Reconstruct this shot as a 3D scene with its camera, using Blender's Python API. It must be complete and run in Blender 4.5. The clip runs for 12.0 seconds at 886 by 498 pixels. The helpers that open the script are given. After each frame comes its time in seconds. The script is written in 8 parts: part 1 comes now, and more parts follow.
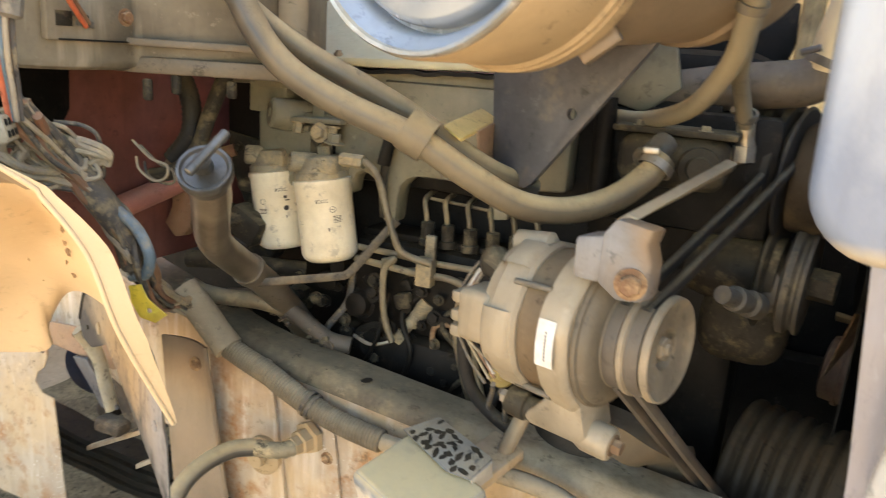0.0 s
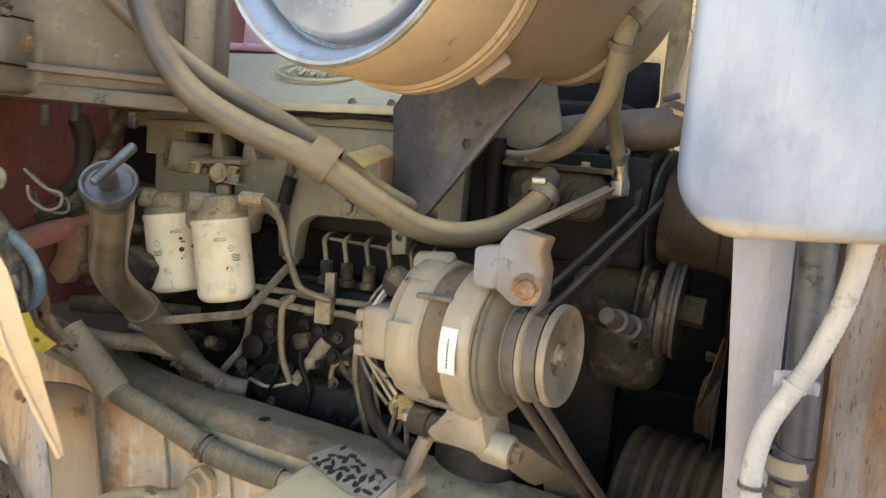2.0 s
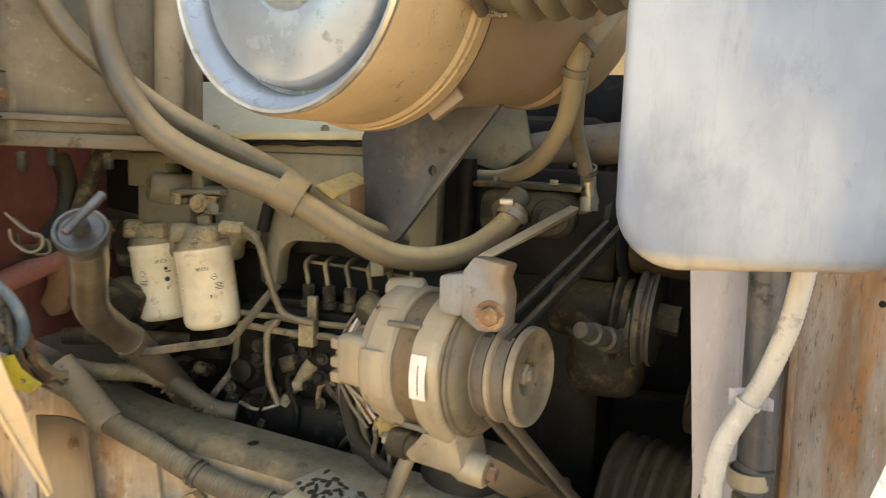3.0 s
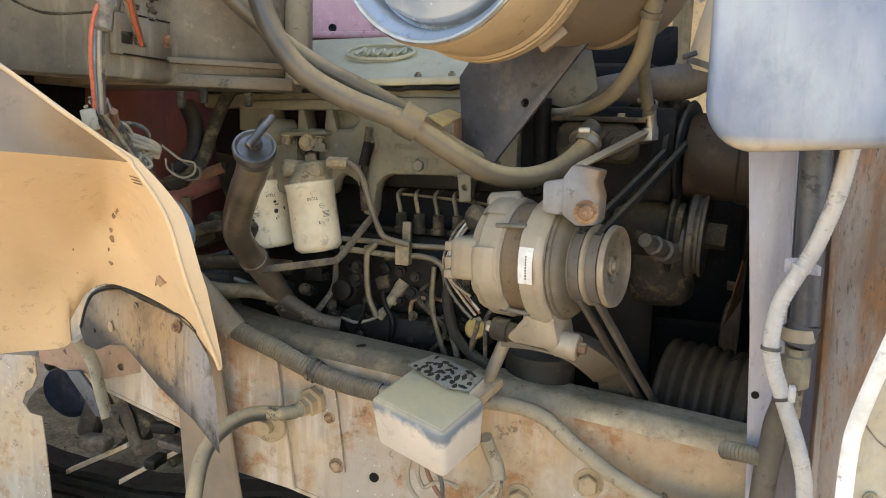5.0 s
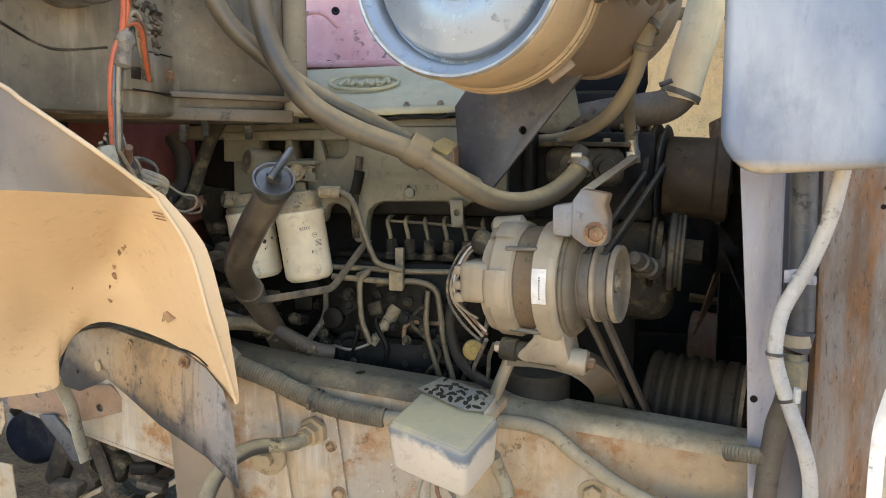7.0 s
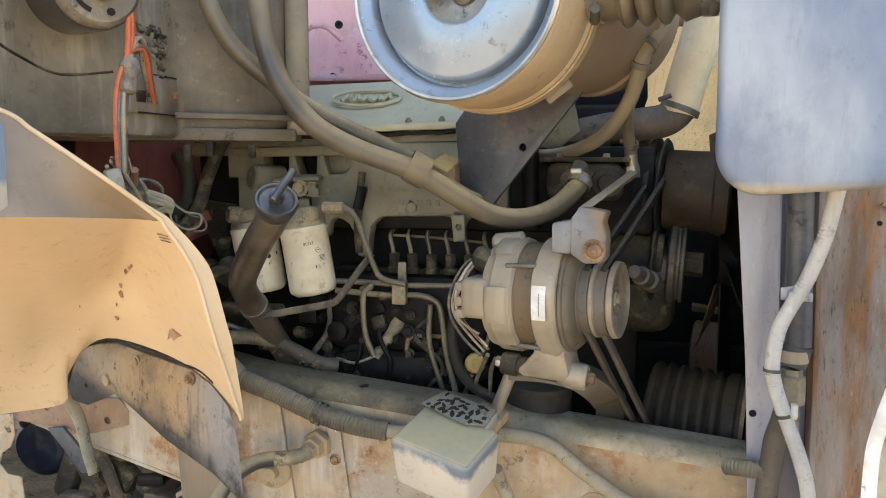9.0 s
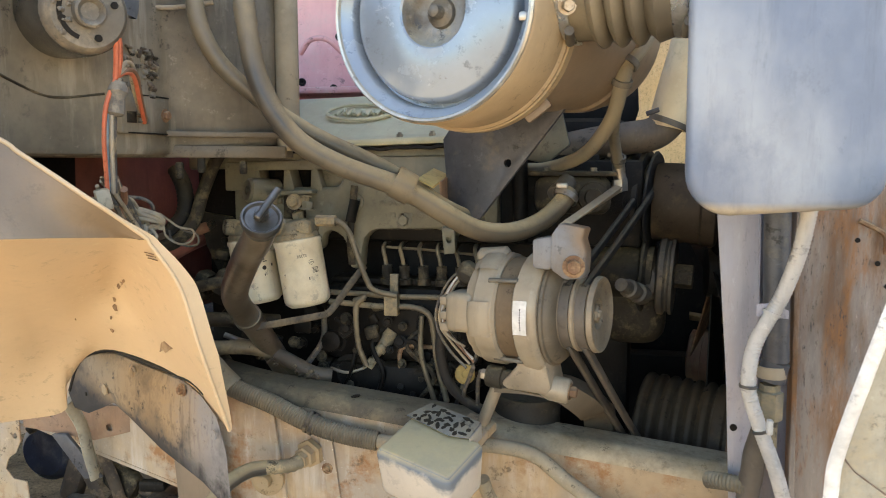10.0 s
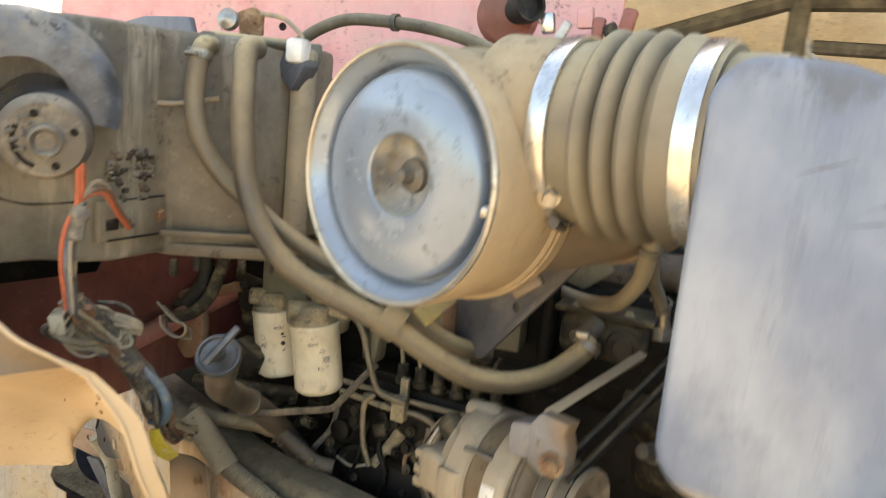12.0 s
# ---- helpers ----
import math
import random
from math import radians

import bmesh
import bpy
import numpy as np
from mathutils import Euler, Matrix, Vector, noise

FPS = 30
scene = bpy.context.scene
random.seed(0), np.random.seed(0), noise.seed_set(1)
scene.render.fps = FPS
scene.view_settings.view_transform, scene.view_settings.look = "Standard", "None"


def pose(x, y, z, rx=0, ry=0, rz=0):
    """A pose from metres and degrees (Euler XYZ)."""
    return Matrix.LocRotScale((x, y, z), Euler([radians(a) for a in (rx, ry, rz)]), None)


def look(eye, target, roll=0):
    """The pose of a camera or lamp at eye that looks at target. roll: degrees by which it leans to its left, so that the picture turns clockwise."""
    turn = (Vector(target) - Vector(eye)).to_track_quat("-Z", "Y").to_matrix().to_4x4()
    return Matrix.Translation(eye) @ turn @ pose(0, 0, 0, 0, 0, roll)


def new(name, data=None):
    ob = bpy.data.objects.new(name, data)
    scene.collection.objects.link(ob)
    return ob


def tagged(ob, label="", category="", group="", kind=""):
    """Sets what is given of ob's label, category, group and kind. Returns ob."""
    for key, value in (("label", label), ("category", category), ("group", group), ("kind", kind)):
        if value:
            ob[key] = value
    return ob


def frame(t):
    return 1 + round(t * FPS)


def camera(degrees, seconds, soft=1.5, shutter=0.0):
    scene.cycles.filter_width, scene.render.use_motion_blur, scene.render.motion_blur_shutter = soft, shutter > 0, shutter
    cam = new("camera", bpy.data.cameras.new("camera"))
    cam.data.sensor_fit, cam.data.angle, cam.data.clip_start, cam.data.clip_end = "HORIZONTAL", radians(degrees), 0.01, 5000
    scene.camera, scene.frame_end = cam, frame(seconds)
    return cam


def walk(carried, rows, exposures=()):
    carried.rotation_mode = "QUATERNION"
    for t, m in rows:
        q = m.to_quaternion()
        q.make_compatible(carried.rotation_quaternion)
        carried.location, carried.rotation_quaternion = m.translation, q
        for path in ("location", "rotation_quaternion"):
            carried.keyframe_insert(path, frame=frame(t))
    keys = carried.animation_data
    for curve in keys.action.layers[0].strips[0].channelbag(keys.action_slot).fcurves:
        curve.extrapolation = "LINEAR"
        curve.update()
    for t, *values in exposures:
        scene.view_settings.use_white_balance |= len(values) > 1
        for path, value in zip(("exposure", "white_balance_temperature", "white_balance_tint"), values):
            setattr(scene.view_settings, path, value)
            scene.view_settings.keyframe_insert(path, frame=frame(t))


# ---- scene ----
cam = camera(61.8, 12.0, soft=1.0, shutter=0.5)
METRES, EYE, TILT, LEAN, TURN = 1.4, 1.45, -15.0, -4.0, 25.0
ROWS = [
    (0.0, 0.0, 0.0, 0.0, 0.0, 0.0, -0.0),
    (0.5, 0.0031, -0.0198, -0.0746, -3.39, 4.01, 0.57),
    (1.0, -0.0102, -0.0388, -0.0986, -4.72, 5.97, 0.43),
    (1.5, -0.03, -0.0527, -0.0929, -7.06, 7.02, 1.15),
    (2.0, -0.0175, -0.0251, -0.0655, -8.77, 6.81, 1.06),
    (2.5, 0.0219, -0.0191, -0.0343, -9.54, 6.58, 1.57),
    (3.0, 0.0169, -0.0506, -0.0397, -7.92, 6.48, 3.53),
    (3.5, -0.037, -0.0862, -0.0771, -6.01, 5.61, 3.06),
    (5.5, -0.1425, -0.1813, -0.1255, -9.41, 5.14, 5.15),
    (6.0, -0.2012, -0.1733, -0.1132, -11.92, 5.92, 6.12),
    (6.5, -0.2169, -0.1734, -0.1139, -13.22, 6.24, 6.58),
    (8.5, -0.2175, -0.1885, -0.1047, -13.44, 6.57, 7.15),
    (9.0, -0.2127, -0.1925, -0.0991, -12.85, 6.63, 7.1),
    (9.5, -0.2029, -0.1986, -0.0918, -12.15, 6.76, 7.0),
    (10.0, -0.175, -0.2193, -0.0889, -11.43, 6.86, 6.94),
    (10.5, -0.1578, -0.2277, -0.095, -10.87, 6.69, 6.77),
    (11.0, -0.1613, -0.2267, -0.0965, -9.94, 6.51, 5.84),
    (11.5, -0.1176, -0.2249, -0.0167, -7.29, 6.14, 2.96),
    (12.0, 0.0307, -0.1622, 0.1316, -0.24, 3.73, -1.82),
]
# the picture starts a little brighter
walk(cam, [(t, pose(0, 0, EYE, TILT, LEAN, TURN) @ pose(METRES * x, METRES * y, METRES * z, 90 + pitch, roll, yaw)) for t, x, y, z, yaw, pitch, roll in ROWS],
     exposures=[(0.0, 2.64, 8300, 11), (0.5, 2.56, 7300, 9), (2.0, 2.48, 7400, 9), (2.5, 2.44, 8500, 9), (3.0, 2.40, 8900, 9), (3.5, 2.34, 9100, 10), (4.5, 2.22, 7700, 9), (5.5, 2.18, 6900, 9), (9.5, 2.12, 7000, 9), (10.5, 2.10, 7500, 9), (11.0, 2.12, 7400, 9), (12.0, 2.12, 8300, 9)])

# ---------------------------------------------------------------- light
world = bpy.data.worlds.new("sky")
scene.world = world
world.use_nodes = True
wn = world.node_tree
sky = wn.nodes.new("ShaderNodeTexSky")
sky.sky_type = "NISHITA"
sky.sun_disc = False
sky.sun_elevation, sky.sun_rotation = radians(57), radians(3)
wn.links.new(sky.outputs[0], wn.nodes["Background"].inputs[0])
wn.nodes["Background"].inputs[1].default_value = 0.15
sun_data = bpy.data.lights.new("sun", "SUN")
sun_data.energy, sun_data.angle, sun_data.color = 4.6, radians(0.6), (1.0, 0.93, 0.82)
sun = new("sun", sun_data)
sun.matrix_world = look((0.3, 5.6, 8.6), (0, 0, 0))

# ---------------------------------------------------------------- materials
DUST = (0.46, 0.36, 0.21)
BOXQ, BOXH = (0.0174, -0.3119, 0.9500), 0.6084


def mat(name, base, rough=0.6, metal=0.0, dust=0.4, second=None, scale=9.0, bump=0.25, dust_colour=DUST, top=0.55, fine=70.0, stretch=(1, 1, 1), grime=0.5, specks=0.0, mott=0.3, fields=(), chips=0.45, spec=0.4, span=(0.42, 0.66), relief=0.0015, soft_dust=False, runs=0.0, run_colour=(0.55, 0.50, 0.42), rust=0.0):
    """A worn surface: base colour, blotches of a second tone, dust by noise and on what faces up, fine grain relief."""
    m = bpy.data.materials.new(name)
    m.use_nodes = True
    nt = m.node_tree
    n, l = nt.nodes, nt.links
    b = n["Principled BSDF"]
    co = n.new("ShaderNodeTexCoord")
    mp = n.new("ShaderNodeMapping")
    mp.inputs["Scale"].default_value = stretch
    l.new(co.outputs["Object"], mp.inputs[0])

    def noisy(s, detail, rough_n=0.6):
        t = n.new("ShaderNodeTexNoise")
        t.inputs["Scale"].default_value, t.inputs["Detail"].default_value, t.inputs["Roughness"].default_value = s, detail, rough_n
        l.new(mp.outputs[0], t.inputs["Vector"])
        return t.outputs["Fac"]

    def ramp(src, lo, hi, a=0.0, z=1.0):
        r = n.new("ShaderNodeMapRange")
        r.inputs["From Min"].default_value, r.inputs["From Max"].default_value = lo, hi
        r.inputs["To Min"].default_value, r.inputs["To Max"].default_value = a, z
        l.new(src, r.inputs["Value"])
        return r.outputs["Result"]

    def mixc(f, a, c):
        x = n.new("ShaderNodeMix")
        x.data_type = "RGBA"
        l.new(f, x.inputs["Factor"])
        for sock, v in ((x.inputs["A"], a), (x.inputs["B"], c)):
            if isinstance(v, tuple):
                sock.default_value = (*v, 1)
            else:
                l.new(v, sock)
        return x.outputs["Result"]

    def maths(op, a, c):
        x = n.new("ShaderNodeMath")
        x.operation = op
        x.use_clamp = True
        for i, v in enumerate((a, c)):
            if isinstance(v, (int, float)):
                x.inputs[i].default_value = v
            else:
                l.new(v, x.inputs[i])
        return x.outputs[0]

    big, small = noisy(scale, 5), noisy(fine, 6, 0.7)
    if second is None:
        second = tuple(c * 0.62 for c in base)
    col = mixc(ramp(big, *span), base, second)
    col = mixc(ramp(small, 0.48, 0.66, 0.0, mott), col, tuple(c * 0.45 for c in base))
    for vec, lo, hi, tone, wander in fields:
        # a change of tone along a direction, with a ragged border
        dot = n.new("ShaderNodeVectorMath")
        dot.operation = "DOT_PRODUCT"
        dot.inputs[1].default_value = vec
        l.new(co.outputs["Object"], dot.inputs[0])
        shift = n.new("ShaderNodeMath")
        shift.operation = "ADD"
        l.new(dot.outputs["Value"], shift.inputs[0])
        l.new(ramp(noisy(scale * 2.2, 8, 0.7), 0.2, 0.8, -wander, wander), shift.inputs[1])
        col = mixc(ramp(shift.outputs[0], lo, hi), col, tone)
    b.inputs["Specular IOR Level"].default_value = spec
    fac = None
    if dust > 0:
        geo = n.new("ShaderNodeNewGeometry")
        sep = n.new("ShaderNodeSeparateXYZ")
        l.new(geo.outputs["Normal"], sep.inputs[0])
        up = ramp(sep.outputs["Z"], 0.1, 0.95, 0.0, top)
        if soft_dust:
            patch = ramp(noisy(scale * 0.8, 3, 0.5), 0.60 - dust * 0.5, 0.90 - dust * 0.4, 0.0, min(1.0, dust * 1.2))
        else:
            patch = ramp(noisy(scale * 1.7, 9, 0.7), 0.60 - dust * 0.3, 0.72 - dust * 0.3, 0.0, min(1.0, dust * 1.6))
        grain = ramp(small, 0.36, 0.60, 1 - 1.4 * min(mott, 0.45), 1 + 0.3 * mott)
        fac = maths("MULTIPLY", maths("ADD", maths("MULTIPLY", up, ramp(big, 0.3, 0.6, 0.5, 1.0)), patch), grain)
        col = mixc(fac, col, dust_colour)
        l.new(ramp(fac, 0.0, 0.7, rough, 0.95), b.inputs["Roughness"])
        l.new(ramp(fac, 0.0, 0.6, metal, 0.0), b.inputs["Metallic"])
    else:
        l.new(ramp(big, 0.3, 0.7, rough * 0.85, min(1.0, rough * 1.15)), b.inputs["Roughness"])
        b.inputs["Metallic"].default_value = metal
    if grime > 0:
        stain = ramp(noisy(scale * 0.55, 9, 0.72), 0.48, 0.68, 0.0, grime)
        streak = n.new("ShaderNodeTexNoise")
        streak.inputs["Scale"].default_value, streak.inputs["Detail"].default_value, streak.inputs["Roughness"].default_value = 1.0, 7, 0.7
        sm = n.new("ShaderNodeMapping")
        sm.inputs["Scale"].default_value = (38, 38, 5)
        l.new(co.outputs["Object"], sm.inputs[0])
        l.new(sm.outputs[0], streak.inputs["Vector"])
        run = ramp(streak.outputs["Fac"], 0.52, 0.72, 0.0, grime * 0.8)
        grimy = mixc(maths("MAXIMUM", stain, run), col, tuple(c * 0.42 for c in base))
        col = grimy
    if runs > 0:
        # dried water runs and smears, drawn out downwards
        rt = n.new("ShaderNodeTexNoise")
        rt.inputs["Scale"].default_value, rt.inputs["Detail"].default_value, rt.inputs["Roughness"].default_value = 1.0, 6, 0.62
        rm = n.new("ShaderNodeMapping")
        rm.inputs["Scale"].default_value = (24, 24, 3.2)
        rm.inputs["Location"].default_value = (3.1, 1.7, 0.4)
        l.new(co.outputs["Object"], rm.inputs[0])
        l.new(rm.outputs[0], rt.inputs["Vector"])
        col = mixc(maths("MULTIPLY", ramp(rt.outputs["Fac"], 0.50, 0.68, 0.0, runs), ramp(noisy(scale * 0.7, 4), 0.42, 0.60)), col, run_colour)
    if rust > 0:
        spots = maths("MULTIPLY", ramp(noisy(scale * 2.6, 8, 0.72), 0.50, 0.62), ramp(noisy(scale * 0.9, 3), 0.46, 0.56, 0.0, rust))
        col = mixc(spots, col, (0.30, 0.135, 0.045))
    if chips > 0:
        # sparse dark flecks and pale scuffs, gathered in patches
        grit = noisy(fine * 0.55, 10, 0.78)
        where = ramp(noisy(scale * 1.3, 4), 0.40, 0.62)
        col = mixc(maths("MULTIPLY", ramp(grit, 0.56, 0.61, 0.0, min(1.0, chips * 2)), where), col, tuple(c * 0.25 for c in base))
        col = mixc(maths("MULTIPLY", ramp(grit, 0.43, 0.37, 0.0, chips), ramp(noisy(scale * 1.9, 4), 0.45, 0.62)), col, tuple(min(0.85, c * 1.5 + 0.04) for c in base))
    if specks > 0:
        vo = n.new("ShaderNodeTexVoronoi")
        vo.inputs["Scale"].default_value = 110
        vo.inputs["Randomness"].default_value = 1.0
        l.new(co.outputs["Object"], vo.inputs["Vector"])
        dots = maths("MULTIPLY", maths("MULTIPLY", ramp(vo.outputs["Distance"], 0.10, 0.20, 1.0, 0.0), ramp(vo.outputs["Color"], 0.55, 0.6)), ramp(big, 0.52, 0.60, 0.0, specks))
        col = mixc(dots, col, (0.80, 0.76, 0.68))
    l.new(col, b.inputs["Base Color"])
    if bump > 0:
        bp = n.new("ShaderNodeBump")
        bp.inputs["Strength"].default_value, bp.inputs["Distance"].default_value = bump, relief
        l.new(maths("ADD", maths("MULTIPLY", small, 0.6), maths("MULTIPLY", big, 0.6)), bp.inputs["Height"])
        l.new(bp.outputs[0], b.inputs["Normal"])
    return m


M_FENDER = mat("dusty_tan_panel", (0.66, 0.49, 0.30), 0.45, 0, 0.25, (0.60, 0.45, 0.28), 3, 0.04, (0.62, 0.46, 0.28), grime=0.06, mott=0.05, soft_dust=True, chips=0.18)
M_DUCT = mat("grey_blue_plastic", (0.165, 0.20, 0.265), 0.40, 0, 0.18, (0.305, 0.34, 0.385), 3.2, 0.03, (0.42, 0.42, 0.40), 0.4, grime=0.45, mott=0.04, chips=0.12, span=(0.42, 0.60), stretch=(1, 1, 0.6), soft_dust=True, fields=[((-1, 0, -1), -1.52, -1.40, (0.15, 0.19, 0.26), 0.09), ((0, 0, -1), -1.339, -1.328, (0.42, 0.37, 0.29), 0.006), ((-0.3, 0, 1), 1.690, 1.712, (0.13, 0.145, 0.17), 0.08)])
M_RAIL = mat("dusty_frame_steel", (0.45, 0.33, 0.20), 0.45, 0.0, 0.35, (0.36, 0.305, 0.245), 4, 0.15, (0.52, 0.40, 0.25), grime=0.45, specks=0.9, mott=0.12, span=(0.44, 0.58), chips=0.4, soft_dust=True, runs=0.9, run_colour=(0.64, 0.60, 0.54), rust=0.9)
M_RAILTOP = mat("dusty_oily_steel", (0.20, 0.162, 0.10), 0.55, 0, 0.3, (0.07, 0.06, 0.044), 10, 0.15, (0.33, 0.265, 0.16), 0.45, grime=0.7, mott=0.3, fields=[((1, 0, 0), -0.40, -0.28, (0.46, 0.385, 0.26), 0.10)])
M_ENGINE = mat("grey_green_engine_paint", (0.225, 0.213, 0.15), 0.40, 0, 0.3, (0.14, 0.134, 0.098), 7, 0.15, (0.36, 0.31, 0.205), 0.6, grime=0.55, mott=0.15, chips=0.3, soft_dust=True)
# Khaki paint, made paler in place of light from above on the cover.
M_COVER = mat("khaki_paint_lifted_for_light", (0.58, 0.55, 0.36), 0.42, 0, 0.3, (0.48, 0.455, 0.295), 6, 0.06, (0.56, 0.49, 0.32), 0.45, grime=0.3, mott=0.08, soft_dust=True, chips=0.15)
# Oily casting; the dark of the engine bay is put into its colour.
M_BLOCK = mat("oily_casting_with_shade", (0.012, 0.011, 0.010), 0.5, 0.0, 0.12, (0.006, 0.006, 0.005), 14, 0.5, (0.13, 0.10, 0.06), 0.35, spec=0.15)
M_CAST = mat("dusty_aluminium", (0.35, 0.30, 0.225), 0.42, 0.3, 0.38, (0.24, 0.20, 0.145), 7, 0.12, (0.47, 0.375, 0.24), 0.35, mott=0.10, relief=0.002, chips=0.25, grime=0.45, soft_dust=True)
M_STEEL = mat("plain_steel", (0.42, 0.40, 0.36), 0.35, 0.8, 0.25, (0.34, 0.28, 0.2), 22, 0.2)
M_BRIGHT = mat("bright_zinc", (0.75, 0.74, 0.70), 0.28, 0.85, 0.0, (0.62, 0.6, 0.55), 25, 0.1)
M_DARKSTEEL = mat("dark_grey_plate", (0.085, 0.09, 0.10), 0.45, 0.2, 0.2, (0.09, 0.09, 0.10), 10, 0.2, (0.32, 0.27, 0.18), 0.4)
M_RUBBER = mat("black_rubber", (0.026, 0.025, 0.024), 0.6, 0, 0.12, None, 16, 0.2, (0.3, 0.25, 0.15), 0.4, spec=0.25)
M_HOSE = mat("dusty_heater_hose", (0.062, 0.055, 0.043), 0.36, 0, 0.35, (0.038, 0.035, 0.031), 6, 0.06, (0.58, 0.455, 0.255), 1.0, grime=0.3, mott=0.08, chips=0.2, spec=0.55, soft_dust=True)
M_BELLOW = mat("dusty_bellows_rubber", (0.15, 0.135, 0.105), 0.42, 0, 0.36, (0.11, 0.10, 0.08), 5, 0.05, (0.52, 0.43, 0.265), 0.9, mott=0.06, chips=0.15, grime=0.3, soft_dust=True)
M_AIRBODY = mat("tan_air_cleaner_paint", (0.36, 0.265, 0.155), 0.45, 0, 0.45, (0.27, 0.20, 0.12), 5, 0.08, (0.47, 0.36, 0.215), mott=0.06, soft_dust=True, chips=0.3, grime=0.35)
# Dusty tan raised to a bright tone in place of sunlight.
M_UPIPE = mat("tan_pipe_sun_in_colour", (0.72, 0.60, 0.37), 0.45, 0, 0.35, (0.60, 0.48, 0.29), 6, 0.08, (0.70, 0.57, 0.35), mott=0.06, soft_dust=True, chips=0.2)
M_ALTPUL = mat("brown_dusty_pulley", (0.28, 0.23, 0.165), 0.45, 0.3, 0.4, (0.19, 0.155, 0.11), 12, 0.12, (0.32, 0.255, 0.17), 0.5, mott=0.12)
M_AIRFACE = mat("blue_grey_enamel", (0.30, 0.36, 0.43), 0.22, 0.35, 0.10, (0.23, 0.285, 0.35), 4, 0.02, (0.44, 0.42, 0.36), 0.3, grime=0.25, mott=0.04, chips=0.3)
M_DISH = mat("grimy_enamel_recess", (0.26, 0.28, 0.29), 0.4, 0.2, 0.35, (0.10, 0.085, 0.065), 16, 0.1, (0.46, 0.40, 0.28), 0.8, mott=0.15, grime=0.5)
M_PINKRED = mat("worn_pink_red_flange", (0.52, 0.21, 0.175), 0.45, 0, 0.25, (0.40, 0.15, 0.12), 6, 0.08, (0.45, 0.29, 0.21), 0.4, mott=0.1, soft_dust=True)
M_RIM = mat("pale_rolled_steel", (0.58, 0.56, 0.50), 0.3, 0.7, 0.12, (0.44, 0.40, 0.32), 10, 0.08)
M_FILTER = mat("cream_white_filter_paint", (0.86, 0.79, 0.60), 0.33, 0, 0.2, (0.78, 0.69, 0.49), 12, 0.03, (0.60, 0.48, 0.29), 0.4, grime=0.4, chips=0.3, mott=0.08)
M_FHEAD = mat("dusty_filter_casting", (0.27, 0.24, 0.17), 0.5, 0.3, 0.5, None, 16, 0.35)
M_INK = mat("dark_ink", (0.04, 0.036, 0.032), 0.6, 0, 0, None, 30, 0)
M_TUBE = mat("brushed_dusty_steel_tube", (0.36, 0.30, 0.23), 0.30, 0.75, 0.10, (0.20, 0.16, 0.115), 7, 0.05, (0.36, 0.28, 0.17), 0.3, mott=0.1, chips=0.25, soft_dust=True)
M_PIPE = mat("dusty_olive_pipe", (0.20, 0.17, 0.115), 0.45, 0.3, 0.35, (0.12, 0.10, 0.07), 10, 0.1, (0.36, 0.295, 0.18), 0.6, mott=0.15)
M_CAP = mat("dull_zinc_cap", (0.155, 0.15, 0.138), 0.30, 0.65, 0.06, (0.08, 0.078, 0.072), 20, 0.1, (0.26, 0.23, 0.17), 0.1, mott=0.3)
M_RED = mat("faded_red_paint", (0.345, 0.122, 0.098), 0.45, 0, 0.3, (0.19, 0.07, 0.056), 4, 0.1, (0.30, 0.195, 0.14), 0.5, mott=0.12, soft_dust=True, chips=0.25, grime=0.75)
# Dusty red; the bright light on it is put into the pink.
M_PINK = mat("red_paint_lit_to_pink", (0.74, 0.40, 0.38), 0.5, 0, 0.35, (0.62, 0.28, 0.27), 3, 0.06, (0.62, 0.45, 0.41), 0.3, grime=0.2, mott=0.06)
M_HVAC = mat("dusty_brown_grey_housing", (0.185, 0.160, 0.118), 0.5, 0, 0.32, (0.085, 0.074, 0.056), 3.5, 0.10, (0.35, 0.295, 0.20), 0.6, grime=0.85, mott=0.12, chips=0.5, span=(0.45, 0.60), soft_dust=True, runs=0.85, run_colour=(0.36, 0.325, 0.25))
# Dusty brown; on crown and rear canister its darkness stands for shade.
M_CROWN = mat("dusty_brown_with_shade", (0.255, 0.19, 0.128), 0.5, 0, 0.25, (0.19, 0.145, 0.10), 4, 0.05, (0.34, 0.26, 0.165), 0.3, grime=0.4, mott=0.06, chips=0.15, soft_dust=True)
M_BLOWER = mat("blue_grey_motor_steel", (0.16, 0.19, 0.23), 0.35, 0.4, 0.25, (0.06, 0.066, 0.078), 8, 0.08, (0.36, 0.32, 0.24), mott=0.1)
M_ENDCAP = mat("grey_brown_motor_cap", (0.15, 0.135, 0.112), 0.5, 0.2, 0.35, (0.12, 0.11, 0.09), 12, 0.15, (0.34, 0.29, 0.21), mott=0.15)
M_MOTOR = mat("worn_bare_motor_metal", (0.20, 0.195, 0.18), 0.26, 0.85, 0.0, (0.10, 0.098, 0.095), 9, 0.05, mott=0.1)
M_CLOTHGREY = mat("grey_cloth_tape", (0.17, 0.155, 0.13), 0.85, 0, 0.35, (0.10, 0.09, 0.075), 30, 0.6, (0.33, 0.28, 0.20), 0.5, mott=0.2, relief=0.003)
M_PLUG = mat("aged_beige_plug", (0.40, 0.35, 0.25), 0.5, 0, 0.3, (0.33, 0.28, 0.20), 18, 0.05, mott=0.1)
M_ORANGE = mat("orange_red_wire", (0.46, 0.125, 0.065), 0.5, 0, 0.15, (0.55, 0.13, 0.06), 20, 0.05)
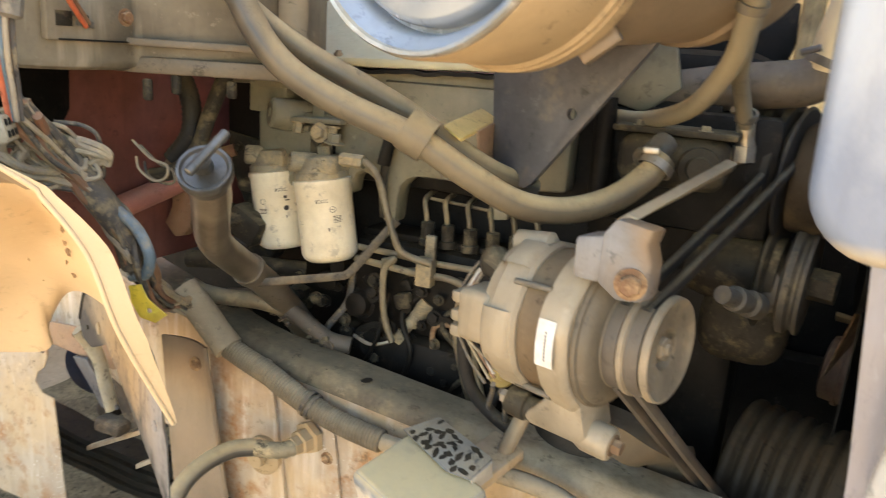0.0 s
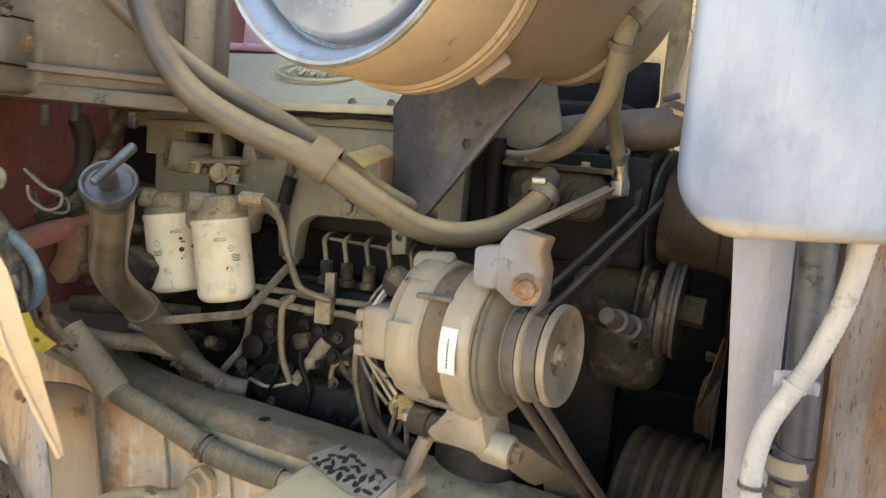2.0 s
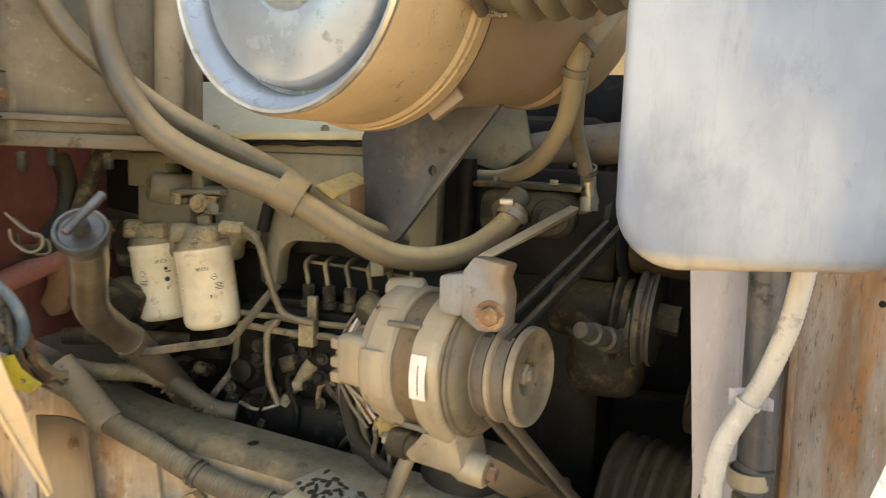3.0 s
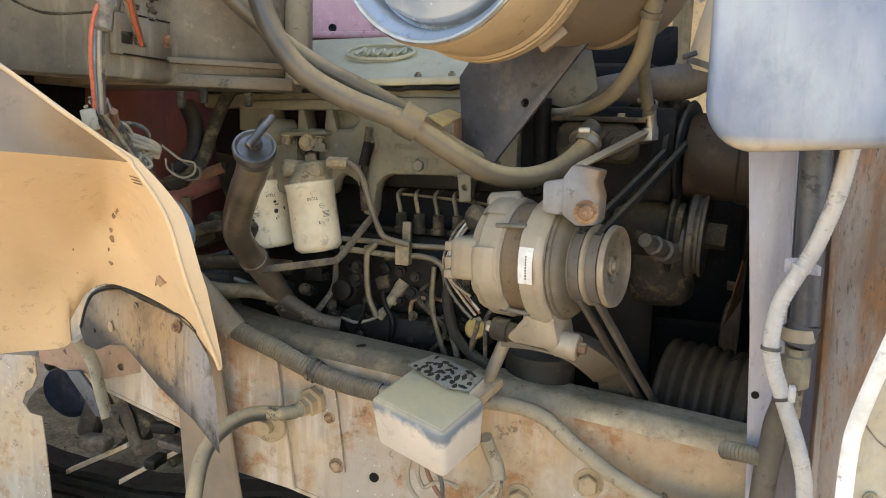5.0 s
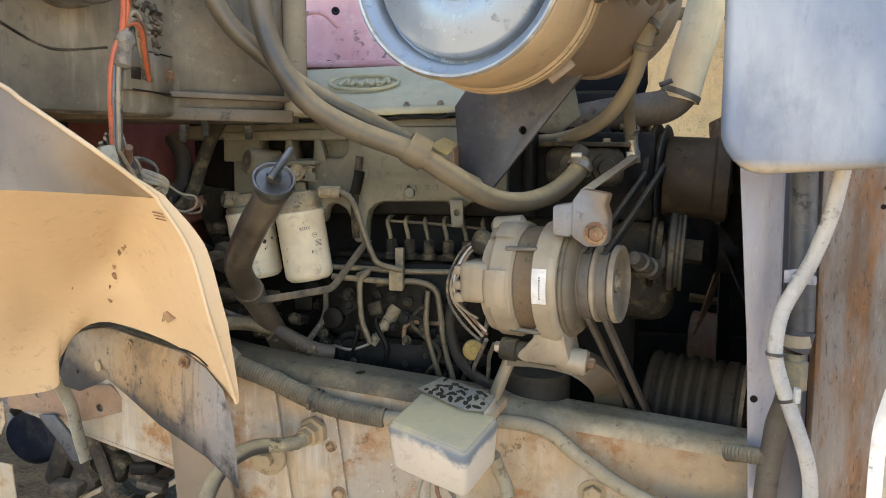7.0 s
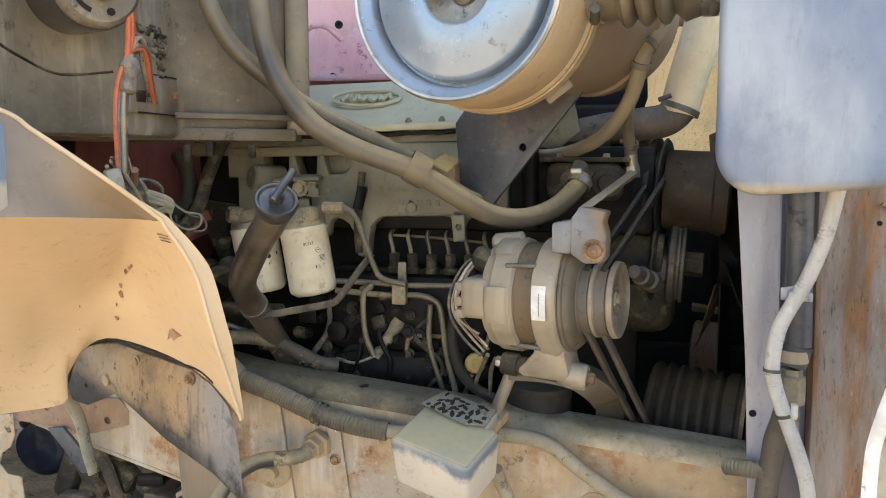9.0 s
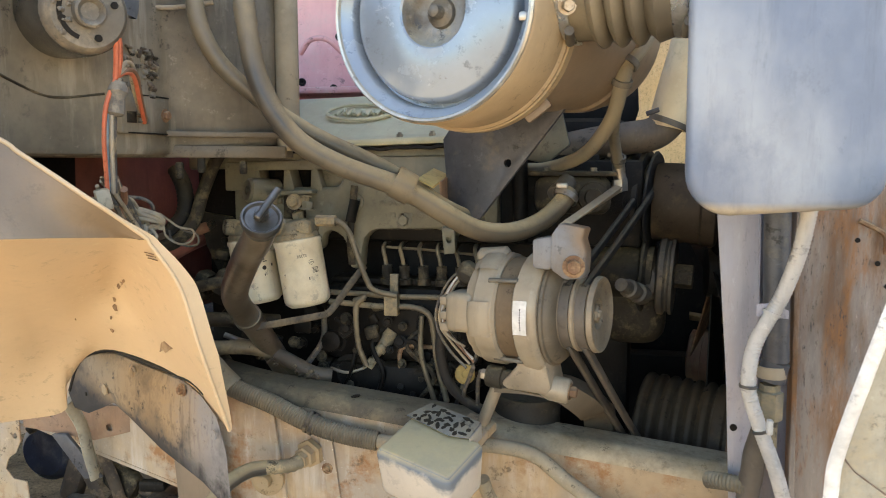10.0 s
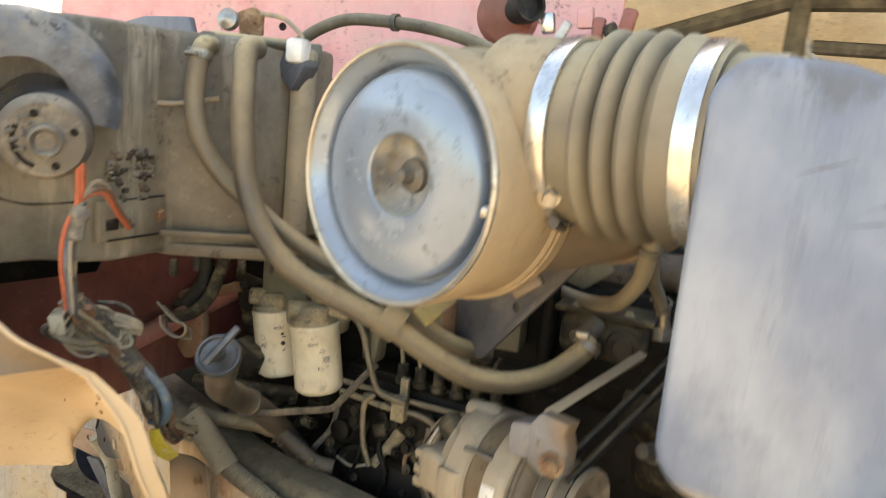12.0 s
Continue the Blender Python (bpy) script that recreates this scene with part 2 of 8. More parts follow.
M_WIRE = mat("dusty_wire", (0.30, 0.255, 0.19), 0.6, 0, 0.4, (0.3, 0.26, 0.2), 20, 0.1)
M_DARKWIRE = mat("dark_wire_loom", (0.09, 0.085, 0.08), 0.6, 0, 0.35, None, 20, 0.2)
M_BLUEWIRE = mat("blue_grey_wire", (0.16, 0.24, 0.30), 0.55, 0, 0.3, None, 20, 0.1)
M_COND = mat("dusty_corrugated_conduit", (0.13, 0.112, 0.08), 0.6, 0, 0.4, (0.06, 0.053, 0.04), 9, 0.1, (0.42, 0.355, 0.235), 0.75, mott=0.15, soft_dust=True, chips=0.3)
M_CLOTH = mat("dusty_cloth_tape", (0.33, 0.28, 0.195), 0.8, 0, 0.4, (0.28, 0.24, 0.17), 10, 0.2, (0.48, 0.40, 0.27), mott=0.15, soft_dust=True)
M_WHITE = mat("pale_grey_white_conduit", (0.50, 0.485, 0.455), 0.5, 0, 0.2, (0.58, 0.55, 0.50), 10, 0.04, (0.52, 0.45, 0.35), mott=0.06, grime=0.6)
M_BOX = mat("chalky_beige_plastic", (0.60, 0.53, 0.43), 0.55, 0, 0.12, (0.54, 0.48, 0.40), 6, 0.04, (0.52, 0.42, 0.235), 1.0, grime=0.12, mott=0.04, chips=0.15, fields=[(BOXQ, BOXH - 0.026, BOXH - 0.012, (0.15, 0.175, 0.20), 0.022)])
M_SPLAT = mat("pale_plate_paint", (0.17, 0.185, 0.19), 0.45, 0.2, 0.1, (0.12, 0.125, 0.125), 14, 0.1, mott=0.1)
M_POST = mat("lilac_grey_steel_post", (0.335, 0.345, 0.415), 0.38, 0.1, 0.2, (0.33, 0.315, 0.33), 2.5, 0.03, (0.50, 0.435, 0.37), 0.5, stretch=(3, 3, 0.8), mott=0.06, span=(0.46, 0.6), grime=0.35, chips=0.25, runs=0.3, run_colour=(0.50, 0.49, 0.50))
M_RUST = mat("rusty_radiator_side_steel", (0.29, 0.255, 0.225), 0.6, 0.1, 0.3, (0.20, 0.108, 0.052), 3.0, 0.1, (0.42, 0.35, 0.29), stretch=(5, 5, 1), mott=0.15, span=(0.42, 0.56), grime=0.7, chips=0.5, rust=0.7)
M_RUSTY = mat("brown_rust", (0.20, 0.12, 0.068), 0.8, 0, 0.45, (0.17, 0.085, 0.045), 20, 0.3, (0.44, 0.31, 0.18), mott=0.2)
M_PINKBROWN = mat("pink_brown_primer", (0.27, 0.175, 0.115), 0.6, 0, 0.35, (0.32, 0.19, 0.11), 8, 0.1, (0.36, 0.26, 0.165), mott=0.1)
M_YELLOW = mat("yellow_plastic", (0.60, 0.44, 0.15), 0.5, 0, 0.2, (0.50, 0.34, 0.12), 14, 0.05, (0.58, 0.46, 0.22), 0.3, mott=0.1)
M_TAG = mat("bright_yellow_tag", (0.75, 0.56, 0.06), 0.45, 0, 0.2, (0.6, 0.45, 0.08), 14, 0.05, mott=0.1)
M_FLAP = mat("dusty_black_shroud", (0.075, 0.068, 0.055), 0.6, 0, 0.4, (0.05, 0.045, 0.04), 5, 0.1, (0.30, 0.24, 0.155), 0.35, mott=0.12)
# Tone set by place: tan above, near-black lower edge, greyer tip.
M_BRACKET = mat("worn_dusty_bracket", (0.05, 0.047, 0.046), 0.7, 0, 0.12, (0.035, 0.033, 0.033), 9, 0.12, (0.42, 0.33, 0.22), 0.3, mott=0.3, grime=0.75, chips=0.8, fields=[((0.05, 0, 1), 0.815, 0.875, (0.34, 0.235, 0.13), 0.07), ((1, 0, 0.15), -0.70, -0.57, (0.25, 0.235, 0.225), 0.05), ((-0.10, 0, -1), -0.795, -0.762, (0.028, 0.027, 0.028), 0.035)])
M_CRADLE = mat("smooth_dark_cradle", (0.13, 0.11, 0.088), 0.5, 0.1, 0.25, (0.07, 0.06, 0.05), 6, 0.08, (0.24, 0.19, 0.12), 0.4, mott=0.08)
M_EDGE = mat("bright_white_edge", (0.82, 0.80, 0.74), 0.4, 0, 0.1, None, 12, 0.05)
M_GREYIN = mat("grey_tan_liner", (0.42, 0.39, 0.30), 0.6, 0, 0.35, None, 6, 0.15)
M_RUSTCAST = mat("brown_dusty_lamination", (0.16, 0.112, 0.066), 0.6, 0.2, 0.3, (0.12, 0.085, 0.052), 8, 0.12, (0.27, 0.205, 0.125), 0.4, mott=0.1, soft_dust=True)
M_PULLEY = mat("dark_dusty_pulley", (0.055, 0.042, 0.029), 0.5, 0.1, 0.22, (0.036, 0.028, 0.020), 9, 0.08, (0.19, 0.135, 0.075), 0.4, mott=0.12, spec=0.2)
M_SHROUD = mat("brown_dusty_shroud", (0.15, 0.122, 0.085), 0.5, 0.1, 0.3, (0.10, 0.082, 0.058), 8, 0.1, (0.27, 0.21, 0.135), 0.4, mott=0.1, soft_dust=True)
M_ARM = mat("blue_grey_worn_casting", (0.20, 0.205, 0.215), 0.5, 0.2, 0.3, (0.145, 0.11, 0.075), 9, 0.10, (0.36, 0.275, 0.18), 0.4, mott=0.1, chips=0.3, soft_dust=True, fields=[((1, 0, 0.5), 0.502, 0.530, (0.25, 0.17, 0.10), 0.016)])
M_DARKCAST = mat("dusty_dark_casting", (0.040, 0.035, 0.026), 0.6, 0.0, 0.30, (0.018, 0.016, 0.013), 16, 0.4, (0.26, 0.21, 0.125), 0.6, spec=0.2)
M_STRUT = mat("red_brown_dusty_strut", (0.20, 0.115, 0.07), 0.55, 0, 0.35, (0.22, 0.10, 0.06), 14, 0.2, (0.30, 0.21, 0.13), 0.5)
M_SAND = mat("sandy_ground", (0.46, 0.345, 0.22), 0.9, 0, 0, (0.37, 0.27, 0.165), 3, 0.6, fine=45, grime=0.2)
# Oily dirt, near-black so that it carries the truck's shade too.
M_OIL = mat("oily_dirt_and_shade", (0.022, 0.021, 0.02), 0.95, 0, 0.05, (0.012, 0.012, 0.013), 9, 0.8, spec=0.05)
M_WALL = mat("ochre_wall", (0.78, 0.64, 0.40), 0.85, 0, 0, (0.70, 0.55, 0.32), 2, 0.3)
M_MUD = mat("caked_dark_mud", (0.075, 0.058, 0.042), 0.75, 0, 0.35, (0.04, 0.032, 0.026), 14, 0.5, (0.26, 0.195, 0.125), 0.6, mott=0.2)
M_UNION = mat("worn_plated_union", (0.16, 0.148, 0.125), 0.5, 0.3, 0.25, (0.09, 0.08, 0.065), 18, 0.15, (0.26, 0.21, 0.135), 0.5, mott=0.2)
M_DAMPER = mat("dusty_dark_blue_paint", (0.018, 0.026, 0.05), 0.45, 0, 0.2, (0.012, 0.015, 0.024), 10, 0.2, (0.16, 0.15, 0.135), 0.3, mott=0.15)
M_TYRE = mat("tyre_rubber", (0.03, 0.032, 0.036), 0.7, 0, 0.2, None, 12, 0.3)


# ---------------------------------------------------------------- builders
def thing(name, at, label, category, group="", kind=""):
    e = new(name)
    e.empty_display_size = 0.05
    e.location = at
    return tagged(e, label, category, group, kind)


def mesh_of(name, bm, material):
    bmesh.ops.recalc_face_normals(bm, faces=bm.faces)
    me = bpy.data.meshes.new(name)
    bm.to_mesh(me)
    bm.free()
    me.materials.append(material)
    me.shade_smooth()
    me.set_sharp_from_angle(angle=radians(38))
    return me


def part(name, bm, material, parent, label=""):
    ob = new(name, mesh_of(name, bm, material))
    if parent:
        ob.parent = parent
        if parent.parent is None:
            ob.matrix_parent_inverse = Matrix.Translation(-parent.location)
    if label:
        ob["label"] = label
    return ob


def solo(name, bm, material, label, category, group="", kind=""):
    return tagged(part(name, bm, material, None), label, category, group, kind)


def V(*a):
    return Vector(a)


def frame_of(axis):
    a = Vector(axis).normalized()
    u = a.orthogonal().normalized()
    if abs(a.z) < 0.9:
        u = (V(0, 0, 1) - a * a.z).normalized()
    return a, u, a.cross(u)


def lathe(bm, at, axis, profile, seg=32, arc=None, close=True):
    """Turn (distance along the axis, radius) about an axis from a point; arc: two angles in degrees for a slice."""
    a, u, w = frame_of(axis)
    at = Vector(at)
    full = arc is None
    lo, hi = (0, 360) if full else arc
    count = seg if full else seg + 1
    rings = []
    for d, r in profile:
        if r < 1e-6:
            rings.append([bm.verts.new(at + a * d)])
            continue
        ring = []
        for i in range(count):
            an = radians(lo + (hi - lo) * i / seg)
            ring.append(bm.verts.new(at + a * d + (u * math.cos(an) + w * math.sin(an)) * r))
        rings.append(ring)
    for p, q in zip(rings, rings[1:]):
        for i in range(seg):
            j = (i + 1) % count
            if len(p) == 1 and len(q) == 1:
                continue
            if len(p) == 1:
                bm.faces.new((p[0], q[i], q[j]))
            elif len(q) == 1:
                bm.faces.new((p[i], p[j], q[0]))
            else:
                bm.faces.new((p[i], p[j], q[j], q[i]))
    if full and close:
        for ring in (rings[0], rings[-1]):
            if len(ring) > 2:
                bm.faces.new(ring)
    return bm


def rod(bm, p, q, r, seg=16, r2=None, bevel=0.0):
    p, q = Vector(p), Vector(q)
    d = (q - p).length
    r2 = r if r2 is None else r2
    b = min(bevel, r * 0.5, d * 0.4)
    prof = [(0, r), (d, r2)] if b <= 0 else [(0, r - b), (b, r), (d - b, r2), (d, r2 - b)]
    return lathe(bm, p, q - p, prof, seg)


def smooth_path(pts, step=6):
    pts = [Vector(p) for p in pts]
    if len(pts) < 3:
        return pts
    ext = [pts[0] * 2 - pts[1]] + pts + [pts[-1] * 2 - pts[-2]]
    out = []
    for i in range(1, len(ext) - 2):
        a, b, c, d = ext[i - 1:i + 3]
        for k in range(step):
            t = k / step
            out.append(0.5 * ((2 * b) + (c - a) * t + (2 * a - 5 * b + 4 * c - d) * t * t + (3 * b - a - 3 * c + d) * t ** 3))
    return out + [pts[-1]]


def tube(bm, pts, r, seg=12, step=6, rib=0.0, pitch=0.006, smooth=True, flat=1.0):
    """A pipe along points; rib and pitch make it corrugated; flat squeezes it to a strap."""
    path = smooth_path(pts, step) if smooth else [Vector(p) for p in pts]
    if rib > 0:
        fine, left = [path[0]], pitch / 2
        for a, b in zip(path, path[1:]):
            run, d = (b - a).length, left
            while d <= run:
                fine.append(a.lerp(b, d / run))
                d += pitch / 2
            left = d - run
        path = fine
    up = V(0, 0, 1)
    rings = []
    prev = None
    for i, p in enumerate(path):
        t = (path[min(i + 1, len(path) - 1)] - path[max(i - 1, 0)]).normalized()
        if prev is None:
            prev = up - t * up.dot(t)
            if prev.length < 0.1:
                prev = V(1, 0, 0) - t * t.x
        prev = (prev - t * prev.dot(t)).normalized()
        side = t.cross(prev)
        rr = r + (rib if i % 2 else 0.0)
        rings.append([bm.verts.new(p + (prev * math.cos(2 * math.pi * k / seg) + side * math.sin(2 * math.pi * k / seg) * flat) * rr) for k in range(seg)])
    for a, b in zip(rings, rings[1:]):
        for k in range(seg):
            bm.faces.new((a[k], a[(k + 1) % seg], b[(k + 1) % seg], b[k]))
    bm.faces.new(rings[0])
    bm.faces.new(rings[-1])
    return bm


def block(bm, at, size, bevel=0.004, m=None, seg=2, taper=1.0):
    """A box about a point, edges rounded; m turns it; taper narrows its foot."""
    made = bmesh.ops.create_cube(bm, size=1.0)["verts"]
    for v in made:
        k = taper if v.co.z < 0 else 1.0
        v.co = Vector((v.co.x * size[0] * k, v.co.y * size[1] * k, v.co.z * size[2]))
    if bevel > 0:
        edges = list({e for v in made for e in v.link_edges})
        res = bmesh.ops.bevel(bm, geom=edges, offset=min(bevel, min(size) * 0.45), segments=seg, affect="EDGES", profile=0.5)
        made = list({v for f in res["faces"] for v in f.verts} | {v for v in made if v.is_valid})
    for v in made:
        v.co = (m @ v.co if m else v.co) + Vector(at)
    return bm


def plate(bm, pts, thick, bevel=0.0, holes=()):
    """A flat plate: outline in space, pushed by the vector thick. holes: (centre, radius)."""
    thick = Vector(thick)
    vs = [bm.verts.new(Vector(p)) for p in pts]
    if not holes:
        f = bm.faces.new(vs)
    else:
        edges = [bm.edges.new((vs[i], vs[(i + 1) % len(vs)])) for i in range(len(vs))]
        nrm = thick.normalized()
        _, u, w = frame_of(nrm)
        for c, r in holes:
            ring = [bm.verts.new(Vector(c) + (u * math.cos(2 * math.pi * k / 12) + w * math.sin(2 * math.pi * k / 12)) * r) for k in range(12)]
            edges += [bm.edges.new((ring[k], ring[(k + 1) % 12])) for k in range(12)]
        bmesh.ops.triangle_fill(bm, use_beauty=True, use_dissolve=False, edges=edges)
    old = list(bm.faces)
    res = bmesh.ops.extrude_face_region(bm, geom=old)
    for v in [g for g in res["geom"] if isinstance(g, bmesh.types.BMVert)]:
        v.co += thick
    bmesh.ops.recalc_face_normals(bm, faces=bm.faces)
    if bevel > 0:
        sharp = [e for e in bm.edges if len(e.link_faces) == 2 and e.calc_face_angle() > 0.6]
        bmesh.ops.bevel(bm, geom=sharp, offset=bevel, segments=2, affect="EDGES", profile=0.5)
    return bm


def sheet(bm, fn, nu, nv, thick):
    """A bent sheet: fn(u, v) gives places for u, v from 0 to 1; thick: a vector."""
    thick = Vector(thick)
    sides = []
    for off in (Vector((0, 0, 0)), thick):
        sides.append([[bm.verts.new(Vector(fn(i / nu, j / nv)) + off) for j in range(nv + 1)] for i in range(nu + 1)])
    for g in sides:
        for i in range(nu):
            for j in range(nv):
                bm.faces.new((g[i][j], g[i + 1][j], g[i + 1][j + 1], g[i][j + 1]))
    f, b = sides
    rim = [(i, 0) for i in range(nu)] + [(nu, j) for j in range(nv)] + [(i, nv) for i in range(nu, 0, -1)] + [(0, j) for j in range(nv, 0, -1)]
    for (i, j), (k, m) in zip(rim, rim[1:] + rim[:1]):
        bm.faces.new((f[i][j], f[k][m], b[k][m], b[i][j]))
    return bm


def bolt(parent, at, axis, r=0.009, material=None, h=0.008, name="bolt", washer=True, label=""):
    """A hexagon head with a washer, standing out along axis."""
    bm = bmesh.new()
    a = Vector(axis).normalized()
    if washer:
        lathe(bm, Vector(at) - a * 0.001, a, [(0, r * 1.45), (0.0025, r * 1.45)], 16)
    lathe(bm, at, a, [(0, r), (h * 0.85, r), (h, r * 0.86)], 6)
    return part(name, bm, material or M_STEEL, parent, label)


B = bmesh.new

# ---------------------------------------------------------------- setting
bm = B()
lathe(bm, (0, 0, -0.05), (0, 0, 1), [(0, 600), (0.05, 600), (0.05, 6), (0.05, 0)], 48, close=False)
solo("ground", bm, M_SAND, "sunlit sandy bare ground", "ground", kind="structure")
# Oily patch; the shade under the truck is painted with it.
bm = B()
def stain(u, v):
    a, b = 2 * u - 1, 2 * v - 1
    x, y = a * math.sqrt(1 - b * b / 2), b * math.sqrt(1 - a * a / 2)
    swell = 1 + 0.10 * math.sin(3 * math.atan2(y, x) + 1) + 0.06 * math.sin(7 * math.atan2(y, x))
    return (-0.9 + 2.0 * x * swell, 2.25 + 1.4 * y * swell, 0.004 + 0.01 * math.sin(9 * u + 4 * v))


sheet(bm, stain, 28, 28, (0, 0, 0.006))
solo("oily_shade_patch", bm, M_OIL, "oily dirt darkened to stand for the shade under the truck", "dirt", kind="structure")
bm = B()
block(bm, (0.5, 7.2, 2.0), (16, 0.3, 4.0), 0.02)
solo("wall_yard", bm, M_WALL, "ochre plastered yard wall in the distance", "wall", kind="structure")

# Unseen roof, added so that the truck stands out of the sun.
bm = B()
block(bm, (0.0, 3.9, 3.05), (14.0, 5.0, 0.06), 0.01)
solo("added_shade_roof", bm, M_RUST, "unseen sheet roof added to keep sun and sky off the truck", "roof", kind="structure")
# red cab front and the pink inner panel on the far side
cab = thing("cab_firewall", (-1.2, 1.3, 0.9), "faded red painted steel firewall of the cab", "firewall")
bm = B()
plate(bm, [(-1.12, 0.84, 1.0), (-1.12, 2.05, 1.0), (-1.12, 2.05, 1.72), (-1.12, 0.36, 1.72), (-1.12, 0.36, 1.36), (-1.12, 0.56, 1.27), (-1.12, 0.74, 1.14)], (-0.03, 0, 0), 0.0, holes=[((-1.12, 1.52, 1.36), 0.085), ((-1.12, 0.86, 1.58), 0.02)])
part("panel", bm, M_RED, cab)
bm = B()
lathe(bm, (-1.125, 1.52, 1.36), (1, 0, 0), [(-0.02, 0.082), (0.03, 0.095), (0.035, 0.10), (0.03, 0.108), (-0.02, 0.105)], 28, close=False)
part("tunnel_ring", bm, M_PINKRED, cab, "worn pink-red tunnel ring")
bm = B()
tube(bm, [(-1.10, 0.95, 1.12), (-1.05, 1.2, 1.19), (-1.02, 1.45, 1.24), (-1.05, 1.7, 1.4)], 0.022, 12)
part("flange", bm, M_PINKRED, cab)

bm = B()
plate(bm, [(-1.116, 0.62, 1.30), (-1.116, 0.885, 1.285), (-1.116, 0.90, 1.31), (-1.116, 0.905, 1.41), (-1.116, 0.60, 1.41)], (-0.003, 0, 0), 0.001)
part("dark_opening", bm, M_BLOCK, cab, "black opening in the panel")

far = thing("far_inner_panel", (-0.9, 1.75, 1.2), "dusty red inner wing panel, turned pink as if brightly lit, with bolt holes", "body panel")
bm = B()
sheet(bm, lambda u, v: (-2.4 + 2.05 * u, 1.76 + 0.10 * v * v + 0.012 * math.sin(6 * u), 1.05 + 1.2 * v), 20, 12, (0, 0.02, 0))
part("skin", bm, M_PINK, far)
for i, (x, z) in enumerate([(-0.98, 1.62), (-0.88, 1.60), (-0.86, 1.75), (-1.05, 1.78), (-1.35, 1.86), (-1.6, 1.80)]):
    bm = B()
    lathe(bm, (x, 1.745, z), (0, -1, 0), [(0, 0.012), (0.006, 0.012), (0.006, 0.006), (-0.002, 0.0)], 12)
    part("bolt_hole", bm, M_BLOCK, far, "small dark bolt hole")
bm = B()
tube(bm, [(-0.97, 1.71, 1.7), (-0.93, 1.69, 1.735), (-0.88, 1.69, 1.735), (-0.84, 1.71, 1.70)], 0.008, 10)
part("pressed_rib", bm, M_PINK, far)
bm = B()
block(bm, (-1.4, 1.66, 1.58), (2.0, 0.16, 0.02), 0.008)
part("ledge", bm, M_PINK, far)

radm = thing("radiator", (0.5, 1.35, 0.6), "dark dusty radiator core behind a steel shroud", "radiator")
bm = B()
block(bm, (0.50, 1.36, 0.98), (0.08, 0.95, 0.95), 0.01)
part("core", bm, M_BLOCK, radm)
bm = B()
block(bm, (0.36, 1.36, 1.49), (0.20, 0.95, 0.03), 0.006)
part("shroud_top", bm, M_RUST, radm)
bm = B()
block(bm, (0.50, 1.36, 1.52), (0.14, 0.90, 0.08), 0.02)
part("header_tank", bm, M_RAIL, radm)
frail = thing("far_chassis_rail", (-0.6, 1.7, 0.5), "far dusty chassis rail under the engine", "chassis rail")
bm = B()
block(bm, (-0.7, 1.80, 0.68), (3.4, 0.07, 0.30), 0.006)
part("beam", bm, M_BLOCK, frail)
# Added panel that shuts out light and view behind the engine.
splash = thing("far_closing_panel", (-0.4, 1.9, 0.3), "dark panel added to shut out light on the far side of the engine", "panel")
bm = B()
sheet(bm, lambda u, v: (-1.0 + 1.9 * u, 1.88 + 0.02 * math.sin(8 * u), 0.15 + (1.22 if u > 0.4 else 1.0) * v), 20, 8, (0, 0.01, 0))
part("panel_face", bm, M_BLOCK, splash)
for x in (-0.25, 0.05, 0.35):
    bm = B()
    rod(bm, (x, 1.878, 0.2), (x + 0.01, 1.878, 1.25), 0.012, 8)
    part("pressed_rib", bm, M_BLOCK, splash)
# Added wheel whose black bulk blocks light under the truck.
tyre = thing("truck_wheel", (-1.35, 2.05, 0.0), "black truck wheel added on the far side to block light", "wheel")
bm = B()
lathe(bm, (-1.45, 1.93, 0.52), (0, 1, 0), [(0, 0.30), (0.0, 0.44), (0.03, 0.50), (0.06, 0.52), (0.22, 0.52), (0.25, 0.50), (0.28, 0.44), (0.28, 0.30)], 56)
part("tyre", bm, M_TYRE, tyre)
for k in range(40):
    an = 2 * math.pi * k / 40
    bm = B()
    m = Matrix.Rotation(-an, 3, "Y")
    block(bm, V(-1.45, 2.07, 0.52) + V(math.cos(an), 0, math.sin(an)) * 0.52, (0.02, 0.22, 0.05), 0.004, m)
    part("tread_block", bm, M_TYRE, tyre)

# ---------------------------------------------------------------- chassis rail
rail = thing("chassis_rail", (-0.6, 1.0, 0.5), "dusty steel truck chassis rail with rust and dirt", "chassis rail")


def rail_top(x):
    return 0.842 - 0.105 * x


def rail_y(x):
    return 0.968 + 0.27 * max(0.0, -0.78 - x)


def rail_low(x):
    return rail_top(x) - 0.29 - 0.09 * max(0.0, min(1.0, (x + 0.95) / 0.75))


bm = B()
sheet(bm, lambda u, v: (-2.4 + 3.4 * u, rail_y(-2.4 + 3.4 * u), rail_low(-2.4 + 3.4 * u) + (rail_top(-2.4 + 3.4 * u) - 0.024 - rail_low(-2.4 + 3.4 * u)) * v), 40, 4, (0, 0.008, 0))
part("web", bm, M_RAIL, rail)
def flange_edge(u, v):
    x = -2.4 + 3.4 * u
    if v < 0.5:
        an = math.pi * v
        return (x, rail_y(x) - 0.0005 + 0.028 * (1 - math.cos(an)), rail_top(x) - 0.025 + 0.029 * math.sin(an))
    return (x, rail_y(x) + 0.0275 + 0.11 * (v - 0.5), rail_top(x) + 0.004)


bm = B()
sheet(bm, flange_edge, 60, 16, (0, 0.004, 0.003))
part("top_flange", bm, M_RAILTOP, rail)
bm = B()
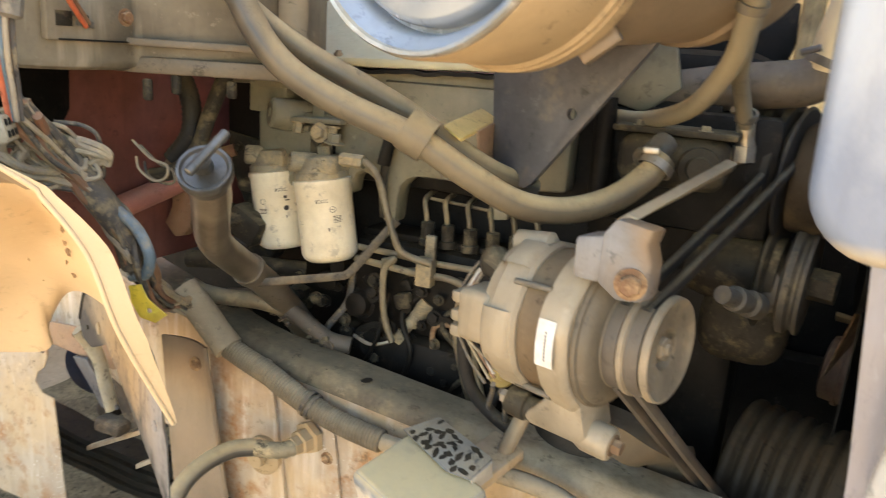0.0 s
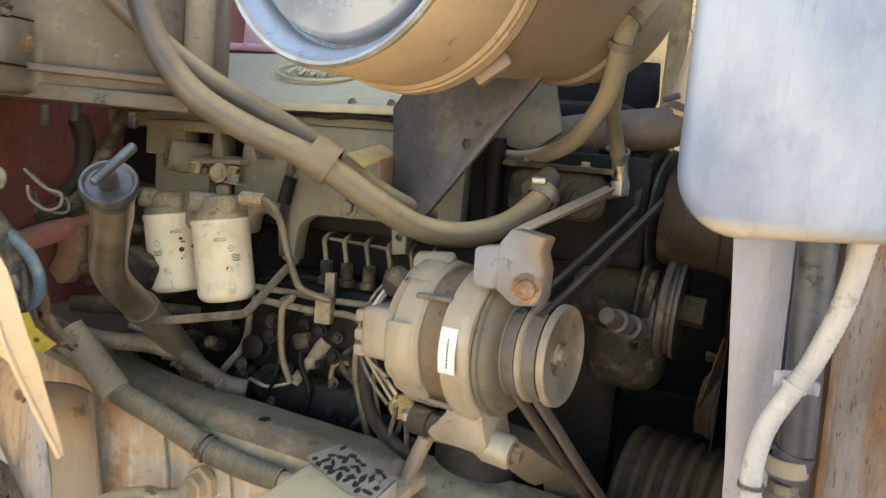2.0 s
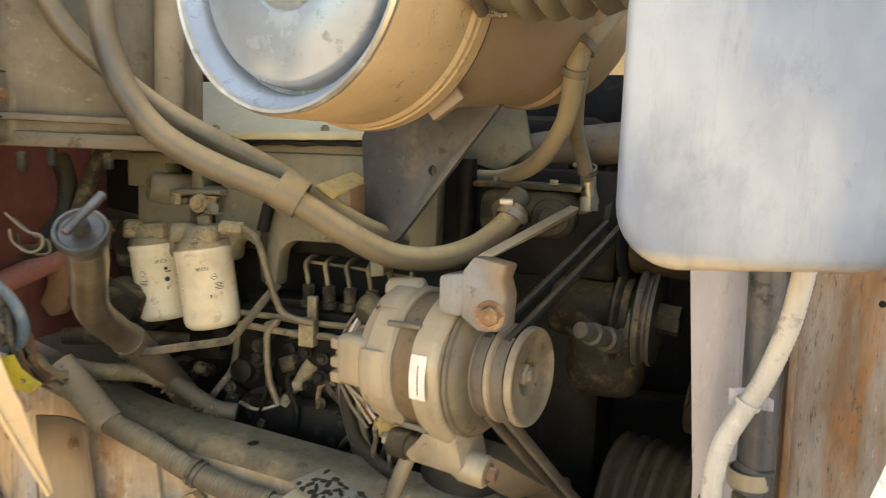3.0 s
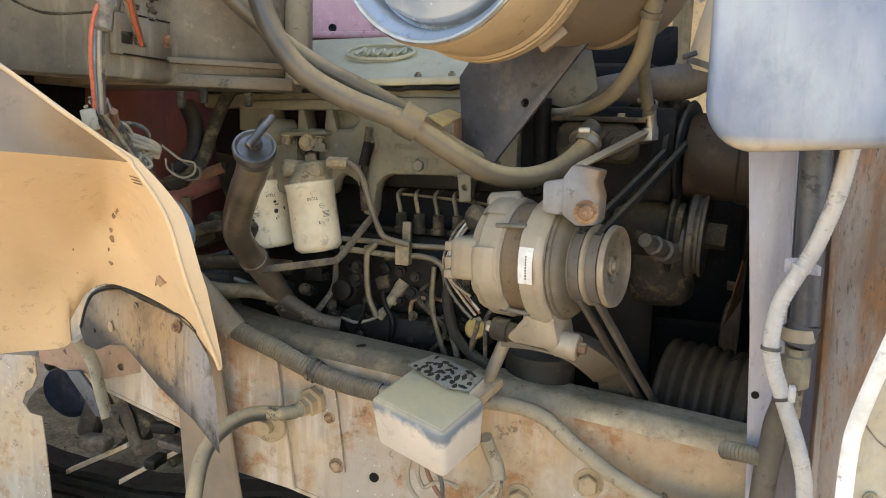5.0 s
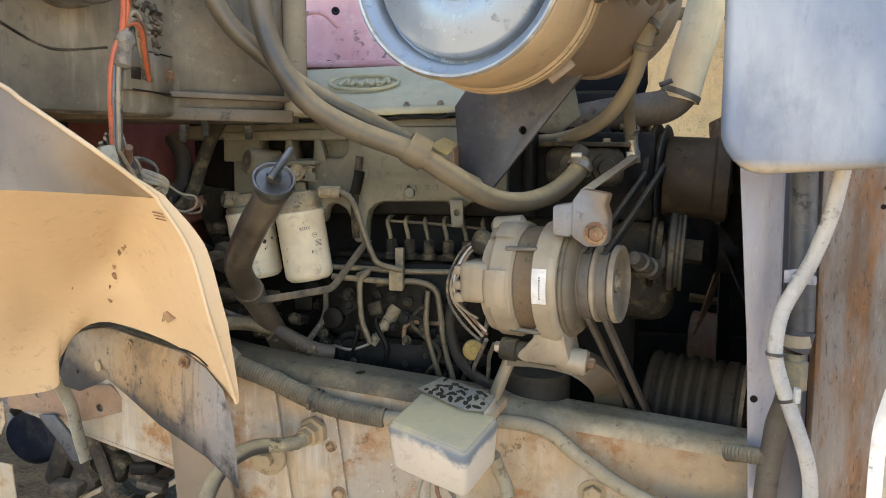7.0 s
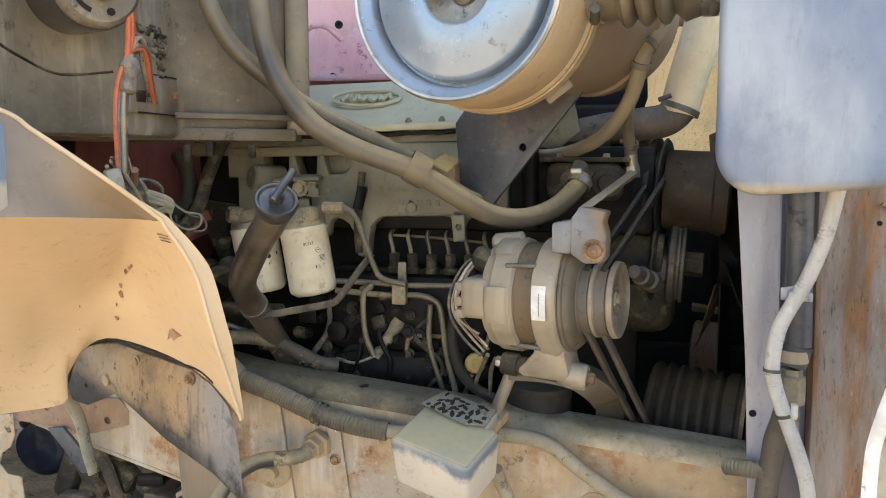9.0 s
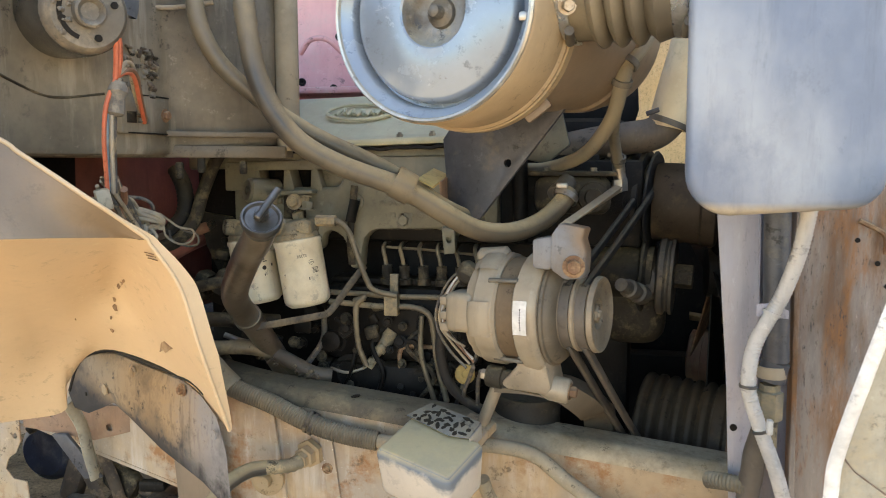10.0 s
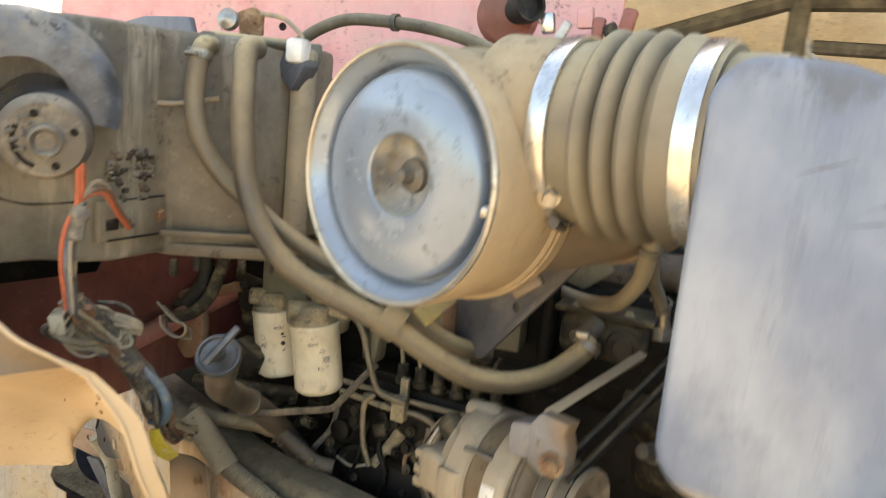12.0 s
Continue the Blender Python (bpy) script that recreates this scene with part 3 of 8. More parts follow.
sheet(bm, lambda u, v: (-2.4 + 3.4 * u, rail_y(-2.4 + 3.4 * u) - 0.002 + 0.075 * v, rail_low(-2.4 + 3.4 * u)), 40, 2, (0, 0, 0.008))
part("bottom_flange", bm, M_RAIL, rail)
for x, z in ((-0.86, 0.80), (-0.95, 0.70)):
    bolt(rail, (x, rail_y(x) - 0.001, z), (0, -1, 0), 0.016, M_RUSTY, 0.014, label="rusty hexagon bolt")
for x, z in ((-0.106, 0.713), (-0.231, 0.662)):
    bolt(rail, (x, rail_y(x) - 0.001, z), (0, -1, 0), 0.019, M_AIRBODY, 0.018, label="large dusty hexagon bolt")
for x, z in ((-1.037, 0.787), (-0.52, 0.653)):
    bm = B()
    lathe(bm, (x, rail_y(x) - 0.0015, z), (0, -1, 0), [(0, 0.010), (0.0015, 0.010), (0.0015, 0.0)], 16)
    part("drilled_hole", bm, M_BLOCK, rail, "dark drilled hole")
bm = B()
lathe(bm, (-0.564, 0.996, rail_top(-0.564) + 0.0075), (-0.105, 0, 1), [(0, 0.010), (0.001, 0.010), (0.001, 0)], 16)
part("drilled_hole", bm, M_BLOCK, rail, "dark drilled hole")
# vertical strip and gusset plates on the web
bm = B()
plate(bm, [(-0.633, 0.966, 0.845), (-0.606, 0.966, 0.845), (-0.58, 0.966, 0.655), (-0.607, 0.966, 0.655)], (0, -0.006, 0), 0.0015)
part("strip", bm, M_RAIL, rail)
bolt(rail, (-0.614, 0.960, 0.765), (0, -1, 0), 0.008, M_RUSTY)
bolt(rail, (-0.598, 0.960, 0.668), (0, -1, 0), 0.011, M_RUSTY)
bm = B()
plate(bm, [(-0.87, 0.966, 0.925), (-0.735, 0.966, 0.915), (-0.69, 0.966, 0.60), (-0.84, 0.966, 0.62)], (0, -0.009, 0), 0.002)
part("gusset_plate", bm, M_RAIL, rail, "dusty riveted gusset plate")
bm = B()
lathe(bm, (-0.742, 0.958, 0.735), (0, -1, 0), [(0, 0.036), (0.010, 0.036), (0.016, 0.028), (0.016, 0.015), (0.03, 0.013), (0.03, 0.0)], 24)
part("rusty_bush", bm, M_AIRBODY, rail, "dusty rusty bush")

# hose union on the rail, with its hose
union = thing("rail_hose_union", (-0.65, 0.95, 0.78), "dusty brass hose union with a rubber hose on the rail", "hose")
bm = B()
lathe(bm, (-0.648, 0.964, 0.796), (-0.25, -1, -0.1), [(0, 0.030), (0.012, 0.030), (0.014, 0.022), (0.03, 0.022), (0.032, 0.017), (0.045, 0.017)], 6)
part("flange_nut", bm, M_AIRBODY, union)
bm = B()
tube(bm, [(-0.655, 0.925, 0.792), (-0.672, 0.91, 0.787), (-0.70, 0.905, 0.783), (-0.725, 0.90, 0.782)], 0.013, 12, rib=0.002, pitch=0.012)
part("union_body", bm, M_FHEAD, union)
bm = B()
tube(bm, [(-0.72, 0.902, 0.782), (-0.748, 0.875, 0.782), (-0.772, 0.83, 0.768), (-0.785, 0.79, 0.735), (-0.78, 0.75, 0.67), (-0.77, 0.72, 0.56)], 0.015, 14)
part("hose", bm, M_HOSE, union)

# conduit in its cloth sleeve along the rail
loom = thing("loom_conduit", (-0.6, 0.94, 0.84), "dusty corrugated wiring conduit lying along the chassis rail", "conduit")
bm = B()
tube(bm, [(-0.812, 0.945, 0.927), (-0.775, 0.945, 0.914), (-0.728, 0.945, 0.899), (-0.68, 0.945, 0.878), (-0.631, 0.945, 0.860), (-0.57, 0.945, 0.846), (-0.50, 0.945, 0.838)], 0.0185, 16, rib=0.0015, pitch=0.0056)
part("corrugated_tube", bm, M_COND, loom)
bm = B()
tube(bm, [(-0.905, 0.935, 1.02), (-0.87, 0.94, 0.985), (-0.84, 0.945, 0.95), (-0.812, 0.945, 0.925)], 0.026, 16)
part("cloth_sleeve", bm, M_CLOTH, loom, "dusty cloth tape sleeve")
bm = B()
tube(bm, [(-0.50, 0.945, 0.838), (-0.40, 0.93, 0.845), (-0.30, 0.93, 0.855), (-0.2, 0.93, 0.846), (-0.134, 0.93, 0.80), (-0.062, 0.925, 0.755), (0.017, 0.92, 0.722), (0.102, 0.92, 0.715), (0.234, 0.91, 0.735), (0.4, 0.91, 0.74)], 0.0135, 14, rib=0.0009, pitch=0.0055)
part("corrugated_tube", bm, M_CLOTH, loom)
for x, y, z in ((-0.645, 0.945, 0.866), (-0.635, 0.945, 0.862), (0.02, 0.92, 0.722)):
    bm = B()
    lathe(bm, (x, y, z), (0.9, 0, -0.35), [(-0.003, 0.0205), (-0.003, 0.0235), (0.003, 0.0235), (0.003, 0.0205)] if x < 0 else [(-0.003, 0.016), (-0.003, 0.0175), (0.003, 0.0175), (0.003, 0.016)], 18, close=False)
    part("cable_tie", bm, M_DARKWIRE, loom)

# ---------------------------------------------------------------- plastic box on the rail
U = V(0.143, -0.056, -0.021).normalized()
W = V(0.047, 0.094, 0.030)
W = (W - U * W.dot(U)).normalized()
Q = U.cross(W).normalized()
TURNED = Matrix((U, W, Q)).transposed()
box_top = V(-0.456, 0.762, 0.896) * 0.5 + V(-0.262, 0.805, 0.904) * 0.5
junction = thing("junction_box", (-0.36, 0.85, 0.85), "chalky beige plastic box fixed to the chassis rail", "box")
bm = B()
block(bm, box_top - Q * 0.045, (0.156, 0.114, 0.098), 0.013, TURNED, 4, 0.93)
part("body", bm, M_BOX, junction)
bm = B()
block(bm, box_top - Q * 0.002 + W * 0.001, (0.146, 0.104, 0.015), 0.007, TURNED, 4)
part("lid", bm, M_BOX, junction, "raised lid under yellowish dust")
bm = B()
block(bm, box_top - Q * 0.06 + W * 0.11, (0.06, 0.13, 0.02), 0.004, TURNED)
part("mounting_bracket", bm, M_RAIL, junction)
bm = B()
tube(bm, [box_top - Q * 0.088 + U * 0.02, box_top - Q * 0.115 - W * 0.01, box_top - Q * 0.13 + U * 0.03, box_top - Q * 0.10 + U * 0.06 + W * 0.05], 0.004, 8)
part("wire", bm, M_WIRE, junction)
bm = B()
tube(bm, [box_top - Q * 0.088 - U * 0.02, box_top - Q * 0.12 - U * 0.01, box_top - Q * 0.16 + U * 0.02, box_top - Q * 0.22 + U * 0.02], 0.004, 8)
part("wire", bm, M_DARKWIRE, junction)
loomb = thing("box_loom", (-0.27, 0.91, 0.72), "cloth-sleeved loom with loose grey wires below the box", "wires")
bm = B()
tube(bm, [(-0.285, 0.90, 0.80), (-0.276, 0.915, 0.765), (-0.265, 0.912, 0.745), (-0.257, 0.90, 0.722)], 0.013, 12)
part("sleeve", bm, M_CLOTH, loomb)
for k, (dx, dz) in enumerate(((0, 0), (-0.012, 0.006), (0.010, -0.004), (0.004, 0.008))):
    bm = B()
    tube(bm, [(-0.257 + dx * 0.4, 0.90, 0.724), (-0.262 + dx, 0.898, 0.700 + dz), (-0.275 + 1.5 * dx, 0.90, 0.684), (-0.30 + 2 * dx, 0.905, 0.665), (-0.33 + 2 * dx, 0.92, 0.64)], 0.0032, 8)
    part("wire", bm, (M_WIRE, M_GREYIN, M_DARKWIRE, M_WIRE)[k], loomb)
for k, pts in enumerate(([(-0.40, 0.86, 0.79), (-0.418, 0.88, 0.74), (-0.423, 0.885, 0.71), (-0.417, 0.885, 0.688), (-0.40, 0.885, 0.668), (-0.375, 0.89, 0.65)],
                         [(-0.385, 0.86, 0.79), (-0.40, 0.87, 0.735), (-0.39, 0.875, 0.70), (-0.37, 0.87, 0.712), (-0.345, 0.86, 0.724), (-0.32, 0.86, 0.718)],
                         [(-0.37, 0.86, 0.79), (-0.385, 0.875, 0.74), (-0.37, 0.88, 0.70), (-0.35, 0.885, 0.67), (-0.345, 0.90, 0.63)])):
    bm = B()
    tube(bm, pts, 0.0042, 8)
    part("wire", bm, (M_GREYIN, M_WIRE, M_STRUT)[k], loomb)
splat = thing("spotted_plate", (-0.35, 0.83, 0.93), "pale bent metal plate covered with black spots", "plate")
S0 = box_top + Q * 0.012 + W * 0.045
bm = B()
plate(bm, [S0 - U * 0.076 - W * 0.006, S0 + U * 0.020 - W * 0.014, S0 + U * 0.054 - W * 0.002, S0 + U * 0.050 + W * 0.044, S0 - U * 0.058 + W * 0.046], Q * 0.003, 0.0008)
part("plate_face", bm, M_SPLAT, splat)
bm = B()
plate(bm, [S0 + U * 0.052, S0 + U * 0.049 + W * 0.042, S0 + U * 0.049 + W * 0.042 - Q * 0.030, S0 + U * 0.052 - Q * 0.024], U * 0.003, 0.0008)
part("bent_lip", bm, M_DUCT, splat, "blue-grey bent lip")
random.seed(12)
for i in range(9):
    for j in range(4):
        c = S0 + Q * 0.0032 + U * (-0.062 + 0.0125 * i + random.uniform(-0.005, 0.005)) + W * (-0.002 + 0.0125 * j + random.uniform(-0.004, 0.004))
        if random.random() < 0.2:
            continue
        turn = random.uniform(0, 3.14)
        e1, e2 = U * math.cos(turn) + W * math.sin(turn), W * math.cos(turn) - U * math.sin(turn)
        ra, rb = random.uniform(0.006, 0.011), random.uniform(0.0035, 0.0065)
        bm = B()
        plate(bm, [c + e1 * ra * math.cos(a) * random.uniform(0.55, 1.15) + e2 * rb * math.sin(a) * random.uniform(0.5, 1.1) for a in [0.785 * k for k in range(8)]], Q * 0.0004)
        part("black_spot", bm, M_BLOCK, splat)

# ---------------------------------------------------------------- inner fender
fender = thing("inner_fender", (-0.85, 0.6, 1.0), "dusty tan pressed steel inner fender panel", "fender")
# rows of the arch from the fold down to the cut-out, each from the rear to the front rim
ARCH = [
    [V(-0.90, 0.20, 1.305), V(-0.796, 0.34, 1.295), V(-0.777, 0.37, 1.293), V(-0.771, 0.42, 1.289), V(-0.763, 0.475, 1.284), V(-0.748, 0.525, 1.279), V(-0.704, 0.52, 1.278)],
    [V(-1.12, 0.42, 1.185), V(-0.997, 0.55, 1.173), V(-0.967, 0.59, 1.167), V(-0.934, 0.63, 1.161), V(-0.898, 0.665, 1.171), V(-0.855, 0.675, 1.182), V(-0.679, 0.557, 1.205)],
    [V(-1.30, 0.52, 1.03), V(-1.126, 0.68, 1.025), V(-1.062, 0.74, 1.044), V(-1.011, 0.75, 1.065), V(-0.934, 0.74, 1.091), V(-0.822, 0.715, 1.081), V(-0.667, 0.588, 1.10)],
    [V(-1.40, 0.60, 0.87), V(-1.22, 0.77, 0.879), V(-1.109, 0.82, 0.894), V(-1.101, 0.82, 0.944), V(-1.003, 0.80, 1.032), V(-0.805, 0.745, 1.009), V(-0.668, 0.667, 0.949)],
]
CROWN = [V(-0.92, 0.30, 1.46), V(-0.841, 0.40, 1.421), V(-0.812, 0.42, 1.397), V(-0.778, 0.435, 1.370), V(-0.741, 0.448, 1.341), V(-0.722, 0.485, 1.311), V(-0.703, 0.521, 1.279)]


def along(line, v):
    k = v * (len(line) - 1)
    i = min(int(k), len(line) - 2)
    return line[i].lerp(line[i + 1], k - i)


ARCHS = [smooth_path(r, 5) for r in ARCH]
CROWNS = smooth_path(CROWN, 5)


def arch_skin(u, v):
    col = [along(r, u) for r in ARCHS]
    k = v * 3
    i = min(int(k), 2)
    a, b, c, d = col[max(i - 1, 0)], col[i], col[i + 1], col[min(i + 2, 3)]
    t = k - i
    return 0.5 * ((2 * b) + (c - a) * t + (2 * a - 5 * b + 4 * c - d) * t * t + (3 * b - a - 3 * c + d) * t ** 3)


bm = B()
sheet(bm, arch_skin, 40, 30, (-0.003, 0.004, 0))
part("skin", bm, M_FENDER, fender)
# Crown of the tan fender, its shade put into a darker brown.
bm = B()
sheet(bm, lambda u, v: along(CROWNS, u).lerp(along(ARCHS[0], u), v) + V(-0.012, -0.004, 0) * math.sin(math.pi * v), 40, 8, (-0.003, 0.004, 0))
part("crown", bm, M_CROWN, fender, "dusty crown in a darker brown that holds its shade")
bm = B()
rim_line = [p.copy() for p in CROWNS] + [Vector(arch_skin(1.0, k / 24)) for k in range(1, 25)]
tube(bm, rim_line, 0.0032, 10, smooth=False)
part("rolled_edge", bm, M_FENDER, fender)
FN = V(0.35, -0.9, -0.2).normalized()
bm = B()
sheet(bm, lambda u, v: along(rim_line, u) + V(0.014, 0.020, 0.004) * v * max(0.02, min(1.0, (u - 0.42) * 3.5, 6 * (1 - u) + 0.2)), 60, 2, (-0.002, 0.001, 0))
part("return_flange", bm, M_FENDER, fender, "folded return flange")
random.seed(7)
for du, dv in ((0.84, 0.30), (0.83, 0.312), (0.81, 0.33), (0.75, 0.41), (0.73, 0.47), (0.685, 0.55), (0.675, 0.69), (0.52, 0.5), (0.50, 0.68)):
    p = Vector(arch_skin(du, dv)) + FN * 0.0035
    bm = B()
    s_ = random.uniform(0.004, 0.007) if du > 0.6 else 0.002
    e1 = V(0.86, 0.36, -0.2).normalized()
    plate(bm, [p + e1 * s_ * 0.7 * math.cos(a) * random.uniform(0.35, 1.2) + V(0, 0, 1) * s_ * math.sin(a) * random.uniform(0.35, 1.2) for a in [0.9 * k for k in range(7)]], FN * 0.0006)
    part("torn_hole", bm, M_RUSTY, fender, "small torn screw hole")
p = Vector(arch_skin(0.86, 0.69)) + FN * 0.003
bm = B()
plate(bm, [p + V(-0.020, 0.010, -0.014), p + V(-0.008, 0.003, -0.008), p + V(-0.004, 0.002, -0.013), p + V(0.006, -0.002, -0.006), p + V(0.018, -0.007, -0.001), p + V(0.006, -0.001, 0.004), p + V(0.004, 0.0, 0.016), p + V(-0.003, 0.002, 0.022), p + V(-0.005, 0.003, 0.008), p + V(-0.015, 0.008, 0.003)], (0, -0.002, 0))
part("torn_notch", bm, M_RUSTY, fender, "torn rusty notch")
for k in range(3):
    p = Vector(arch_skin(0.97, 0.12 + 0.02 * k)) + FN * 0.003
    bm = B()
    rod(bm, p + V(-0.010, 0.004, 0.001), p + V(0.010, -0.004, -0.001), 0.0008, 6)
    part("scratch", bm, M_RUSTY, fender)
bm = B()
plate(bm, [(-0.854, 0.29, 1.458), (-0.805, 0.35, 1.411), (-0.799, 0.36, 1.400), (-0.798, 0.358, 1.297), (-0.816, 0.25, 1.304)], (0.002, -0.002, 0), 0.0005)
part("outer_lip", bm, M_DUCT, fender, "blue-grey outer lip")

flap = thing("cast_bracket", (-0.9, 0.8, 0.9), "dusty black cast bracket with a rounded boss beside the fender", "bracket")
FL = [(-1.233, 0.987, 0.871), (-1.202, 0.973, 0.928), (-1.165, 0.955, 0.962), (-1.10, 0.92, 0.986), (-1.036, 0.887, 0.999), (-0.966, 0.847, 0.998), (-0.791, 0.738, 1.002), (-0.735, 0.70, 0.991), (-0.690, 0.668, 0.968),
      (-0.668, 0.655, 0.917), (-0.655, 0.645, 0.815), (-0.737, 0.697, 0.839), (-0.877, 0.789, 0.85), (-0.992, 0.858, 0.880), (-1.05, 0.892, 0.893), (-1.09, 0.912, 0.872), (-1.152, 0.945, 0.844), (-1.208, 0.973, 0.842)]
bm = B()
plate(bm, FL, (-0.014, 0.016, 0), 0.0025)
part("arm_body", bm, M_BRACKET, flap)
# Black strip laid along the upper edge to draw its line of shade.
bm = B()
tube(bm, [V(*p) + V(0.006, -0.002, 0.007) for p in FL[:8]], 0.0045, 8)
part("edge_shade_line", bm, M_RUBBER, flap, "black strip standing for the shade line along the bracket's edge")
bolt(flap, (-1.072, 0.898, 0.918), (-0.45, -0.85, 0), 0.012, M_AIRBODY, 0.003, washer=False)
bolt(flap, (-1.149, 0.938, 0.890), (-0.45, -0.85, 0), 0.005, M_BLOCK, 0.002, washer=False)
bolt(flap, (-0.963, 0.838, 0.977), (-0.45, -0.85, 0), 0.010, M_BRACKET, 0.004)
bolt(flap, (-0.790, 0.728, 0.990), (-0.45, -0.85, 0), 0.008, M_RUSTY)
bolt(flap, (-0.692, 0.660, 0.942), (-0.45, -0.85, 0), 0.009, M_BRACKET, 0.003, washer=False)
bm = B()
tube(bm, [(-1.240, 0.99, 0.85), (-1.240, 1.03, 0.78), (-1.238, 1.045, 0.71), (-1.225, 1.05, 0.645)], 0.017, 10, flat=0.5)
part("stay_pipe", bm, M_GREYIN, flap, "grey steel stay pipe")
lug = thing("rusty_bracket", (-1.28, 1.07, 0.75), "rusty brown bracket plate on the rail", "bracket")
bm = B()
plate(bm, [(-1.43, 1.065, 0.800), (-1.165, 1.065, 0.820), (-1.13, 1.065, 0.785), (-1.12, 1.065, 0.765), (-1.236, 1.065, 0.731), (-1.43, 1.065, 0.748)], (0, 0.006, 0), 0.001, holes=[((-1.195, 1.065, 0.765), 0.009), ((-1.35, 1.065, 0.785), 0.007)])
part("plate_face", bm, M_PINKBROWN, lug)

bm = B()
plate(bm, [(-1.341, 1.05, 0.742), (-1.30, 1.05, 0.746), (-1.211, 1.05, 0.647), (-1.258, 1.05, 0.640)], (0, 0.01, 0), 0.002)
part("gusset", bm, M_DARKSTEEL, lug)

lower = thing("lower_fender_plate", (-1.5, 1.06, 0.6), "tan steel lower fender plate with a round notch", "plate")
bm = B()
plate(bm, [(-2.2, 1.06, 0.70), (-1.496, 1.06, 0.760), (-1.438, 1.06, 0.765), (-1.436, 1.06, 0.714), (-1.451, 1.06, 0.683), (-1.473, 1.06, 0.668), (-1.484, 1.06, 0.640), (-1.464, 1.06, 0.616), (-1.426, 1.06, 0.612), (-1.419, 1.06, 0.515), (-1.405, 1.06, 0.30), (-2.2, 1.06, 0.30)], (0, 0.004, 0), 0.001, holes=[((-1.452, 1.06, 0.725), 0.007)])
part("plate_face", bm, M_RAIL, lower)

# springs and brackets under the fender
spring = thing("leaf_spring", (-1.25, 1.2, 0.3), "dirty dark spring pack with its dusty hanger", "leaf spring")
for i in range(4):
    bm = B()
    sheet(bm, lambda u, v: (-2.0 + 1.25 * u, 1.24 + 0.075 * v, 0.36 - 0.030 * i + 0.08 * (2 * u - 1) ** 2 + 0.004 * math.sin(31 * u + i)), 16, 2, (0, 0, 0.016))
    part("leaf", bm, M_BLOCK, spring)


def lumpy(at, size, seed, turn):
    """A dirt-caked block with an uneven skin."""
    bm = B()
    block(bm, (0, 0, 0), size, min(size) * 0.3, None, 2)
    bmesh.ops.subdivide_edges(bm, edges=list(bm.edges), cuts=2, use_grid_fill=True)
    for v in bm.verts:
        v.co += v.co.normalized() * 0.16 * min(size) * math.sin(60 * v.co.x + seed) * math.sin(70 * v.co.z + 2 * seed) * math.cos(50 * v.co.y + seed)
        v.co = Matrix.Rotation(radians(turn), 3, "Y") @ v.co + Vector(at)
    return bm


part("hanger", lumpy((-1.40, 1.22, 0.60), (0.055, 0.05, 0.22), 1.0, 22), M_MUD, spring, "mud-caked hanger")
part("hanger_foot", lumpy((-1.30, 1.25, 0.55), (0.10, 0.05, 0.07), 2.0, 30), M_DARKCAST, spring)
random.seed(41)
for k in range(16):
    at = (random.uniform(-1.52, -1.14), random.uniform(1.14, 1.30), random.uniform(0.46, 0.74))
    part("dirt_lump", lumpy(at, (random.uniform(0.03, 0.09), random.uniform(0.03, 0.06), random.uniform(0.015, 0.05)), k, random.uniform(-50, 50)), random.choice((M_MUD, M_DARKCAST, M_BLOCK, M_MUD)), spring)
for p, q in (((-1.46, 1.18, 0.72), (-1.33, 1.20, 0.50)), ((-1.36, 1.19, 0.70), (-1.28, 1.22, 0.47)), ((-1.50, 1.25, 0.55), (-1.20, 1.25, 0.66)), ((-1.28, 1.16, 0.70), (-1.16, 1.18, 0.58))):
    bm = B()
    tube(bm, [p, V(*p).lerp(V(*q), 0.5) + V(0.01, 0, 0.012), q], 0.016, 8, flat=0.45)
    part("link", bm, M_MUD, spring)
bm = B()
lathe(bm, (-1.5, 1.2, 0.62), (0, 1, 0), [(0, 0.0), (0, 0.06), (0.02, 0.08), (0.1, 0.09), (0.12, 0.07)], 28)
part("damper_housing", bm, M_DAMPER, spring, "dark blue damper housing")
strips = thing("axle_straps", (-1.25, 1.2, 0.42), "two flat dusty steel straps slanting under the rail", "straps")
for p, q in (((-1.50, 1.20, 0.398), (-1.30, 1.20, 0.506)), ((-1.33, 1.20, 0.398), (-1.08, 1.20, 0.557))):
    p, q = V(*p), V(*q)
    bm = B()
    plate(bm, [p, q, q + V(0, 0, -0.014), p + V(0, 0, -0.014)], (0, 0.02, 0), 0.002)
    part("strap", bm, M_RAIL, strips)
stay = thing("fender_stay", (-0.86, 0.93, 0.55), "olive-tan bent steel fender stay in front of the rail", "stay")
bm = B()
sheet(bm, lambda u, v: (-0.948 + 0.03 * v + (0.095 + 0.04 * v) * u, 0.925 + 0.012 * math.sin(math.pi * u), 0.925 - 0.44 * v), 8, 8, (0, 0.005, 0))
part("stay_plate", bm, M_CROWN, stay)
bolt(stay, (-0.875, 0.931, 0.885), (0, -1, 0), 0.009, M_RUSTY, 0.008)
bm = B()
rod(bm, (-0.853, 0.930, 0.922), (-0.783, 0.930, 0.485), 0.0045, 8)
part("folded_edge", bm, M_CROWN, stay)

# ---------------------------------------------------------------- engine
engine = thing("engine", (-0.5, 1.45, 0.6), "large dusty grey-green diesel engine, oily below", "engine")
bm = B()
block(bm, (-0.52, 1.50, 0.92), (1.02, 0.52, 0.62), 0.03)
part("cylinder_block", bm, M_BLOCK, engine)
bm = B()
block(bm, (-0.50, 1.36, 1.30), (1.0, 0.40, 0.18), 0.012)
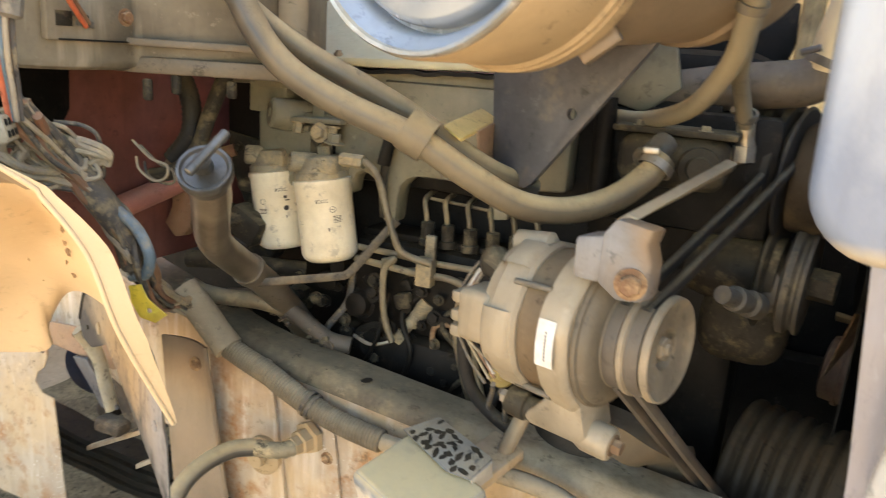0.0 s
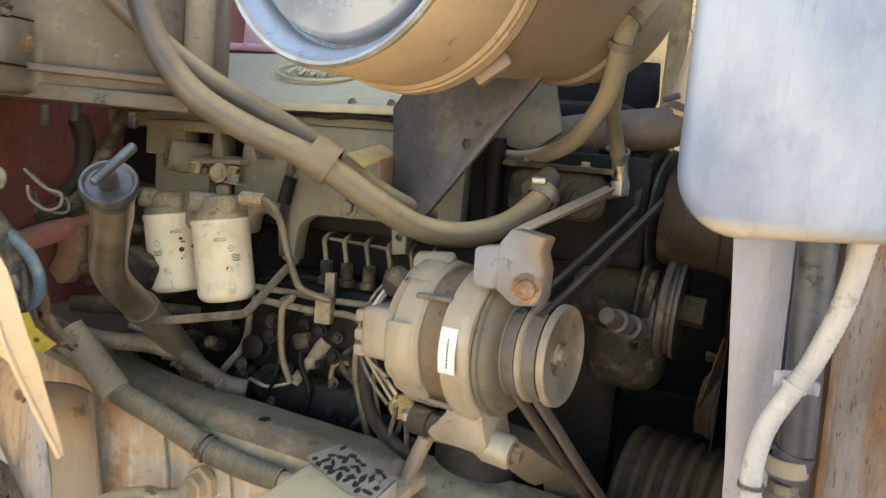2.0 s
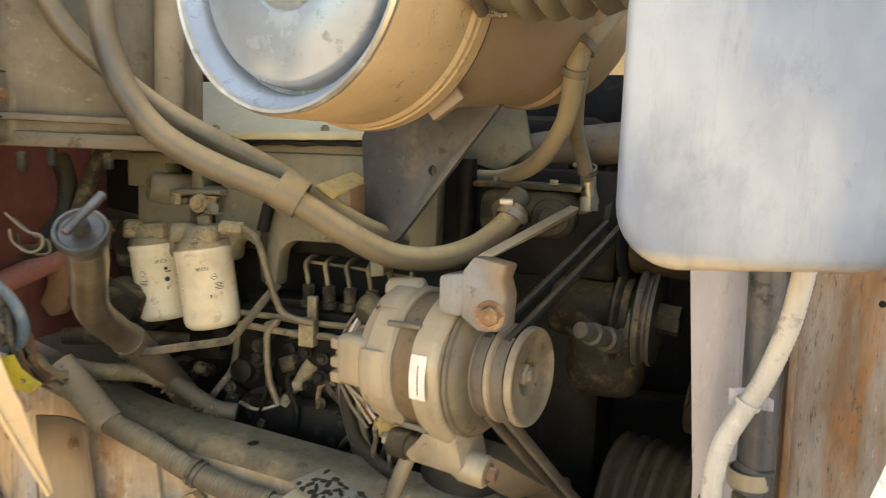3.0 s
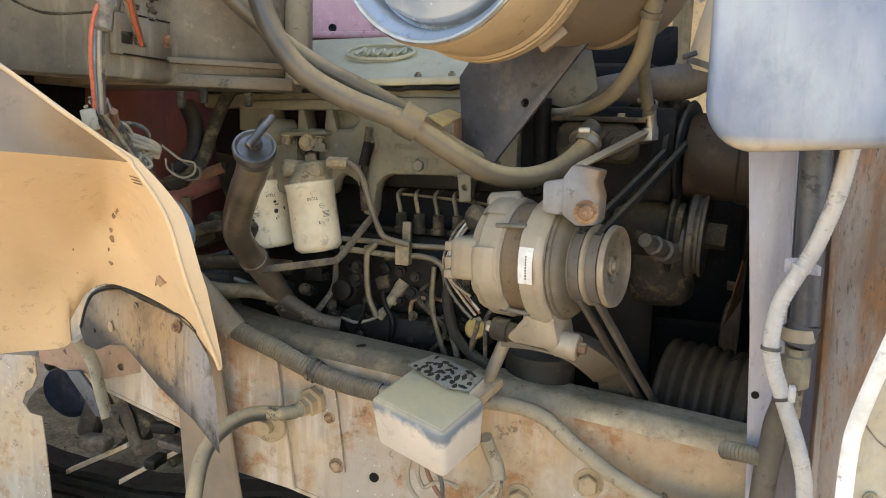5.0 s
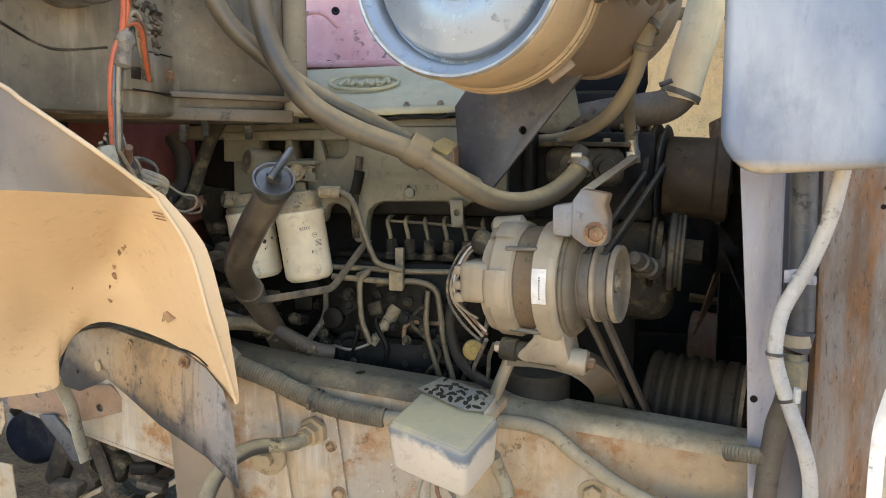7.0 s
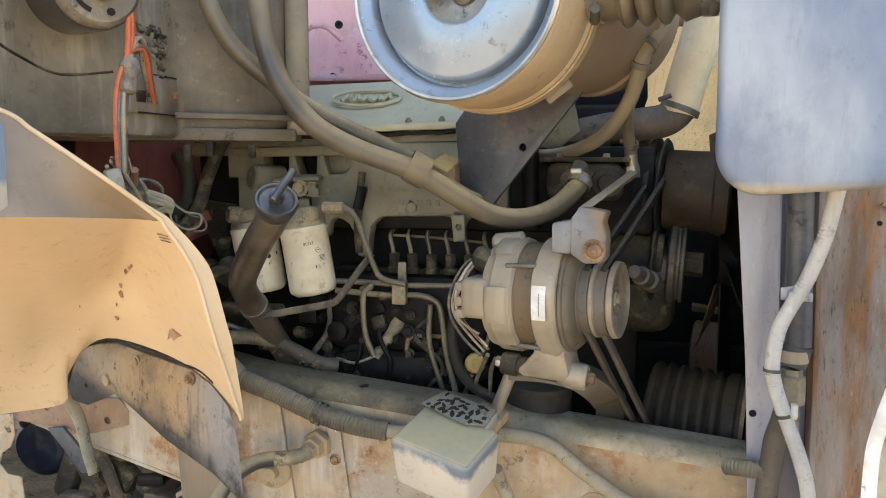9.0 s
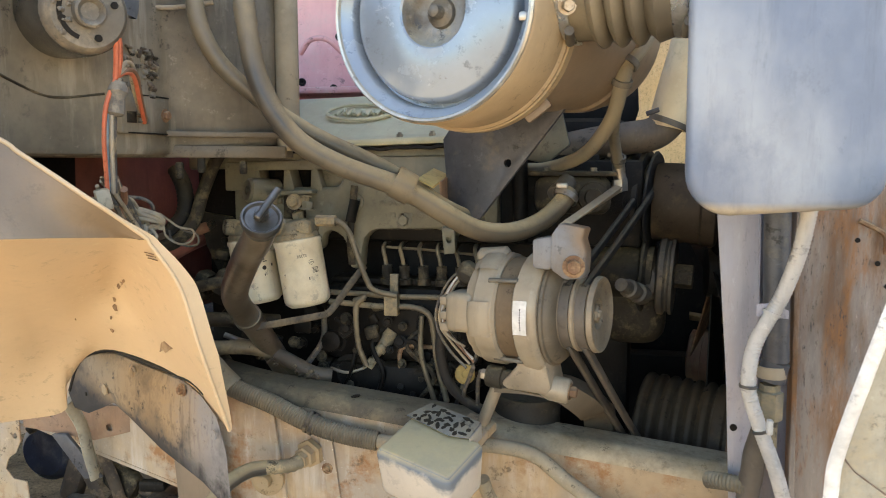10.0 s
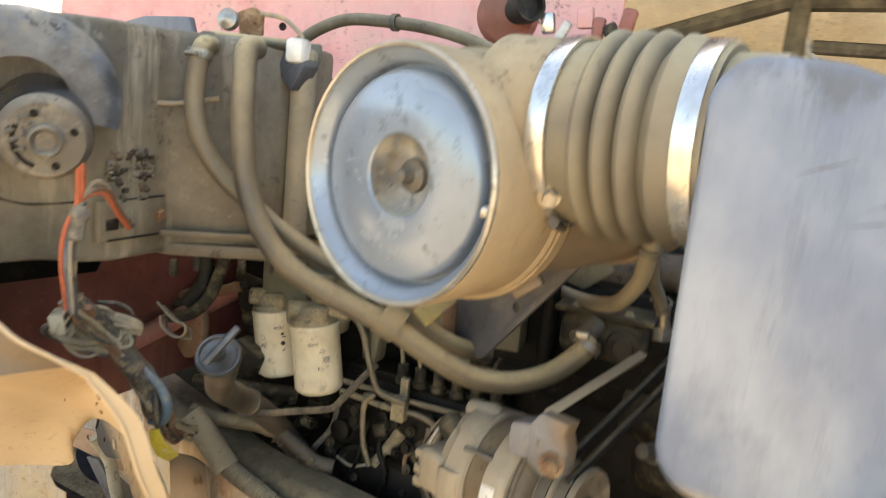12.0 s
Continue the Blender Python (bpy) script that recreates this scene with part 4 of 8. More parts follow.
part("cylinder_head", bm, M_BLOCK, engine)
bm = B()
block(bm, (-0.645, 1.285, 1.392), (0.70, 0.34, 0.034), 0.008, Matrix.Rotation(-0.03, 3, "Y"))
part("head_rail", bm, M_ENGINE, engine)
# valve cover: stepped flange, sloping front, flat top
bm = B()
sec = [(1.100, 1.416), (1.100, 1.432), (1.128, 1.437), (1.142, 1.446), (1.232, 1.498), (1.285, 1.538), (1.42, 1.545), (1.48, 1.50), (1.49, 1.42)]
ends = [[bm.verts.new((x, y, z + (0.010 if x > -0.5 else -0.014))) for y, z in sec] for x in (-0.99, -0.30)]
for k in range(len(sec) - 1):
    bm.faces.new((ends[0][k], ends[1][k], ends[1][k + 1], ends[0][k + 1]))
for e in ends:
    bm.faces.new(e)
bm.faces.new([ends[0][0], ends[0][-1], ends[1][-1], ends[1][0]])
bmesh.ops.recalc_face_normals(bm, faces=bm.faces)
bmesh.ops.bevel(bm, geom=[e for e in bm.edges if e.calc_face_angle() > 0.3], offset=0.006, segments=2, affect="EDGES", profile=0.5)
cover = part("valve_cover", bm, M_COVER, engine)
bm = B()
sheet(bm, lambda u, v: (-0.97 + 0.66 * u, 1.094 + 0.03 * v, 1.394 + 0.024 * u + 0.0025 * math.sin(60 * u) * math.sin(17 * u)), 60, 1, (0, 0, 0.006))
part("gasket", bm, M_BLOCK, cover, "torn dark gasket")
for x in (-0.86, -0.715, -0.50, -0.43):
    bm = B()
    lathe(bm, (x, 1.112, 1.419 + 0.035 * (x + 0.99)), (0, 0, 1), [(0, 0.008), (0.006, 0.008), (0.006, 0.005), (0.010, 0.005)], 6)
    part("cover_bolt", bm, M_STEEL, cover)
# raised oval badge on the sloping face, unlettered
BADGE = V(-0.620, 1.214, 1.493)
slope = V(0, 0.09, 0.055).normalized()
bm = B()
ring = [BADGE + V(1, 0, 0) * 0.078 * math.cos(a) + slope * 0.036 * math.sin(a) for a in [2 * math.pi * k / 40 for k in range(40)]]
lift = V(0, -0.055, 0.09).normalized() * 0.003
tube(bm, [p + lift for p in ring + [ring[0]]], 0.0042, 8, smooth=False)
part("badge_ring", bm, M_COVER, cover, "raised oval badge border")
for k, (dx, dv, w, tilt) in enumerate([(-0.045, 0.0, 0.014, 0.5), (-0.02, -0.004, 0.011, 0.2), (0.003, -0.004, 0.011, 0.2), (0.026, -0.004, 0.011, 0.2), (0.048, 0.002, 0.012, 0.4)]):
    bm = B()
    c = BADGE + V(dx, 0, 0) + slope * dv + lift
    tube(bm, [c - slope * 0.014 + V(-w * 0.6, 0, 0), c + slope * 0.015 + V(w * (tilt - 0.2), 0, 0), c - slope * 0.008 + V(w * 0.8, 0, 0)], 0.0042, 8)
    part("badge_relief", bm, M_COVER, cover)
# intake manifold with pockets above and arches below
MY = 1.105
bottom = [(-0.88, 1.19), (-0.70, 1.19), (-0.675, 1.195), (-0.672, 1.225), (-0.66, 1.236), (-0.646, 1.236), (-0.628, 1.223), (-0.616, 1.20), (-0.612, 1.155), (-0.585, 1.155), (-0.582, 1.20), (-0.577, 1.222), (-0.565, 1.235), (-0.55, 1.241), (-0.46, 1.243), (-0.412, 1.245), (-0.406, 1.237), (-0.404, 1.197), (-0.384, 1.195), (-0.378, 1.235), (-0.36, 1.245), (-0.29, 1.25)]
bm = B()
plate(bm, [(-0.88, MY, 1.327)] + [(x, MY, z) for x, z in bottom] + [(-0.29, MY, 1.40), (-0.625, MY, 1.396), (-0.625, MY, 1.346), (-0.638, MY, 1.330)], (0, 0.045, 0), 0.009)
manifold = part("intake_manifold", bm, M_ENGINE, engine)
bm = B()
plate(bm, [(-0.90, MY, 1.364), (-0.625, MY, 1.368), (-0.625, MY, 1.392), (-0.90, MY, 1.382)], (0, 0.05, 0), 0.004)
part("manifold_top", bm, M_ENGINE, manifold)
for pts in ([(-0.90, 1.32), (-0.811, 1.32), (-0.818, 1.368), (-0.90, 1.368)], [(-0.763, 1.32), (-0.734, 1.32), (-0.747, 1.368), (-0.760, 1.368)], [(-0.700, 1.32), (-0.669, 1.32), (-0.682, 1.369), (-0.697, 1.369)]):
    bm = B()
    plate(bm, [(x, MY + 0.001, z) for x, z in pts], (0, 0.05, 0), 0.003)
    part("manifold_rib", bm, M_ENGINE, manifold)
bm = B()
block(bm, (-0.655, 1.140, 1.348), (0.06, 0.02, 0.05), 0.006)
part("shallow_pocket", bm, M_ENGINE, manifold)
# Near-black back plate paints the shade inside the pockets.
bm = B()
block(bm, (-0.49, 1.185, 1.34), (0.80, 0.02, 0.12), 0.003)
part("manifold_back", bm, M_BLOCK, manifold)
bm = B()
lathe(bm, (-0.812, 1.115, 1.318), (-0.62, -0.75, 0.12), [(-0.03, 0.032), (0.035, 0.027), (0.040, 0.022), (0.040, 0.010), (0.02, 0.009), (0.02, 0)], 24)
part("manifold_boss", bm, M_ENGINE, manifold)
for x, z in ((-0.49, 1.262), (-0.595, 1.30)):
    bolt(manifold, (x, 1.104, z), (0, -1, 0), 0.012, M_ENGINE, 0.010)
# lifting eye with slot
bm = B()
tube(bm, [(-0.592, 1.088, 1.305), (-0.596, 1.085, 1.283), (-0.602, 1.085, 1.258)], 0.0115, 12, flat=0.4)
part("lifting_link", bm, M_BLOCK, engine)
bm = B()
tube(bm, [(-0.594, 1.092, 1.335), (-0.600, 1.092, 1.28), (-0.606, 1.094, 1.22), (-0.604, 1.10, 1.165)], 0.008, 10, flat=0.35)
part("link_strip", bm, M_DARKCAST, engine)
bm = B()
plate(bm, [(-0.406, 1.09, 1.25), (-0.378, 1.09, 1.25), (-0.376, 1.09, 1.198), (-0.400, 1.09, 1.194)], (0, 0.008, 0), 0.002, holes=[((-0.390, 1.09, 1.224), 0.006)])
part("lug", bm, M_ENGINE, engine)

# ---------------------------------------------------------------- injection pump, its unions and pipes
pump = thing("injection_pump", (-0.5, 1.16, 1.0), "oily dark in-line fuel injection pump", "fuel pump")
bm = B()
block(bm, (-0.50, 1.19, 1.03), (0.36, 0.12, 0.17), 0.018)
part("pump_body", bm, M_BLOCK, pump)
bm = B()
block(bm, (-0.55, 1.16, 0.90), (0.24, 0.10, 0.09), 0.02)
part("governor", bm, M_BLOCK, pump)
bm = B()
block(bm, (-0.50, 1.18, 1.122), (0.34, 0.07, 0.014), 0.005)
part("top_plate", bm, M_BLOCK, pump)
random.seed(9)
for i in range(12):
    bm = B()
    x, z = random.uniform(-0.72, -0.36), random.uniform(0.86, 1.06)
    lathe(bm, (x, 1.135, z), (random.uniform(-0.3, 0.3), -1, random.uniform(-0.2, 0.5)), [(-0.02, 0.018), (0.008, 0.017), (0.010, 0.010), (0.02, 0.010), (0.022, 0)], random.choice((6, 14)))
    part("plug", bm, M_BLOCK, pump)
for x in (-0.536, -0.497, -0.455, -0.414, -0.373, -0.332):
    bm = B()
    lathe(bm, (x, 1.14, 1.12), (-0.05, 0, 1), [(0, 0.016), (0.012, 0.016), (0.013, 0.012), (0.03, 0.012)], 14)
    u_ = part("delivery_union", bm, M_DARKCAST, pump)
    bm = B()
    lathe(bm, (x - 0.001, 1.14, 1.146), (-0.05, 0, 1), [(0, 0.0125), (0.014, 0.0125), (0.016, 0.007)], 6)
    part("nut", bm, M_DARKCAST, u_)
    bm = B()
    tube(bm, [(x - 0.002, 1.14, 1.15), (x - 0.006, 1.14, 1.175), (x - 0.012, 1.145, 1.195), (x - 0.014, 1.17, 1.205), (x - 0.01, 1.23, 1.215)], 0.0045, 10)
    part("pipe", bm, M_PIPE, u_)
bm = B()
tube(bm, [(-0.545, 1.16, 1.198), (-0.45, 1.158, 1.194), (-0.34, 1.16, 1.186)], 0.003, 8)
part("clamp_bar", bm, M_PIPE, pump)

fuel = thing("fuel_pipes", (-0.5, 1.1, 1.0), "dusty steel fuel pipes held by a clip", "pipes")
for pts, r in (([(-0.68, 1.115, 1.102), (-0.66, 1.11, 1.101), (-0.577, 1.11, 1.10), (-0.515, 1.11, 1.097), (-0.351, 1.11, 1.101)], 0.006),
               ([(-0.657, 1.10, 1.082), (-0.531, 1.10, 1.076), (-0.475, 1.10, 1.078), (-0.437, 1.10, 1.065), (-0.425, 1.10, 1.03), (-0.415, 1.10, 0.953), (-0.395, 1.10, 0.875)], 0.0065),
               ([(-0.60, 1.10, 1.086), (-0.575, 1.09, 1.096), (-0.590, 1.088, 1.082), (-0.593, 1.088, 1.05), (-0.588, 1.09, 0.99), (-0.57, 1.09, 0.945)], 0.0062),
               ([(-0.658, 1.06, 1.265), (-0.622, 1.06, 1.262), (-0.597, 1.06, 1.24), (-0.580, 1.06, 1.195), (-0.562, 1.06, 1.147), (-0.545, 1.065, 1.118), (-0.50, 1.08, 1.104)], 0.0062),
               ([(-0.45, 1.10, 1.06), (-0.452, 1.10, 0.98), (-0.43, 1.10, 0.90), (-0.415, 1.11, 0.85)], 0.006),
               ([(-0.50, 1.12, 0.90), (-0.505, 1.12, 0.965), (-0.49, 1.12, 0.985), (-0.44, 1.13, 0.985), (-0.38, 1.14, 0.98)], 0.005)):
    bm = B()
    tube(bm, pts, r, 10)
    part("pipe", bm, M_RUSTY if r == 0.005 else M_PIPE, fuel)
bm = B()
block(bm, (-0.514, 1.092, 1.085), (0.030, 0.022, 0.05), 0.003)
block(bm, (-0.510, 1.10, 1.128), (0.018, 0.012, 0.04), 0.002)
part("clip", bm, M_FHEAD, fuel)
for p, q in (((-0.575, 1.12, 0.935), (-0.525, 1.14, 1.015)), ((-0.582, 1.13, 0.925), (-0.535, 1.14, 0.865))):
    bm = B()
    p, q = V(*p), V(*q)
    d = (q - p).length
    lathe(bm, p, q - p, [(0, 0.012), (0.02, 0.012), (0.021, 0.008), (0.04, 0.008), (0.041, 0.013), (0.06, 0.013), (0.062, 0.017), (d, 0.017)], 12)
    part("union", bm, M_FHEAD, fuel, "brass-coloured dusty union")

# ---------------------------------------------------------------- fuel filters
LEANT = V(-0.165, 0, 1).normalized()


def lettering(words, size):
    """The words as a flat mesh about the origin, in the built-in font."""
    cu = bpy.data.curves.new("lettering", "FONT")
    cu.body, cu.size, cu.align_x, cu.align_y, cu.resolution_u = words, size, "CENTER", "CENTER", 3
    ob = bpy.data.objects.new("lettering", cu)
    me = bpy.data.meshes.new_from_object(ob)
    b2 = B()
    b2.from_mesh(me)
    bpy.data.objects.remove(ob)
    bpy.data.meshes.remove(me)
    bpy.data.curves.remove(cu)
    return b2


bm = lettering("FIRING ORDER", 0.0165)
bm.transform(Matrix.Translation((-0.488, 1.1035, 1.298)) @ Matrix.Rotation(radians(90), 4, "X"))
lifted = bmesh.ops.extrude_face_region(bm, geom=bm.faces[:])["geom"]
for v in lifted:
    if isinstance(v, bmesh.types.BMVert):
        v.co.y -= 0.0016
part("cast_lettering", bm, M_ENGINE, manifold, "small raised cast lettering")
for i in range(5):
    bm = B()
    block(bm, (-0.512 + 0.019 * i, 1.1035, 1.273), (0.009, 0.002, 0.010), 0.0008)
    part("cast_mark", bm, M_ENGINE, manifold)


def filter_can(at, with_text):
    f = thing("fuel_filter", at, "cream-white spin-on fuel filter with small dark printing", "fuel filter", "fuel filters")
    at = Vector(at)
    r = 0.0500
    bm = B()
    lathe(bm, at, LEANT, [(0, 0), (0, r * 0.78), (0.003, r * 0.86), (0.008, r * 0.96), (0.014, r), (0.134, r), (0.136, r * 1.03), (0.144, r * 1.03), (0.146, r * 0.95), (0.146, 0)], 40)
    part("can", bm, M_FILTER, f)
    bm = B()
    lathe(bm, at + LEANT * 0.146, LEANT, [(0, r * 0.97), (0.010, r * 0.95), (0.014, r * 0.85), (0.030, r * 0.78), (0.036, r * 0.66), (0.036, 0)], 28)
    block(bm, at + LEANT * 0.170 + V(0.008, -0.004, 0), (0.078, 0.066, 0.034), 0.010, Matrix.Rotation(radians(-9), 3, "Y"))
    head = part("filter_head", bm, M_FHEAD, f, "dusty cast filter head")
    bm = B()
    lathe(bm, at + LEANT * 0.172 + V(-0.020, -0.022, 0), (-0.72, -0.68, 0.08), [(-0.02, 0.019), (0.020, 0.018), (0.024, 0.015), (0.024, 0.010), (0.004, 0.009), (0.004, 0)], 20)
    part("port", bm, M_FHEAD, head, "bored round port")
    bm = B()
    lathe(bm, at + LEANT * 0.172 + V(-0.020, -0.022, 0) + V(-0.72, -0.68, 0.08).normalized() * 0.012, (-0.72, -0.68, 0.08), [(0, 0.0092), (0.001, 0.0092), (0.001, 0)], 14)
    part("bore", bm, M_BLOCK, head)
    bm = B()
    lathe(bm, at + LEANT * 0.186 + V(0.012, 0, 0), LEANT, [(0, 0.013), (0.016, 0.013), (0.02, 0.008), (0.022, 0)], 6)
    part("bleed_screw", bm, M_FHEAD, head)
    # printing wrapped round the can: the part number upside down, plain marks and bars
    look_at = V(0.42, -0.9, 0)
    look_at = (look_at - LEANT * look_at.dot(LEANT)).normalized()
    across = LEANT.cross(look_at)

    def wrapped(b2, turn, h, flip=1):
        for v in b2.verts:
            th = math.asin(turn) + flip * v.co.x / r
            v.co = at + LEANT * (h + flip * v.co.y) + (look_at * math.cos(th) + across * math.sin(th)) * (r + 0.0005)
        part("printed_mark", b2, M_INK, f)

    def bar(turn, h, wide, high):
        b2 = B()
        q = [b2.verts.new((wide * (k / 4 - 0.5), s * high / 2, 0)) for s in (-1, 1) for k in range(5)]
        for k in range(4):
            b2.faces.new((q[k], q[k + 1], q[k + 6], q[k + 5]))
        wrapped(b2, turn, h)

    def ring_mark(turn, h, ro, ri):
        b2 = B()
        o = [b2.verts.new((ro * math.cos(k * math.pi / 9), ro * math.sin(k * math.pi / 9), 0)) for k in range(18)]
        if ri > 0:
            i_ = [b2.verts.new((ri * math.cos(k * math.pi / 9), ri * math.sin(k * math.pi / 9), 0)) for k in range(18)]
            for k in range(18):
                b2.faces.new((o[k], o[(k + 1) % 18], i_[(k + 1) % 18], i_[k]))
        else:
            b2.faces.new(o)
        wrapped(b2, turn, h)

    if with_text == 1:
        wrapped(lettering("33358", 0.0088), 0.06, 0.110, -1)
        ring_mark(0.40, 0.094, 0.0055, 0.0047)
        bar(0.40, 0.094, 0.006, 0.0012)
        for k in range(5):
            bar(0.52 + 0.01 * (k % 2), 0.082 - 0.0026 * k, 0.016 - 0.002 * (k % 3), 0.0010)
        bar(0.22, 0.060, 0.0022, 0.006)
        bar(-0.75, 0.075, 0.006, 0.0010)
        bar(-0.75, 0.071, 0.004, 0.0010)
    else:
        wrapped(lettering("33358", 0.0088), 0.30, 0.112, -1)
        ring_mark(-0.42, 0.092, 0.0055, 0.0047)
        for k in range(4):
            bar(-0.45, 0.078 - 0.0026 * k, 0.016 - 0.003 * (k % 2), 0.0010)
        bar(0.42, 0.098, 0.006, 0.005)
        bar(0.48, 0.092, 0.009, 0.0022)
        ring_mark(0.42, 0.078, 0.0048, 0)
        bar(0.40, 0.062, 0.0022, 0.005)
        bar(0.75, 0.082, 0.004, 0.006)
    return f


filter_can((-0.700, 1.086, 1.076), 1)
filter_can((-0.831, 1.128, 1.069), 2)
mount = thing("filter_bracket", (-0.73, 1.1, 1.3), "dusty cast bracket carrying the two fuel filters", "bracket")
bm = B()
block(bm, (-0.735, 1.100, 1.318), (0.105, 0.050, 0.009), 0.003, Matrix.Rotation(radians(-3), 3, "Y"))
block(bm, (-0.800, 1.118, 1.300), (0.075, 0.045, 0.012), 0.004)
part("arm", bm, M_ENGINE, mount)
# Dark stems paint in the deep shade below the bracket's arm.
bm = B()
block(bm, (-0.735, 1.115, 1.285), (0.050, 0.040, 0.060), 0.008)
part("stem", bm, M_DARKCAST, mount, "cast stem darkened for the shade under the bracket")
bm = B()
block(bm, (-0.815, 1.128, 1.275), (0.045, 0.040, 0.050), 0.008)
part("stem", bm, M_DARKCAST, mount, "cast stem darkened for the shade under the bracket")
for x, y in ((-0.775, 1.085), (-0.700, 1.080), (-0.825, 1.10)):
    bolt(mount, (x, y, 1.311), (0, -0.2, -1), 0.009, M_FHEAD, 0.018)
bolt(mount, (-0.722, 1.071, 1.300), (0, -1, 0.1), 0.012, M_FHEAD, 0.012)
bolt(mount, (-0.695, 1.075, 1.285), (0.1, 0, 1), 0.012, M_ENGINE, 0.016)
bm = B()
rod(bm, (-0.668, 1.06, 1.262), (-0.625, 1.06, 1.262), 0.012, 6)
part("outlet_nut", bm, M_FHEAD, mount)

# ---------------------------------------------------------------- oil filler tube
filler = thing("oil_filler_tube", (-0.72, 1.0, 0.95), "bent steel oil filler tube with a T-handled cap", "filler tube")
bm = B()
tube(bm, [(-0.600, 0.664, 1.287), (-0.630, 0.702, 1.256), (-0.661, 0.736, 1.230), (-0.717, 0.801, 1.173), (-0.750, 0.853, 1.138), (-0.766, 0.895, 1.112), (-0.774, 0.935, 1.085), (-0.779, 0.975, 1.058), (-0.782, 1.045, 1.000), (-0.770, 1.13, 0.90)], 0.0250, 24)
part("tube", bm, M_TUBE, filler)
CAPX = V(0.36, -0.66, 0.66).normalized()
bm = B()
lathe(bm, V(-0.597, 0.658, 1.292), CAPX, [(-0.014, 0.026), (-0.004, 0.028), (0.002, 0.0315), (0.012, 0.0325), (0.016, 0.031), (0.016, 0.028), (0.012, 0.025), (0.011, 0.012), (0.012, 0)], 36)
cap = part("cap", bm, M_CAP, filler, "round dark zinc cap")
bm = B()
rod(bm, V(-0.582, 0.612, 1.302), V(-0.5685, 0.660, 1.345), 0.0060, 14, bevel=0.0015)
part("handle", bm, M_CAP, cap)
bm = B()
lathe(bm, V(-0.597, 0.658, 1.292), CAPX, [(0.018, 0.012), (0.03, 0.011), (0.032, 0)], 12)
part("hub", bm, M_CAP, cap)
bm = B()
tube(bm, [(-0.572, 1.088, 1.166), (-0.60, 1.069, 1.125), (-0.628, 1.051, 1.082), (-0.640, 1.043, 1.068), (-0.655, 1.034, 1.064), (-0.70, 1.005, 1.058), (-0.765, 0.962, 1.050)], 0.0075, 10, flat=0.4, step=4)
part("strap", bm, M_FLAP, filler, "flat steel support strap")
bm = B()
lathe(bm, V(-0.777, 0.955, 1.072), V(-0.01, 0.06, -0.042), [(-0.008, 0.0255), (-0.008, 0.0285), (0.008, 0.0285), (0.008, 0.0255)], 24, close=False)
part("strap_ring", bm, M_TUBE, filler)

# ---------------------------------------------------------------- alternator
AX = V(0.955, -0.285, 0.030).normalized()
P0 = V(-0.078, 0.842, 1.134)
a_, u_, w_ = frame_of(AX)


def round_alt(deg, r):
    return (u_ * math.cos(radians(deg)) + w_ * math.sin(radians(deg))) * r


def casting(bm, profile, lump, seg=72):
    """A cast ring about the alternator's axis whose radius swells by lump(angle)."""
    rings = []
    for d, r in profile:
        rings.append([bm.verts.new(P0 + AX * d + round_alt(360 * k / seg, r * lump(360 * k / seg, d))) for k in range(seg)])
    for p, q in zip(rings, rings[1:]):
        for k in range(seg):
            bm.faces.new((p[k], p[(k + 1) % seg], q[(k + 1) % seg], q[k]))
    bm.faces.new(rings[0])
    bm.faces.new(rings[-1])
    return bm


def blocky(deg, d):
    step = sum(0.030 / (1 + math.exp(-(w - abs((deg - c + 180) % 360 - 180)) / 0.9)) for c, w in ((20, 22), (88, 17), (118, 8), (150, 12), (215, 14), (265, 12), (320, 12)))
    return 1.0 + step


alt = thing("alternator", (-0.2, 0.9, 1.0), "dusty aluminium alternator with a twin-groove pulley", "alternator")
bm = B()
casting(bm, [(-0.216, 0.050), (-0.215, 0.070), (-0.210, 0.077), (-0.195, 0.080), (-0.192, 0.083), (-0.157, 0.084), (-0.153, 0.080), (-0.152, 0.06)], blocky)
rear = part("rear_housing", bm, M_CAST, alt)
bm = B()
lathe(bm, P0, AX, [(-0.156, 0.07), (-0.155, 0.0785), (-0.118, 0.0785), (-0.117, 0.07)], 48)
part("stator", bm, M_RUSTCAST, alt, "dusty brown stator band")
bm = B()
casting(bm, [(-0.121, 0.060), (-0.120, 0.083), (-0.117, 0.087), (-0.090, 0.089), (-0.083, 0.087), (-0.079, 0.083), (-0.077, 0.060)], lambda deg, d: 1.0 + 0.035 / (1 + math.exp(-(14 - abs((deg - 205) % 90 - 45 + 0.0)) / 1.5)))
front = part("front_housing", bm, M_CAST, alt)
bm = B()
lathe(bm, P0, AX, [(-0.082, 0.03), (-0.081, 0.078), (-0.076, 0.0805), (-0.072, 0.0795), (-0.070, 0.076), (-0.065, 0.074), (-0.060, 0.069), (-0.057, 0.060), (-0.056, 0.02)], 44)
part("fan_shroud", bm, M_SHROUD, alt, "brown dusty fan shroud")
bm = B()
g = 0.0535
lathe(bm, P0, AX, [(-0.062, 0.02), (-0.062, g), (-0.058, g + 0.002), (-0.049, g - 0.010), (-0.044, g - 0.010), (-0.035, g + 0.002), (-0.030, g + 0.002), (-0.021, g - 0.010), (-0.016, g - 0.010), (-0.006, g + 0.002), (0.002, g + 0.001), (0.003, g - 0.001), (0.001, g - 0.004), (-0.002, g - 0.008), (-0.003, 0.026), (-0.005, 0.022), (-0.016, 0.020), (-0.017, 0.012), (-0.017, 0)], 56)
pul = part("pulley", bm, M_ALTPUL, alt, "dusty grey twin-groove pulley")
bm = B()
